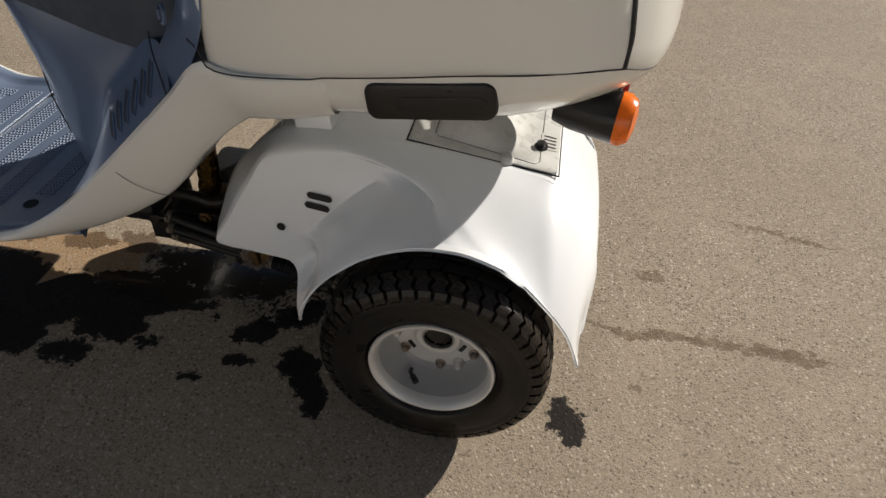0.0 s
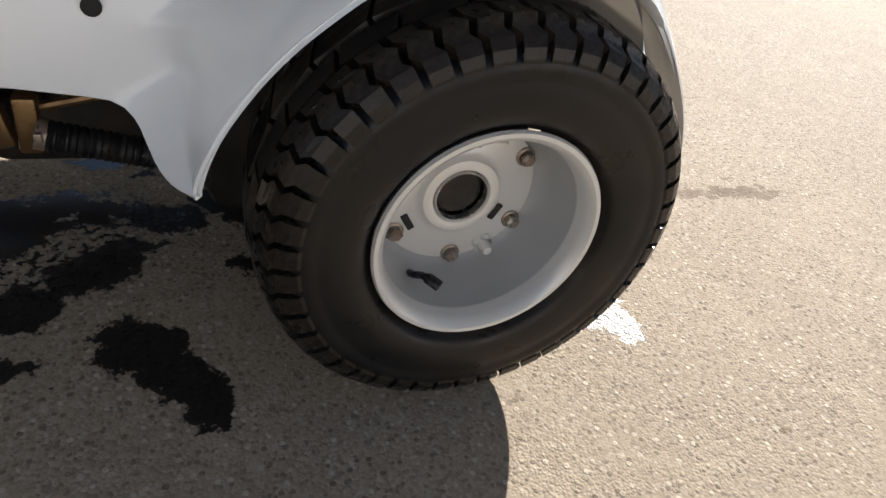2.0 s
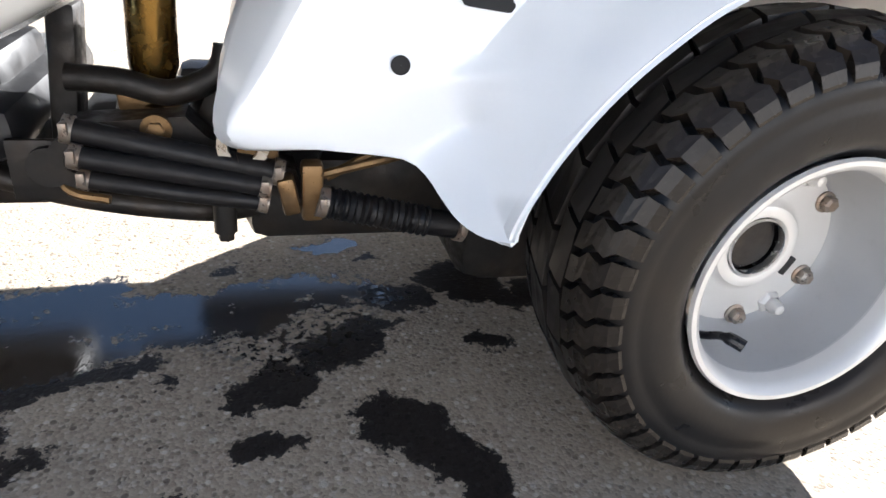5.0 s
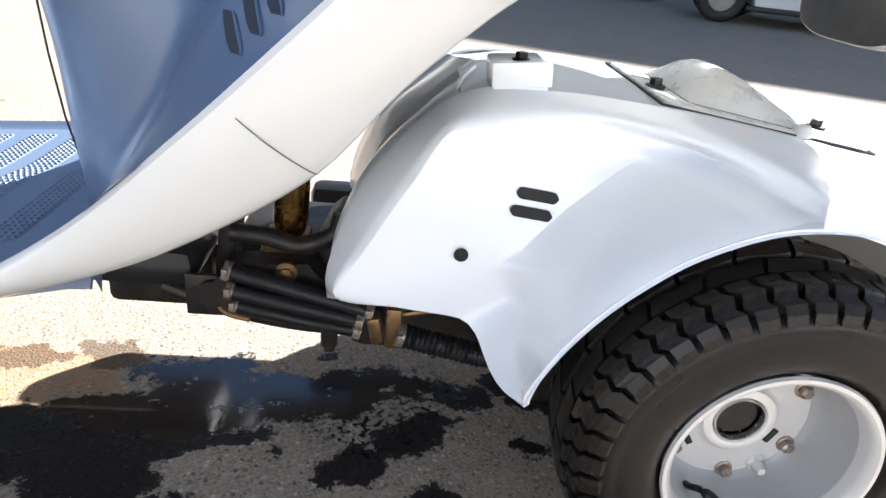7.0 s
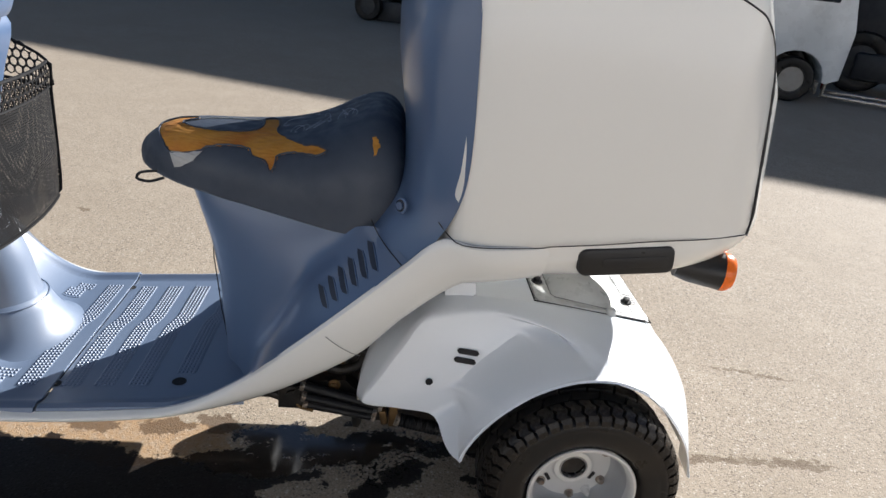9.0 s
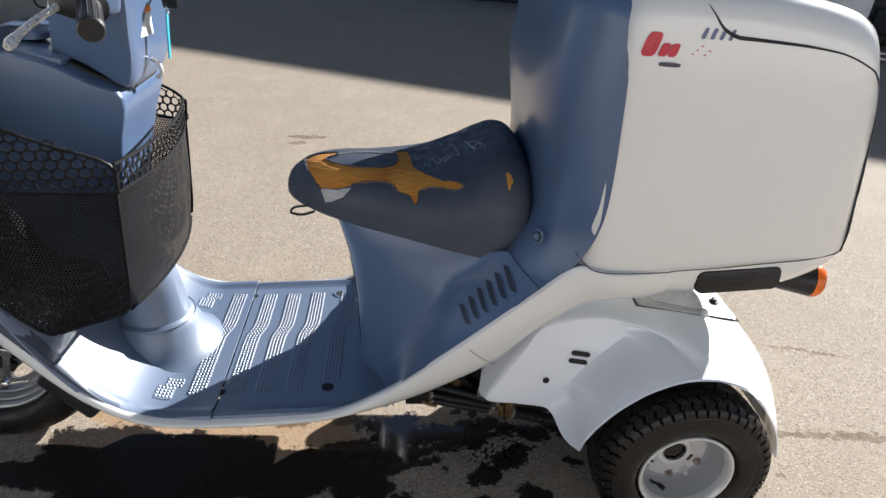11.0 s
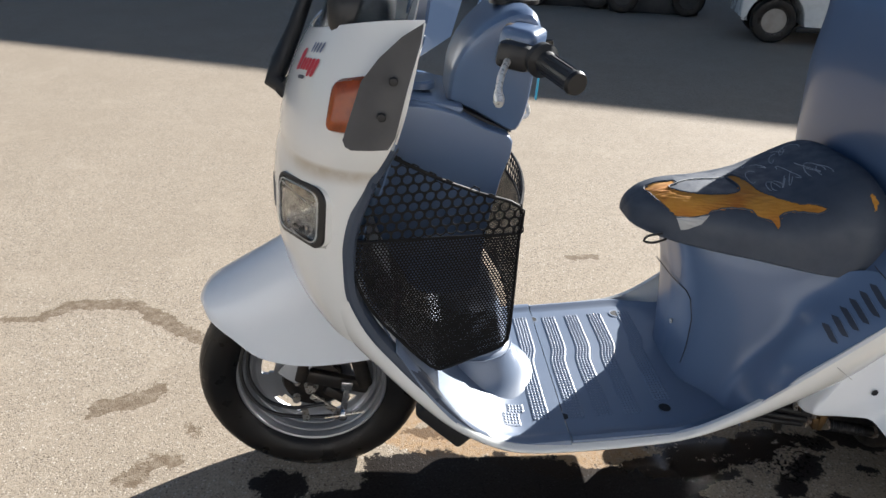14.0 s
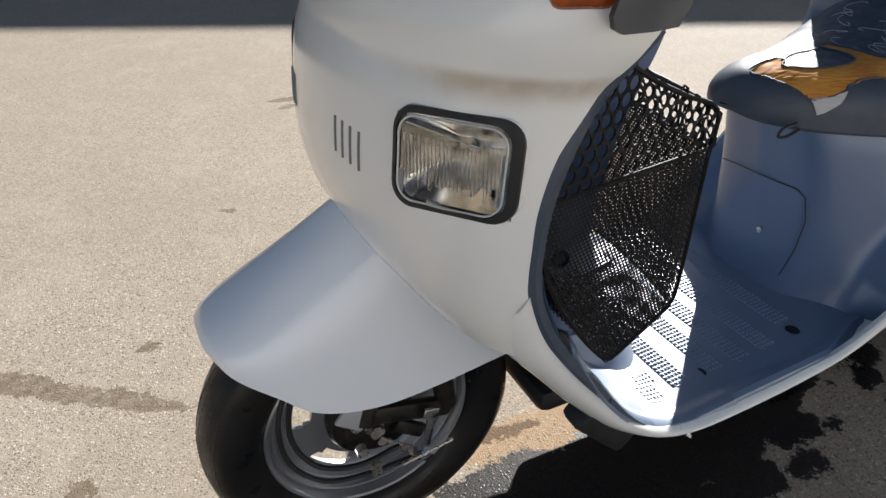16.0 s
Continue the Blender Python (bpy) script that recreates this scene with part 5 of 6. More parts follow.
for side in (-1, 1):
    sw = part("switch_housing", block((-1.083, side * 0.165, 1.003), (0.062, 0.075, 0.062), 0.014, (0, 8, side * 28), 3), BLUE, bar)
    part("lever_perch", block((-1.096, side * 0.196, 0.994), (0.056, 0.050, 0.042), 0.010, (0, 8, side * 24)), BLACK, sw)
    part("perch_bolt", revolve([(0.006, 0), (0.006, 0.004), (0.0001, 0.005)], (-1.108, side * 0.190, 1.014), 10, "z"), STEEL, sw)
    part("switch_button", block((-1.102, side * 0.165, 1.028), (0.016, 0.022, 0.016), 0.003, (0, 8, side * 28)), BRASS, sw)
    a, b2 = Vector((-1.064, side * 0.222, 0.994)), Vector((-1.026, side * 0.319, 0.977))
    d = (b2 - a).normalized()
    grip = part("grip", tube([a, a + d * 0.012, a + d * 0.018, a + d * 0.03, b2 - d * 0.012, b2 - d * 0.006, b2], 0.016, 24, radii=[0.026, 0.027, 0.018, 0.0165, 0.0165, 0.0185, 0.0165]), BLACK, bar, "black ribbed rubber grip")
    bmr = None
    for k in range(14):
        an = 2 * math.pi * k / 14
        o1 = d.orthogonal().normalized()
        o2 = d.cross(o1)
        off = (o1 * math.cos(an) + o2 * math.sin(an)) * 0.0165
        bmr = tube([a + d * 0.03 + off, b2 - d * 0.016 + off], 0.0012, 5, bm=bmr)
    part("grip_rib", bmr, BLACK, grip)
    pts = smoothed([(-1.098, side * 0.180, 0.996), (-1.114, side * 0.218, 0.986), (-1.127, side * 0.255, 0.974), (-1.135, side * 0.292, 0.961), (-1.138, side * 0.324, 0.949)], 18)
    part("brake_lever", tube(pts.tolist(), 0.006, 12, radii=[0.009, 0.008, 0.0075, 0.007, 0.0065] + [0.0055] * 9 + [0.0065, 0.008, 0.0085, 0.006]), LEVER, bar, "pale alloy brake lever")
part("speedometer", revolve([(0.045, 0.0), (0.047, 0.008), (0.041, 0.012), (0.0001, 0.012)], (-1.075, 0.0, 1.048), 32, "z"), BLACK, bar)
key = part("key", merge(block((-1.012, -0.01, 0.975), (0.028, 0.008, 0.026), 0.004, (20, 0, 0)), tube([(-1.045, 0, 0.985), (-1.015, -0.006, 0.978)], 0.005, 8)), BLACK, bar, "black key in the lock")
part("key_ribbon", block((-1.020, -0.012, 0.918), (0.003, 0.010, 0.085), 0.001, (4, 3, 0)), CYAN, key, "cyan key ribbon")
part("key_ring", revolve([(0.007, -0.0015), (0.0085, 0), (0.007, 0.0015), (0.0055, 0)], (-1.016, -0.012, 0.962), 20, "x", close=True), CHROME, key)
part("hook", tube(smoothed([(-1.052, -0.02, 0.875), (-1.040, -0.02, 0.868), (-1.036, -0.02, 0.85), (-1.046, -0.02, 0.842)], 12).tolist(), 0.004, 8), LEVER, bar)
st = part("caution_sticker", slab(rounded(0.045, 0.05, 0.003), facing((-1.0475, -0.045, 0.945), (1, -0.2, 0.05)), 0.001, 0), PAPER, bar, "small caution sticker with an orange bar")
part("text_bar", slab(rounded(0.042, 0.010, 0.001), facing((-1.046, -0.0452, 0.964), (1, -0.2, 0.05)), 0.0008, 0), ORANGE_INK, st)

# ---- inner basket ----
basket = thing("basket", "", "")
basket.parent = scooter
tagged(basket, "black perforated storage basket behind the leg shield")
SIDE = [(-1.306, 0.858), (-1.338, 0.795), (-1.355, 0.735), (-1.359, 0.657), (-1.335, 0.584), (-1.270, 0.489), (-1.222, 0.432), (-1.210, 0.424), (-1.14, 0.441), (-1.090, 0.454), (-1.079, 0.466), (-1.074, 0.56), (-1.072, 0.68), (-1.072, 0.738), (-1.15, 0.775), (-1.22, 0.808)]


def side_y(x):
    return -(0.212 + 0.066 * min(max((-1.072 - x) / 0.265, 0), 1))


def net(cells, place, pitch, hole, keep, thick, sides):
    """A perforated sheet: hexagonal cells, each a ring round a hole, at place(u, v)."""
    bm = bmesh.new()
    seen = {}

    def vert(u, v):
        k = (round(u, 5), round(v, 5))
        if k not in seen:
            seen[k] = bm.verts.new(place(u, v))
        return seen[k]

    for u, v in cells:
        if not keep(u, v):
            continue
        outer = [vert(u + pitch / math.sqrt(3) * math.cos(radians(30 + 60 * k)), v + pitch / math.sqrt(3) * math.sin(radians(30 + 60 * k))) for k in range(6)]
        n = sides // 6
        inner = [bm.verts.new(place(u + hole * math.cos(radians(30 + 60 * k / n)), v + hole * math.sin(radians(30 + 60 * k / n)))) for k in range(sides)]
        for k in range(6):
            for i in range(n):
                a, b3 = inner[(k * n + i) % sides], inner[(k * n + i + 1) % sides]
                if n == 1:
                    bm.faces.new((outer[k], outer[(k + 1) % 6], b3, a))
                elif i < n / 2 - 0.01 and i + 1 <= n / 2:
                    bm.faces.new((outer[k], b3, a))
                else:
                    bm.faces.new((outer[(k + 1) % 6], b3, a))
            if n > 1:
                bm.faces.new((outer[k], outer[(k + 1) % 6], inner[(k * n + n // 2) % sides]))
    if thick:
        solid(bm, thick)
    return bm


def cells_in(u0, u1, v0, v1, pitch):
    out, row, v = [], 0, v0
    while v <= v1:
        u = u0 + (pitch / 2 if row % 2 else 0)
        while u <= u1:
            out.append((u, v))
            u += pitch
        v += pitch * math.sqrt(3) / 2
        row += 1
    return out


def band(x):
    """Height of the rib between the coarse and the fine net."""
    return 0.690 + 0.018 * min(max((-1.072 - x) / 0.27, 0), 1)


for side in (-1, 1):
    put = lambda u, v, s=side: (u, -side_y(u) * s, v)
    part("coarse_panel", net(cells_in(-1.37, -1.06, 0.698, 0.85, 0.0185), put, 0.0185, 0.0078, lambda u, v: inside(SIDE, u, v) and v > band(u) + 0.004, 0.002, 12), MESH_BLACK, basket, auto=20)
    part("fine_panel", net(cells_in(-1.37, -1.06, 0.41, 0.71, 0.0058), put, 0.0058, 0.0017, lambda u, v: inside(SIDE, u, v) and v < band(u), 0, 6), MESH_BLACK, basket, smooth=False)
    edge = [Vector(put(x, z)) for x, z in smoothed(SIDE + [SIDE[0]], 60)]
    part("basket_rim", tube(edge, 0.0032, 6), MESH_BLACK, basket)
    part("basket_rib", tube([Vector(put(x, band(x))) for x in np.linspace(-1.357, -1.072, 12)], 0.0028, 6), MESH_BLACK, basket)
    part("basket_clip", revolve([(0.010, -0.002), (0.010, 0.004), (0.0001, 0.005)], put(-1.331, 0.633), 16, "y"), BLACK, basket)
front = smoothed(SIDE[1:9], 60)
run = np.concatenate([[0], np.cumsum(np.linalg.norm(np.diff(front, axis=0), axis=1))])
put = lambda u, v: (float(np.interp(v, run, front[:, 0])) + 0.004, u, float(np.interp(v, run, front[:, 1])) + 0.002)
part("back_panel", net(cells_in(-0.255, 0.255, 0.0, float(run[-1]), 0.0058), put, 0.0058, 0.0017, lambda u, v: abs(u) < -side_y(put(u, v)[0]) - 0.003, 0, 6), MESH_BLACK, basket, smooth=False)
rear_x = lambda z: -1.072 - 0.007 * max(0, (0.56 - z) / 0.09)
put = lambda u, v: (rear_x(v) + 0.028 * (1 - (u / 0.205) ** 2), u, v)
part("coarse_panel", net(cells_in(-0.2, 0.2, 0.699, 0.735, 0.0185), put, 0.0185, 0.0078, lambda u, v: v < 0.738, 0.002, 12), MESH_BLACK, basket, auto=20)
part("fine_panel", net(cells_in(-0.205, 0.205, 0.455, 0.690, 0.0058), put, 0.0058, 0.0010, lambda u, v: v > 0.455, 0, 6), MESH_BLACK, basket, smooth=False)
for z in (0.74, 0.690, 0.457):
    part("basket_rim", tube([put(u, z) for u in np.linspace(-0.205, 0.205, 16)], 0.0032, 6), MESH_BLACK, basket)
for side in (-1, 1):
    put = lambda u, v, s=side: (u, s * v, 0.423 + (u + 1.216) * 0.24)
    part("fine_panel", net(cells_in(-1.215, -1.085, 0.085, 0.25, 0.0058), put, 0.0058, 0.0016, lambda u, v: v < -side_y(u) and u < -1.086, 0, 6), MESH_BLACK, basket, smooth=False)

# ---- seat ----
SEAT = [(-0.817, 0.012, 0.646, 0.636), (-0.812, 0.036, 0.663, 0.632), (-0.799, 0.058, 0.678, 0.627), (-0.773, 0.083, 0.694, 0.622), (-0.73, 0.108, 0.704, 0.614), (-0.66, 0.135, 0.707, 0.605), (-0.59, 0.157, 0.709, 0.597), (-0.53, 0.173, 0.716, 0.588), (-0.48, 0.184, 0.734, 0.58), (-0.44, 0.188, 0.756, 0.573), (-0.405, 0.192, 0.769, 0.567), (-0.377, 0.19, 0.764, 0.566), (-0.358, 0.182, 0.746, 0.574), (-0.345, 0.15, 0.716, 0.596)]
SEAT_K = smoothed(SEAT, 140)


def seat_point(s, a, out=0.0):
    """s: 0 to 1 from the tip; a: angle from the near lower edge (0) over the top (90) to the far one (180)."""
    i = min(max(s, 0), 1) * 139
    k = SEAT_K[int(i)] + (SEAT_K[min(int(i) + 1, 139)] - SEAT_K[int(i)]) * (i - int(i))
    x, w, zt, zb = k
    c, sn = math.cos(radians(a)), math.sin(radians(a))
    skirt = zb + 0.30 * (zt - zb)
    tip = min(max((-0.50 - x) / 0.15, 0), 1) if c < 0 else 0
    y = -w * math.copysign(abs(c) ** (0.62 + 0.33 * tip), c)
    z = skirt + (zt - skirt) * abs(sn) ** (0.85 + 0.40 * tip)
    n = Vector((0, -c * 0.6, 0.5 + sn)).normalized()
    return Vector((x, y, z)) + n * out


seat = thing("seat", "", "")
seat.parent = scooter
rows = []
for i in range(110):
    s = i / 109
    k = SEAT_K[int(s * 139)]
    row = [(k[0], -k[1] * 0.5, k[3]), (k[0], -k[1] * 0.93, k[3]), (k[0], -k[1] * 0.99, k[3] + 0.006)]
    row += [seat_point(s, a) for a in np.linspace(0, 180, 61)]
    row += [(k[0], k[1] * 0.99, k[3] + 0.006), (k[0], k[1] * 0.93, k[3]), (k[0], k[1] * 0.5, k[3])]
    rows.append(row)
bm = grid(rows, close_v=True)
bm.verts.ensure_lookup_table()
cap(bm, bm.verts[:len(rows[0])])
cap(bm, bm.verts[-len(rows[0]):])
part("seat_cover", bm, VINYL, seat, "torn grey vinyl seat cover")
# the tear: an outline in (x, angle) over the top
TEAR = [(-0.780, 82), (-0.780, 90), (-0.753, 92), (-0.715, 89), (-0.738, 84), (-0.730, 76), (-0.698, 70), (-0.660, 70), (-0.618, 74), (-0.604, 80), (-0.600, 87), (-0.604, 93), (-0.591, 95), (-0.573, 89), (-0.571, 78), (-0.547, 66), (-0.520, 57), (-0.493, 51), (-0.477, 44), (-0.489, 41), (-0.517, 45), (-0.543, 47), (-0.558, 42), (-0.561, 30), (-0.567, 23), (-0.578, 34), (-0.600, 38), (-0.612, 48), (-0.647, 47), (-0.681, 39), (-0.690, 31), (-0.740, 21), (-0.762, 41), (-0.774, 61)]


def s_of(x):
    return float(np.interp(x, SEAT_K[:, 0], np.linspace(0, 1, 140)))


def surface_patch(poly, nx, na, height, x0, x1, a0, a1, jag=0.0):
    bm = bmesh.new()
    seen = {}

    def vert(i, j):
        if (i, j) not in seen:
            x, a = x0 + (x1 - x0) * i / nx, a0 + (a1 - a0) * j / na
            w = noise.noise(Vector((x * 60, a * 0.3, 0)))
            seen[i, j] = bm.verts.new(seat_point(s_of(x), a, height + 0.0012 * w))
        return seen[i, j]

    for i in range(nx):
        for j in range(na):
            x, a = x0 + (x1 - x0) * (i + 0.5) / nx, a0 + (a1 - a0) * (j + 0.5) / na
            if inside(poly, x + jag * noise.noise(Vector((x * 90, a * 0.35, 3))), a + jag * 300 * noise.noise(Vector((x * 90, a * 0.35, 9)))):
                bm.faces.new([vert(i, j), vert(i + 1, j), vert(i + 1, j + 1), vert(i, j + 1)])
    return bm


part("seat_foam", surface_patch(TEAR, 190, 110, 0.0010, -0.82, -0.47, 15, 105, 0.004), FOAM, seat, "exposed yellow-orange foam in the torn cover")
edge = smoothed([(x, a / 300) for x, a in TEAR + [TEAR[0]]], 150)
part("torn_edge", tube([seat_point(s_of(x + 0.003 * noise.noise(Vector((x * 90, a * 100, 1)))), a * 300 + 2.0 * noise.noise(Vector((x * 80, a * 90, 5))), 0.0022) for x, a in edge], 0.0016, 5), VINYL, seat)
FLAP = [(-0.744, 21), (-0.712, 25), (-0.686, 31), (-0.700, 15), (-0.722, 4), (-0.734, 1), (-0.738, 8)]
part("torn_flap", solid(surface_patch(FLAP, 90, 70, 0.0035, -0.75, -0.68, 0, 34), 0.0012), VINYL_BACK, seat, "folded flap of pale vinyl underside")
part("seat_patch", surface_patch([(-0.405, 46), (-0.400, 48), (-0.393, 41), (-0.396, 34), (-0.402, 33), (-0.404, 40)], 40, 40, 0.0012, -0.412, -0.390, 28, 54, 0.003), FOAM, seat, "small worn orange spot")
part("torn_edge", tube([seat_point(s_of(x), a, 0.001) for x, a in ((-0.715, 89), (-0.69, 91), (-0.66, 93), (-0.635, 92), (-0.61, 93))], 0.0016, 5), VINYL_BACK, seat)
random.seed(4)
for k in range(15):
    x0, a0 = random.uniform(-0.56, -0.43), random.uniform(78, 112)
    pts = [seat_point(s_of(x0 + 0.012 * math.cos(t * 0.9 + k) * (1 + 0.3 * math.sin(k))), a0 + 5 * math.sin(t * 1.1 + k * 2), 0.0002) for t in np.linspace(0, 4.5, 12)]
    part("chalk_mark", tube(pts, 0.0007, 4), CHALK, seat)
part("seat_hook", tube(smoothed([(-0.765, -0.10, 0.634), (-0.795, -0.10, 0.628), (-0.80, -0.10, 0.618), (-0.78, -0.10, 0.614), (-0.755, -0.10, 0.622)], 16).tolist(), 0.0025, 8), BLACK, seat, "black wire hook")
# access panel lines on the front of the seat base
pts = [(-0.688, 0.089, 0.485), (-0.6905, 0.044, 0.489), (-0.6905, 0.0, 0.490), (-0.688, -0.045, 0.491), (-0.682, -0.080, 0.491), (-0.6775, -0.097, 0.480), (-0.670, -0.106, 0.435), (-0.666, -0.100, 0.374), (-0.663, -0.090, 0.335), (-0.662, -0.082, 0.305)]
part("panel_seam", tube([(x - 0.0002, y * 0.99, z) for x, y, z in pts], 0.0011, 6), SEAM, base)
part("screw", revolve([(0.006, 0), (0.006, -0.002), (0.0001, -0.003)], (-0.6735, -0.022, 0.378), 14, "x"), STEEL, base)

# ---- black guard under the rail, running gear and added sun blocks below the floor ----
for side in (-1, 1):
    part("side_guard", block((-1.196, side * 0.235, 0.293), (0.125, 0.045, 0.048), 0.010, (0, 45, 0)), BLACK, scooter, "black rubber guard")
pan = part("underbody", merge(block((-0.88, 0.04, 0.215), (0.66, 0.30, 0.05), 0.02), block((-0.68, 0.02, 0.225), (0.22, 0.14, 0.05), 0.01, (0, -8, 0))), BLACK, scooter, "black underbody pan")
# added block that keeps sun off the ground below the footboard
part("shade_block", block((-0.775, 0.11, 0.175), (0.35, 0.16, 0.06), 0.015), BLACK, pan)
part("stand_pivot", block((-0.615, 0.0, 0.165), (0.13, 0.07, 0.08), 0.012), GREASY, pan)
# two added bars, placed to close gaps in the scooter's shadow
part("shade_rail", block((-0.44, 0.09, 0.178), (0.20, 0.14, 0.05), 0.015), BLACK, pan)
part("shade_rail", block((-0.34, 0.235, 0.17), (0.26, 0.05, 0.06), 0.015), BLACK, pan)
unit = part("swing_unit", merge(block((-0.27, 0.03, 0.135), (0.24, 0.17, 0.09), 0.02), block((-0.03, 0.0, 0.185), (0.34, 0.26, 0.23), 0.03), tube([(0, -0.26, 0.181), (0, 0.26, 0.181)], 0.02, 14), block((-0.37, -0.02, 0.21), (0.12, 0.10, 0.09), 0.02, (0, 25, 0))), GREASY, scooter, "greasy dark engine and swing unit")
part("shock_absorber", tube([(-0.456, -0.06, 0.235), (-0.456, -0.06, 0.252), (-0.455, -0.06, 0.262), (-0.452, -0.06, 0.34), (-0.450, -0.06, 0.43)], 0.018, 20, radii=[0.010, 0.017, 0.0195, 0.0195, 0.0195]), GOLD, scooter, "gold cylindrical shock absorber")
part("shock_mount", merge(tube([(-0.456, -0.075, 0.222), (-0.456, -0.045, 0.222)], 0.012, 14), block((-0.46, -0.05, 0.235), (0.05, 0.05, 0.02), 0.005)), BRASS, scooter)
arm = [(-0.515, -0.09, 0.258), (-0.476, -0.09, 0.255), (-0.442, -0.09, 0.247), (-0.412, -0.09, 0.257), (-0.400, -0.088, 0.268), (-0.396, -0.086, 0.285)]
part("swing_arm", merge(tube(smoothed(arm, 20).tolist(), 0.0105, 12), block((-0.394, -0.085, 0.25), (0.014, 0.02, 0.06), 0.004, (0, 15, 0)), block((-0.525, -0.05, 0.23), (0.022, 0.04, 0.16), 0.005, (0, 6, 0)), block((-0.44, -0.045, 0.20), (0.11, 0.03, 0.045), 0.01, (0, 18, 0))), GREASY, scooter, "greasy linkage arm")
plate_side = [(-0.515, 0.225), (-0.430, 0.232), (-0.415, 0.215), (-0.385, 0.198), (-0.345, 0.186), (-0.335, 0.160), (-0.40, 0.165), (-0.52, 0.185)]
bm = bmesh.new()
near_face = [bm.verts.new((x, -0.105, z)) for x, z in plate_side]
far_face = [bm.verts.new((x, -0.070, z)) for x, z in plate_side]
bm.faces.new(near_face)
bm.faces.new(far_face)
for k in range(len(plate_side)):
    bm.faces.new((near_face[k], near_face[(k + 1) % len(plate_side)], far_face[(k + 1) % len(plate_side)], far_face[k]))
bmesh.ops.recalc_face_normals(bm, faces=bm.faces)
casting = part("engine_casting", bm, GREASY, scooter, "greasy brown engine bracket")
part("casting_bolt", merge(revolve([(0.012, -0.105), (0.012, -0.109), (0.0001, -0.110)], (-0.452, 0, 0.222), 18), revolve([(0.007, -0.108), (0.007, -0.114), (0.0001, -0.115)], (-0.452, 0, 0.222), 6)), BRASS, casting)
hoses = [([(-0.512, -0.12, 0.226), (-0.45, -0.125, 0.213), (-0.36, -0.135, 0.196)], 0.0095), ([(-0.508, -0.13, 0.208), (-0.45, -0.135, 0.199), (-0.37, -0.14, 0.186)], 0.0085), ([(-0.505, -0.125, 0.188), (-0.44, -0.13, 0.178), (-0.372, -0.135, 0.170)], 0.0075), ([(-0.325, -0.14, 0.172), (-0.27, -0.14, 0.158), (-0.205, -0.142, 0.146)], 0.012)]
for pts, r in hoses:
    part("hose", tube(smoothed(pts, 12).tolist(), r, 12), HOSE, scooter, "black rubber hose")
    for p in (pts[0], pts[-1]):
        part("hose_clip", merge(tube([(p[0] - 0.004, p[1], p[2] + 0.001), (p[0] + 0.004, p[1], p[2] - 0.001)], r + 0.0016, 14), block((p[0], p[1] - r - 0.003, p[2] + 0.004), (0.006, 0.006, 0.010), 0.001)), NUT, scooter)
part("brass_bracket", block((-0.352, -0.14, 0.179), (0.014, 0.02, 0.032), 0.003, (0, -12, 0)), BRASS, scooter, "worn brass bracket")
part("steel_bracket", merge(block((-0.333, -0.135, 0.18), (0.018, 0.02, 0.05), 0.004), revolve([(0.016, -0.14), (0.016, -0.13), (0.0001, -0.13)], (-0.375, 0, 0.212), 20)), BRASS, scooter)
for pts in ([(-0.33, -0.13, 0.19), (-0.27, -0.13, 0.205), (-0.235, -0.12, 0.21)], [(-0.32, -0.12, 0.185), (-0.27, -0.115, 0.21), (-0.22, -0.10, 0.225)], [(-0.53, -0.10, 0.20), (-0.52, -0.115, 0.175), (-0.49, -0.12, 0.168)]):
    part("pipe", tube(smoothed(pts, 12).tolist(), 0.004, 8), BRASS, scooter)
pts = [(-0.32 + 0.0018 * k, -0.14, 0.1705 - 0.23 * 0.0018 * k) for k in range(48)]
part("hose_bellows", tube(pts, 0.013, 14, radii=[0.0130 + 0.0012 * math.sin(k * 1.9) for k in range(48)]), HOSE, scooter)
part("bracket_plate", merge(block((-0.53, -0.11, 0.19), (0.06, 0.006, 0.05), 0.002), tube([(-0.53, -0.12, 0.195), (-0.53, -0.105, 0.195)], 0.016, 16)), GREASY, scooter)
part("eye_plate", merge(revolve([(0.021, -0.121), (0.021, -0.116), (0.009, -0.116), (0.009, -0.121)], (-0.510, 0, 0.200), 28, close=True), block((-0.494, -0.119, 0.190), (0.022, 0.005, 0.014), 0.002, (0, 25, 0))), GREASY, scooter, "greasy round eye plate")
part("drain_plug", merge(tube([(-0.405, -0.10, 0.156), (-0.405, -0.10, 0.128)], 0.010, 12), tube([(-0.405, -0.10, 0.130), (-0.405, -0.10, 0.120)], 0.007, 6)), GREASY, scooter)
part("exhaust_flange", revolve([(0.020, -0.137), (0.020, -0.130), (0.012, -0.128), (0.012, -0.137)], (-0.386, 0, 0.218), 24, close=True), STEEL, scooter, "pale metal flange ring")
part("stand", tube(smoothed([(-0.60, -0.06, 0.17), (-0.52, -0.07, 0.15), (-0.42, -0.07, 0.135), (-0.38, -0.05, 0.13)], 12).tolist(), 0.011, 12), GREASY, scooter, "folded centre stand")
part("exhaust", tube([(-0.15, 0.17, 0.20), (0.05, 0.20, 0.22), (0.19, 0.2, 0.25)], 0.045, 20, radii=[0.03, 0.045, 0.04]), GREASY, scooter)


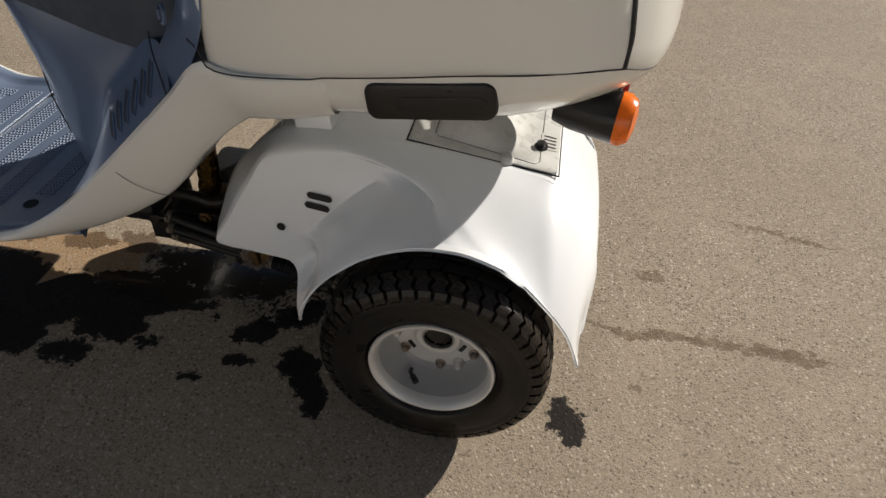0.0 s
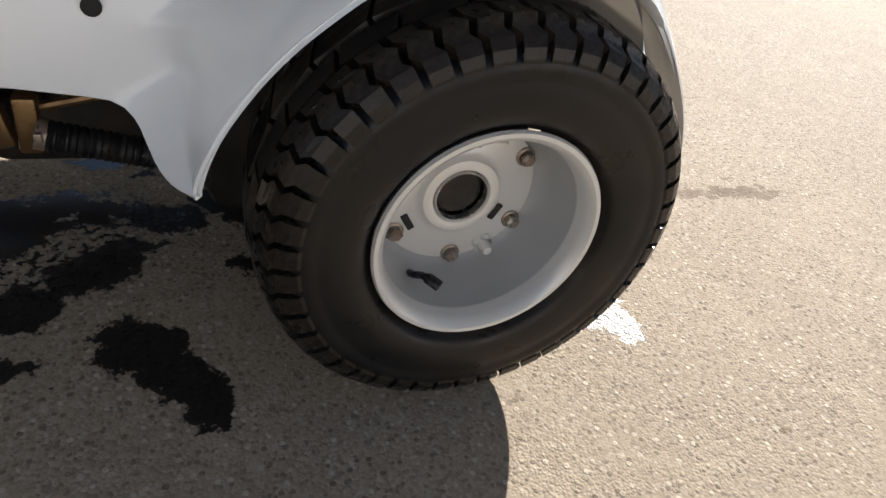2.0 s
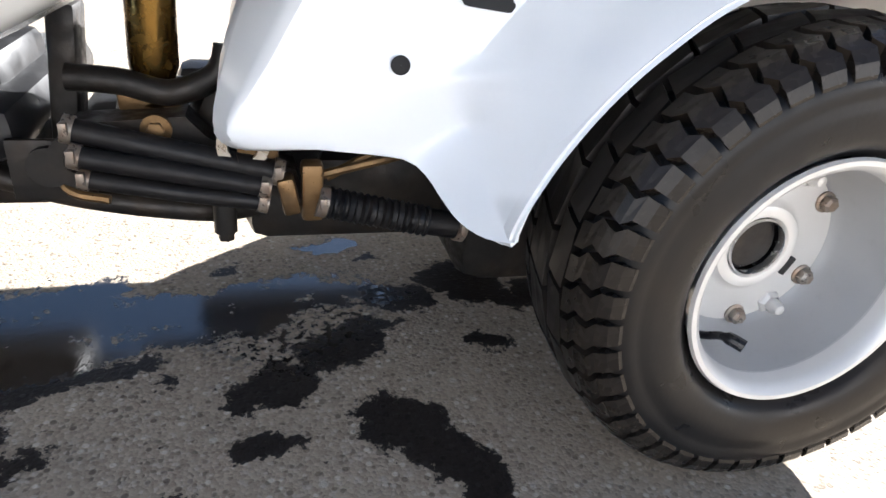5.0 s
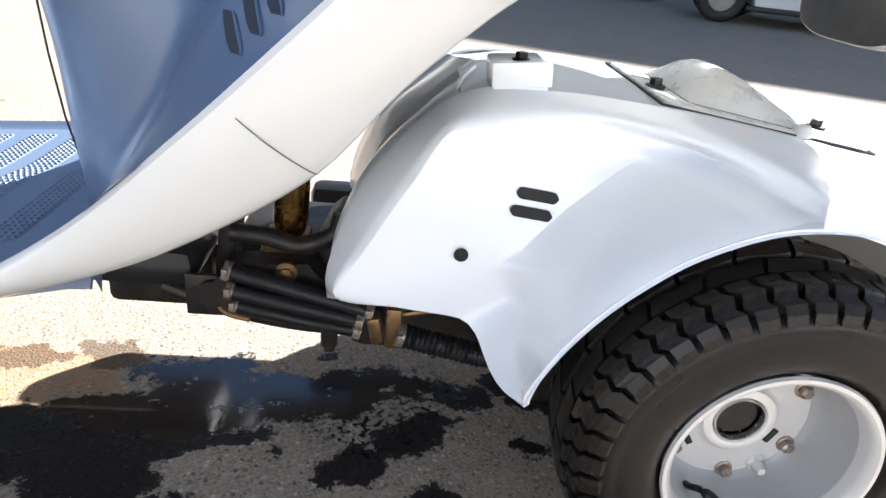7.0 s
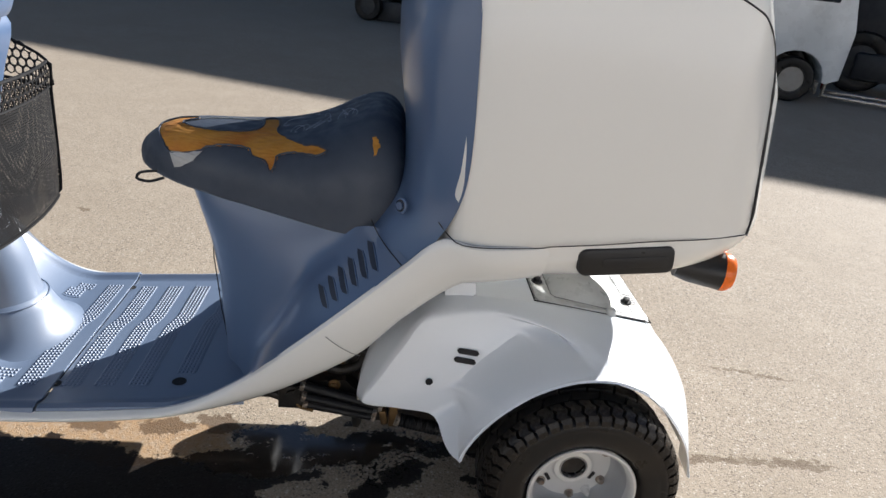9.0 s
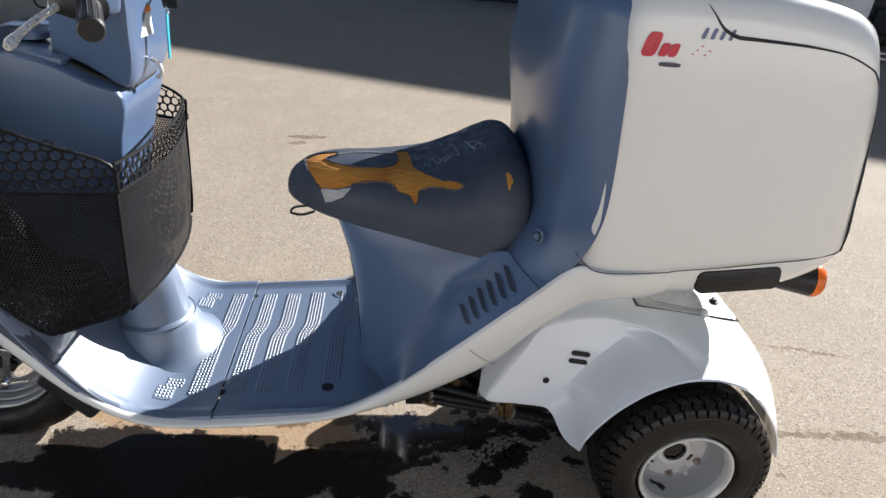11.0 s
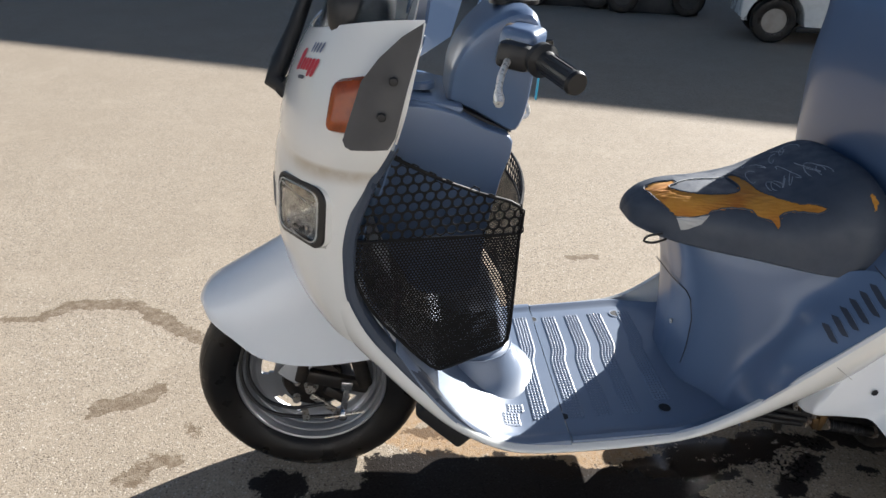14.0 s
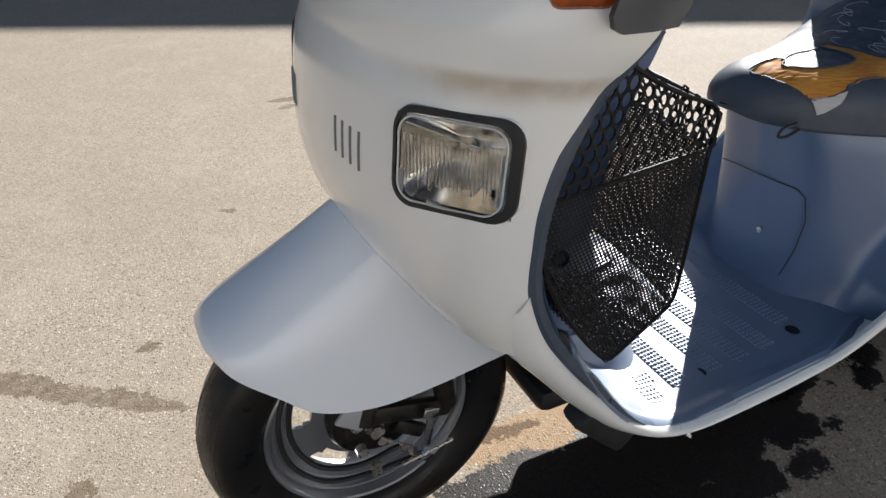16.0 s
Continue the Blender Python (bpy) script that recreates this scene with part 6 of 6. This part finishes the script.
# ---- lamps, badges and fittings on the nose ----
for m, out in zip(HEAD, (1, -1)):
    at = lambda p, m=m: m @ Vector((p[0], p[1], p[2] + 0.0065 * (1 - (p[0] / 0.0685) ** 2)))
    outer = [(x + 0.04 * out * y, y) for x, y in rounded(0.137, 0.106, 0.025, 6)]
    inner = [(x - 0.0035 * out + 0.04 * out * y, y - 0.0005) for x, y in rounded(0.1190, 0.0930, 0.020, 6)]
    bm = bmesh.new()
    rings = [[bm.verts.new(at((x, y, z))) for x, y in o] for o, z in ((outer, 0.0022), (outer, 0.003), ([(x * 0.985, y * 0.985) for x, y in outer], 0.0055), ([(x * 1.01, y * 1.01) for x, y in inner], 0.006), (inner, 0.004), (inner, -0.012))]
    for a, b2 in zip(rings, rings[1:]):
        for k in range(len(a)):
            bm.faces.new((a[k], a[(k + 1) % len(a)], b2[(k + 1) % len(a)], b2[k]))
    collar = grid([[at((x * f, y * f, z)) for x, y in outer] for f, z in ((1.012, -0.022), (1.006, -0.004), (1.0, 0.0022))], close_v=True)
    lamp = part("headlamp", bm, BLACK, scooter, "rectangular headlamp with a ribbed clear lens")
    part("lamp_collar", collar, WHITE, lamp, "white lip round the lamp")
    rows = []
    for k in range(10):
        f = k / 9
        rows.append([at((x * (1 - 0.72 * f), y * (1 - 0.72 * f), -0.006 - 0.040 * (1 - (1 - 0.72 * f) ** 2) / 0.9216)) for x, y in inner])
    bm = grid(rows, close_v=True)
    bm.verts.ensure_lookup_table()
    cap(bm, bm.verts[-len(inner):])
    part("reflector", bm, REFLECTOR, lamp, "silvered reflector bowl")
    part("bulb", tube([at((0, 0, -0.042)), at((0, 0, -0.026)), at((0, 0, -0.020))], 0.006, 12, radii=[0.006, 0.006, 0.002]), CHROME, lamp)
    rows = []
    for i in range(61):
        u = -0.0035 * out - 0.0585 + 0.1170 * i / 60
        rows.append([at((u, v, 0.004 + 0.0045 * (1 - (u / 0.07) ** 2) * (1 - (v / 0.06) ** 2))) for v in np.linspace(-0.0455, 0.0445, 12)])
    glass = part("headlamp_glass", solid(grid(rows), 0.002), CLEAR, lamp, "clear lens")
    glass.visible_shadow = False
    rib = None
    for i in range(25):
        u = -0.0035 * out - 0.050 + 0.100 * i / 24
        low = 0.034 - 0.010 * abs(math.sin(i * 0.9)) - 0.004 * (i % 3)
        rib = tube([at((u, -low, 0.0020)), at((u, 0.024 - 0.006 * (i % 2), 0.0020))], 0.0019, 6, bm=rib)
    ribs = part("lens_ribs", rib, RIBBED, lamp)
    ribs.visible_shadow = False
    part("lens_border", tube([at((x * 0.95, y * 0.95, 0.0064)) for x, y in inner + [inner[0]]], 0.0011, 6), PAPER, lamp)
    part("lens_border", tube([at((-0.050, 0.036, 0.0070)), at((0.028, 0.024, 0.0080))], 0.0007, 5), PAPER, lamp)


def on_cowl(p, out=0.0005):
    """The place on the near half of the cowl at p's y and z, moved outwards."""
    lo, hi = 0.0, 1.0
    for _ in range(30):
        v = (lo + hi) / 2
        w = float(np.interp(v, np.linspace(0, 1, 101), COWL_K[:, 4]))
        f = math.asin(min(abs(p[1]) / w, 1) ** (1 / 0.95)) / (math.pi / 2)
        if cowl_point(v, f).z < p[2]:
            lo = v
        else:
            hi = v
    return cowl_point(v, f, out)


def twin(points, side):
    return [Vector((p[0], -side * p[1], p[2])) for p in points]


for side in (-1, 1):
    tl, tr, br, bl = Vector((-1.374, -0.284, 0.976)), Vector((-1.318, -0.320, 0.990)), Vector((-1.335, -0.326, 0.899)), Vector((-1.391, -0.293, 0.897))
    rows = []
    for i in range(15):
        row = []
        for j in range(15):
            u, v = i / 14, j / 14
            a, c = 2 * u - 1, 2 * v - 1
            p = tl.lerp(tr, 0.5 + a * math.sqrt(1 - 0.30 * c ** 6) / 2).lerp(bl.lerp(br, 0.5 + a * math.sqrt(1 - 0.30 * c ** 6) / 2), 0.5 + c * math.sqrt(1 - 0.30 * a ** 6) / 2)
            e = (1 - abs(2 * u - 1) ** 6) * (1 - abs(2 * v - 1) ** 6)
            row.append(p + Vector((-0.55, -0.82, 0.1)) * (0.016 * e ** 0.5 - 0.004))
        rows.append(twin(row, side))
    lampb = part("front_indicator", grid(rows), AMBER, scooter, "amber front indicator lens")
    part("indicator_rim", tube([Vector(p) for p in rows[0] + [r[-1] for r in rows[1:-1]] + rows[-1][::-1] + [r[0] for r in rows[-2::-1]]], 0.0022, 8), BLACK, lampb)
    # dark plate over the cowl's side
    outline3 = [(-1.246, -0.326, 1.060), (-1.275, -0.331, 1.043), (-1.306, -0.336, 1.016), (-1.331, -0.338, 0.985), (-1.345, -0.339, 0.945), (-1.360, -0.340, 0.902), (-1.357, -0.340, 0.892), (-1.348, -0.341, 0.887), (-1.320, -0.343, 0.887), (-1.296, -0.345, 0.889), (-1.286, -0.345, 0.905), (-1.268, -0.340, 0.975), (-1.250, -0.333, 1.035)]
    bm = bmesh.new()
    nrm = Vector((-0.12, -0.985, 0.1)).normalized()
    lo = [bm.verts.new(p) for p in twin(outline3, side)]
    hi = [bm.verts.new(p) for p in twin([Vector(p) + nrm * 0.007 for p in outline3], side)]
    bm.faces.new(lo)
    bm.faces.new(hi)
    for k in range(len(lo)):
        bm.faces.new((lo[k], lo[(k + 1) % len(lo)], hi[(k + 1) % len(lo)], hi[k]))
    bmesh.ops.recalc_face_normals(bm, faces=bm.faces)
    guard = part("side_plate", bm, GREY_RUBBER, scooter, "dark grey rubber plate with two studs", auto=25)
    for c in ((-1.288, -0.342, 0.986), (-1.305, -0.346, 0.937)):
        p = twin([c], side)[0]
        part("stud", revolve([(0.0062, 0.006 * side), (0.0062, 0.0078 * side), (0.0050, 0.0088 * side), (0.0001, 0.0090 * side)], p, 20), BLACK, guard)
    # white inner wing behind the plate
    a = smoothed([(-1.287, -0.332, 0.892), (-1.274, -0.334, 0.935), (-1.262, -0.328, 0.985), (-1.246, -0.315, 1.058)], 12)
    b3 = smoothed([(-1.274, -0.090, 0.925), (-1.264, -0.090, 0.958), (-1.254, -0.090, 0.995), (-1.242, -0.090, 1.045)], 12)
    rows = [twin([Vector(p).lerp(Vector(q), t) + Vector((-0.004 * math.sin(math.pi * t), 0, 0)) for t in np.linspace(0, 1, 8)], side) for p, q in zip(a, b3)]
    wing = part("inner_wing", solid(grid(rows), 0.003), WHITE, scooter, "white inner wing of the cowl")
    c = Vector((-1.2540, -0.252, 1.000))
    mm = facing(twin([c], side)[0], twin([Vector((0.94, -0.10, -0.28))], side)[0], up=(0.1, 0, 1))
    part("oval_vent", merge(slab([(0.017 * math.cos(t), 0.034 * math.sin(t)) for t in np.linspace(0, 2 * math.pi, 28)[:-1]], mm, 0.004, 0.001)), CHROME, wing, "oval metal insert")
    # windscreen pillar
    pil = [(-1.245, -0.305, 1.058), (-1.266, -0.245, 0.992), (-1.206, -0.215, 1.025), (-1.165, -0.205, 1.160), (-1.110, -0.20, 1.400), (-1.195, -0.30, 1.400)]
    bm = bmesh.new()
    lo = [bm.verts.new(p) for p in twin(pil, side)]
    hi = [bm.verts.new(p) for p in twin([Vector(p) + Vector((0.004, -0.006, 0)) for p in pil], side)]
    bm.faces.new(lo)
    bm.faces.new(hi)
    for k in range(len(lo)):
        bm.faces.new((lo[k], lo[(k + 1) % len(lo)], hi[(k + 1) % len(lo)], hi[k]))
    part("screen_pillar", bm, BLUE, scooter, "blue-grey windscreen pillar")
for side in (-1, 1):
    for k in range(4):
        y = 0.083 + 0.0165 * k
        pts = twin([on_cowl((-1.51, -y, z), -0.0002) for z in np.linspace(0.717 - 0.002 * k, 0.758 - 0.001 * k, 6)], side)
        part("nose_slot", tube(pts, 0.0021, 8), SLOT_GREY, nose)
part("wiper_arm", merge(tube([(-1.472, -0.060, 0.895), (-1.503, -0.042, 0.915), (-1.492, -0.030, 0.945), (-1.462, -0.02, 1.005), (-1.432, -0.01, 1.075), (-1.366, 0, 1.240)], 0.012, 12, radii=[0.012, 0.019, 0.018, 0.014, 0.012, 0.008]), block((-1.476, -0.05, 0.908), (0.05, 0.03, 0.03), 0.008, (0, -40, 0))), BLACK, scooter, "black wiper arm")
top = cowl_rows[-1]
rows = []
for k in range(12):
    t = k / 11
    rows.append([(x + 0.135 * t + 0.012, y * (0.985 - 0.06 * t), z - 0.006 + 0.40 * t - 0.035 * t * (abs(j - 32) / 32) ** 2) for j, (x, y, z) in list(enumerate(top))[4:61]])
screen = part("windscreen", solid(grid(rows), 0.003), ACRYLIC, scooter, "clear curved windscreen")
screen.visible_shadow = False
part("screen_seal", tube([p for p in rows[0]], 0.007, 8), BLACK, scooter, "black windscreen seal")
part("dash_cover", block((-1.335, -0.05, 1.055), (0.10, 0.40, 0.09), 0.03, (0, 0, 0), 3), BLACK, scooter, "black dash cover behind the screen")


# ---- badges, as plain shapes ----
def badge(parent, spot, size, torn=False):
    """A red mark as plain slanted shapes, with a dark rule below and blue-grey ticks above. spot(u, v, h) gives a place."""
    def plate(u0, u1, v0, v1, material, slant=0.25, bore=0.0):
        n = 28
        rings = []
        for f in (1.0, 0.8 if not bore else (1 + bore) / 2, bore or 0.02):
            ring = []
            for k in range(n):
                t = 2 * math.pi * k / n
                c, q = math.cos(t), math.sin(t)
                c, q = math.copysign(abs(c) ** 0.55, c) * f, math.copysign(abs(q) ** 0.55, q) * f
                v = ((v0 + v1) / 2 + (v1 - v0) / 2 * q) * size
                ring.append(spot(((u0 + u1) / 2 + (u1 - u0) / 2 * c) * size + slant * v, v, 0.0008))
            rings.append(ring)
        part("badge_shape", grid(rings, close_v=True), material, parent)

    plate(-0.04, 0.20, 0.00, 0.40, RED_INK)
    for k in range(2 if torn else 5):
        u = 0.24 + 0.155 * k
        plate(u, u + 0.145, 0.02 if k < 3 else -0.08, 0.24, RED_INK)
    plate(0.30, 0.66, -0.14, -0.07, DARK_INK, 0)
    for k in range(4):
        u = 0.80 + 0.15 * k if torn else 0.42 + 0.13 * k
        plate(u, u + 0.07, 0.34, 0.52, TICK_INK)


A = Vector((-1.440, -0.165, 0.962))
badge(nose, lambda u, v, h: on_cowl((A.x + 0.5 * u, A.y - 0.86 * u, A.z + 0.13 * u + v), h + 0.0006), 0.085)
badge(box, lambda u, v, h: box_side(-0.262 + u, 0.990 + v, h), 0.088, True)
for k in range(5):
    u, v = 0.07 + 0.006 * k, 0.006 * (k % 3)
    part("badge_shape", grid([[box_side(-0.262 + u + a, 0.997 + v + b2, 0.0008) for a in (0, 0.003)] for b2 in (0, 0.002)]), RED_INK, box)

# ---- the yard beyond ----
def wheel(parent, x, y, r, w, along, cover):
    """A wheel standing on the ground with its axle across the direction along."""
    ax = Vector((-along.y, along.x, 0))
    c = Vector((x, y, r))
    prof = [(0.55 * r, 0.42), (0.72 * r, 0.5), (0.93 * r, 0.46), (r, 0.3), (r, -0.3), (0.93 * r, -0.46), (0.72 * r, -0.5), (0.55 * r, -0.42)]
    def turn(pr):
        return grid([[c + ax * (o * w) + (along * math.cos(t) + Vector((0, 0, 1)) * math.sin(t)) * rr for t in np.linspace(0, 2 * math.pi, 33)[:-1]] for rr, o in pr], close_v=True)
    tyre = part("wheel", turn(prof), RUBBER, parent)
    part("wheel_cover", turn([(0.6 * r, -0.46), (0.58 * r, -0.36), (0.35 * r, -0.40), (0.0005, -0.40)]), cover, tyre)
    part("wheel_cover", turn([(0.6 * r, 0.46), (0.58 * r, 0.36), (0.35 * r, 0.40), (0.0005, 0.40)]), cover, tyre)


def turned(bm, x, y, along):
    bmesh.ops.transform(bm, matrix=pose(x, y, 0, 0, 0, math.degrees(math.atan2(along.y, along.x))), verts=bm.verts)
    return bm


WHITE_CAR = worn("white_car_paint", (0.72, 0.73, 0.72), (0.5, 0.48, 0.44), 0.3, coat=0.5, amount=0.3, big=3)
RED_CAR = worn("red_machine_paint", (0.32, 0.03, 0.025), (0.15, 0.03, 0.02), 0.4, coat=0.3, amount=0.4, big=5)
ORANGE_CAR = worn("orange_machine_paint", (0.62, 0.11, 0.015), (0.3, 0.08, 0.02), 0.45, amount=0.4, big=5)
DARK_CAR = worn("dark_machine_paint", (0.02, 0.021, 0.024), (0.05, 0.045, 0.04), 0.5, amount=0.5, big=6)
HUBCAP = worn("dusty_hubcap", (0.33, 0.30, 0.26), (0.2, 0.17, 0.14), 0.6, amount=0.5, big=12)
WINDOW = shader("dark_window_glass", (0.02, 0.025, 0.03), 0.08)[0]

U = Vector((0.953, -0.304, 0)).normalized()
van = thing("white_van", "small white van parked in the building's shade", "van", (3.1, 5.58, 0))
van.location = (0, 0, 0)
mid = Vector((3.12, 5.68, 0))
side_out = [(-0.86, 0.24), (-0.80, 0.21), (-0.78, 0.21)] + [(-0.53 + 0.27 * math.cos(t), 0.22 + 0.27 * math.sin(t)) for t in np.linspace(math.pi, 0, 12)] + [(-0.24, 0.17), (0.24, 0.17)] + [(0.53 + 0.27 * math.cos(t), 0.22 + 0.27 * math.sin(t)) for t in np.linspace(math.pi, 0, 12)] + [(0.84, 0.21), (0.95, 0.26), (0.97, 0.7), (0.80, 1.45), (0.70, 1.52), (-0.82, 1.52), (-0.90, 1.4)]
bm = slab(side_out, pose(0, 0.42, 0, 90, 0, 0), 0.84 * 1.0, 0.02)
part("van_body", turned(bm, mid.x, mid.y + 0.2, U), WHITE_CAR, van, "white van body")
part("van_window", turned(merge(block((-0.35, -0.422, 1.15), (0.8, 0.012, 0.42), 0.004), block((0.5, -0.422, 1.15), (0.5, 0.012, 0.40), 0.004)), mid.x, mid.y + 0.2, U), WINDOW, van)
part("van_sill", turned(block((0, -0.40, 0.15), (0.62, 0.05, 0.05), 0.01), mid.x, mid.y + 0.2, U), BLACK, van)
side_v = Vector((-U.y, U.x, 0))
for e in (-0.53, 0.53):
    for o in (-0.33, 0.33):
        p = Vector((mid.x, mid.y + 0.2, 0)) + U * e + side_v * o
        wheel(van, p.x, p.y, 0.215, 0.14, U, HUBCAP)


def trailer(x, y, along, name, label, colour):
    t = thing(name, label, "machine")
    for cx, w, h, z in ((0, 1.0, 0.42, 0.52), (-0.18, 0.45, 0.5, 0.86)):
        part("housing", turned(block((cx, 0, z), (w, 0.7, h), 0.04), x, y, along), colour, t)
    part("skid", turned(block((0, -0.26, 0.14), (1.1, 0.09, 0.28), 0.02), x, y, along), colour, t)
    part("skid", turned(block((0, 0.26, 0.14), (1.1, 0.09, 0.28), 0.02), x, y, along), colour, t)
    sv = Vector((-along.y, along.x, 0))
    for e in (-0.4, 0.4):
        p = Vector((x, y, 0)) + along * e - sv * 0.38
        wheel(t, p.x, p.y, 0.2, 0.12, along, DARK_CAR)
    return t


trailer(1.05, 8.55, U, "dark_machine", "dark machine on skids standing in shade", DARK_CAR)
trailer(2.05, 7.95, U, "dark_machine", "dark machine on skids standing in shade", DARK_CAR)
trailer(-0.3, 9.3, U, "dark_machine", "dark machine on skids standing in shade", DARK_CAR)

truck = thing("red_forklift", "red forklift with grey forks lying on the ground", "forklift")
V = Vector((0.84, -0.54, 0)).normalized()
part("body", turned(merge(block((-0.75, 0.30, 0.72), (1.3, 0.8, 0.75), 0.06), block((-0.9, 0.30, 1.3), (0.8, 0.7, 0.5), 0.06)), 3.95, 5.75, V), RED_CAR, truck)
part("mast", turned(merge(block((0.05, 0.0, 0.85), (0.08, 0.07, 1.6), 0.01), block((0.05, 0.62, 0.85), (0.08, 0.07, 1.6), 0.01), block((0.08, 0.31, 0.45), (0.05, 0.66, 0.12), 0.01)), 3.95, 5.75, V), STEEL, truck)
part("mast_rail", turned(block((0.14, 0.05, 0.75), (0.05, 0.05, 1.3), 0.01), 3.95, 5.75, V), RED_CAR, truck)
for o in (0.02, 0.42):
    part("fork", turned(merge(block((0.55, o, 0.045), (0.85, 0.10, 0.035), 0.01), block((0.15, o, 0.25), (0.035, 0.10, 0.45), 0.01)), 3.95, 5.75, V), STEEL, truck, "grey steel fork")
for e, o in ((-0.32, -0.12), (-1.2, -0.12), (-0.32, 0.7), (-1.2, 0.7)):
    p = Vector((3.95, 5.75, 0)) + V * e + Vector((-V.y, V.x, 0)) * o
    wheel(truck, p.x, p.y, 0.27, 0.18, V, HUBCAP)

loader = thing("orange_loader", "orange loader with dark tyres standing in shade", "machine")
part("arm", turned(merge(block((0, 0, 0.75), (0.22, 0.2, 1.1), 0.03, (0, 8, 0)), block((0.35, 0.1, 1.1), (0.6, 0.3, 0.3), 0.03)), 5.25, 6.35, V), ORANGE_CAR, loader)
part("body", turned(merge(block((0.2, 0.4, 0.8), (1.6, 0.8, 0.9), 0.06), block((0.05, 0.0, 0.30), (0.9, 0.4, 0.3), 0.04)), 5.25, 6.35, V), DARK_CAR, loader)
for e in (-0.35, 1.05):
    p = Vector((5.25, 6.35, 0)) + V * e
    wheel(loader, p.x, p.y, 0.34, 0.22, V, DARK_CAR)
part("post", turned(block((1.0, -0.35, 0.45), (0.10, 0.08, 0.75), 0.01, (0, 14, 0)), 5.25, 6.35, V), HUBCAP, loader)

# unseen helpers: a hall to shade the far yard, a wall to bounce light
BOUNCE_GREY = worn("bounce_wall_grey", (0.58, 0.58, 0.59), (0.44, 0.44, 0.44), 0.9, amount=0.4, big=0.6, fine=20)
SHED = worn("grey_shed_cladding", (0.34, 0.35, 0.36), (0.24, 0.23, 0.22), 0.6, amount=0.5, big=0.8, fine=15)


def hall(corner, along, length, depth, height, material, name, label):
    d = Vector(along).normalized()
    n = Vector((-d.y, d.x, 0))
    h = thing(name, label, "building")
    part("wall", merge(turned(block((length / 2, 0.15, height / 2), (length, 0.3, height), 0.02), corner[0], corner[1], d), turned(block((length / 2, depth - 0.15, height / 2), (length, 0.3, height), 0.02), corner[0], corner[1], d), turned(block((0.15, depth / 2, height / 2), (0.3, depth - 0.62, height), 0.02), corner[0], corner[1], d), turned(block((length - 0.15, depth / 2, height / 2), (0.3, depth - 0.62, height), 0.02), corner[0], corner[1], d)), material, h)
    part("roof", turned(block((length / 2, depth / 2, height + 0.11), (length, depth, 0.2), 0.02), corner[0], corner[1], d), SHED, h)
    return h


# unseen hall, set back along the sun so its shadow edge falls right
D = Vector((0.9214, -0.3887, 0))
edge_at = Vector((-1.30, 3.74, 0)) + Vector((1.66, 1.5, 0)) * 5.2
hall(edge_at - D * 36, D, 80, 12, 5.0, SHED, "shade_hall", "unseen long grey hall added to shade the far yard")
# added behind the viewer as a reflector for the scooter's shaded side
bounce_wall = part("bounce_wall_south", block((0, -5.4, 1.25), (44, 0.24, 2.5), 0.02), BOUNCE_GREY, None, "unseen grey wall added to bounce sunlight onto the scooter")
tagged(bounce_wall, category="wall", kind="structure")
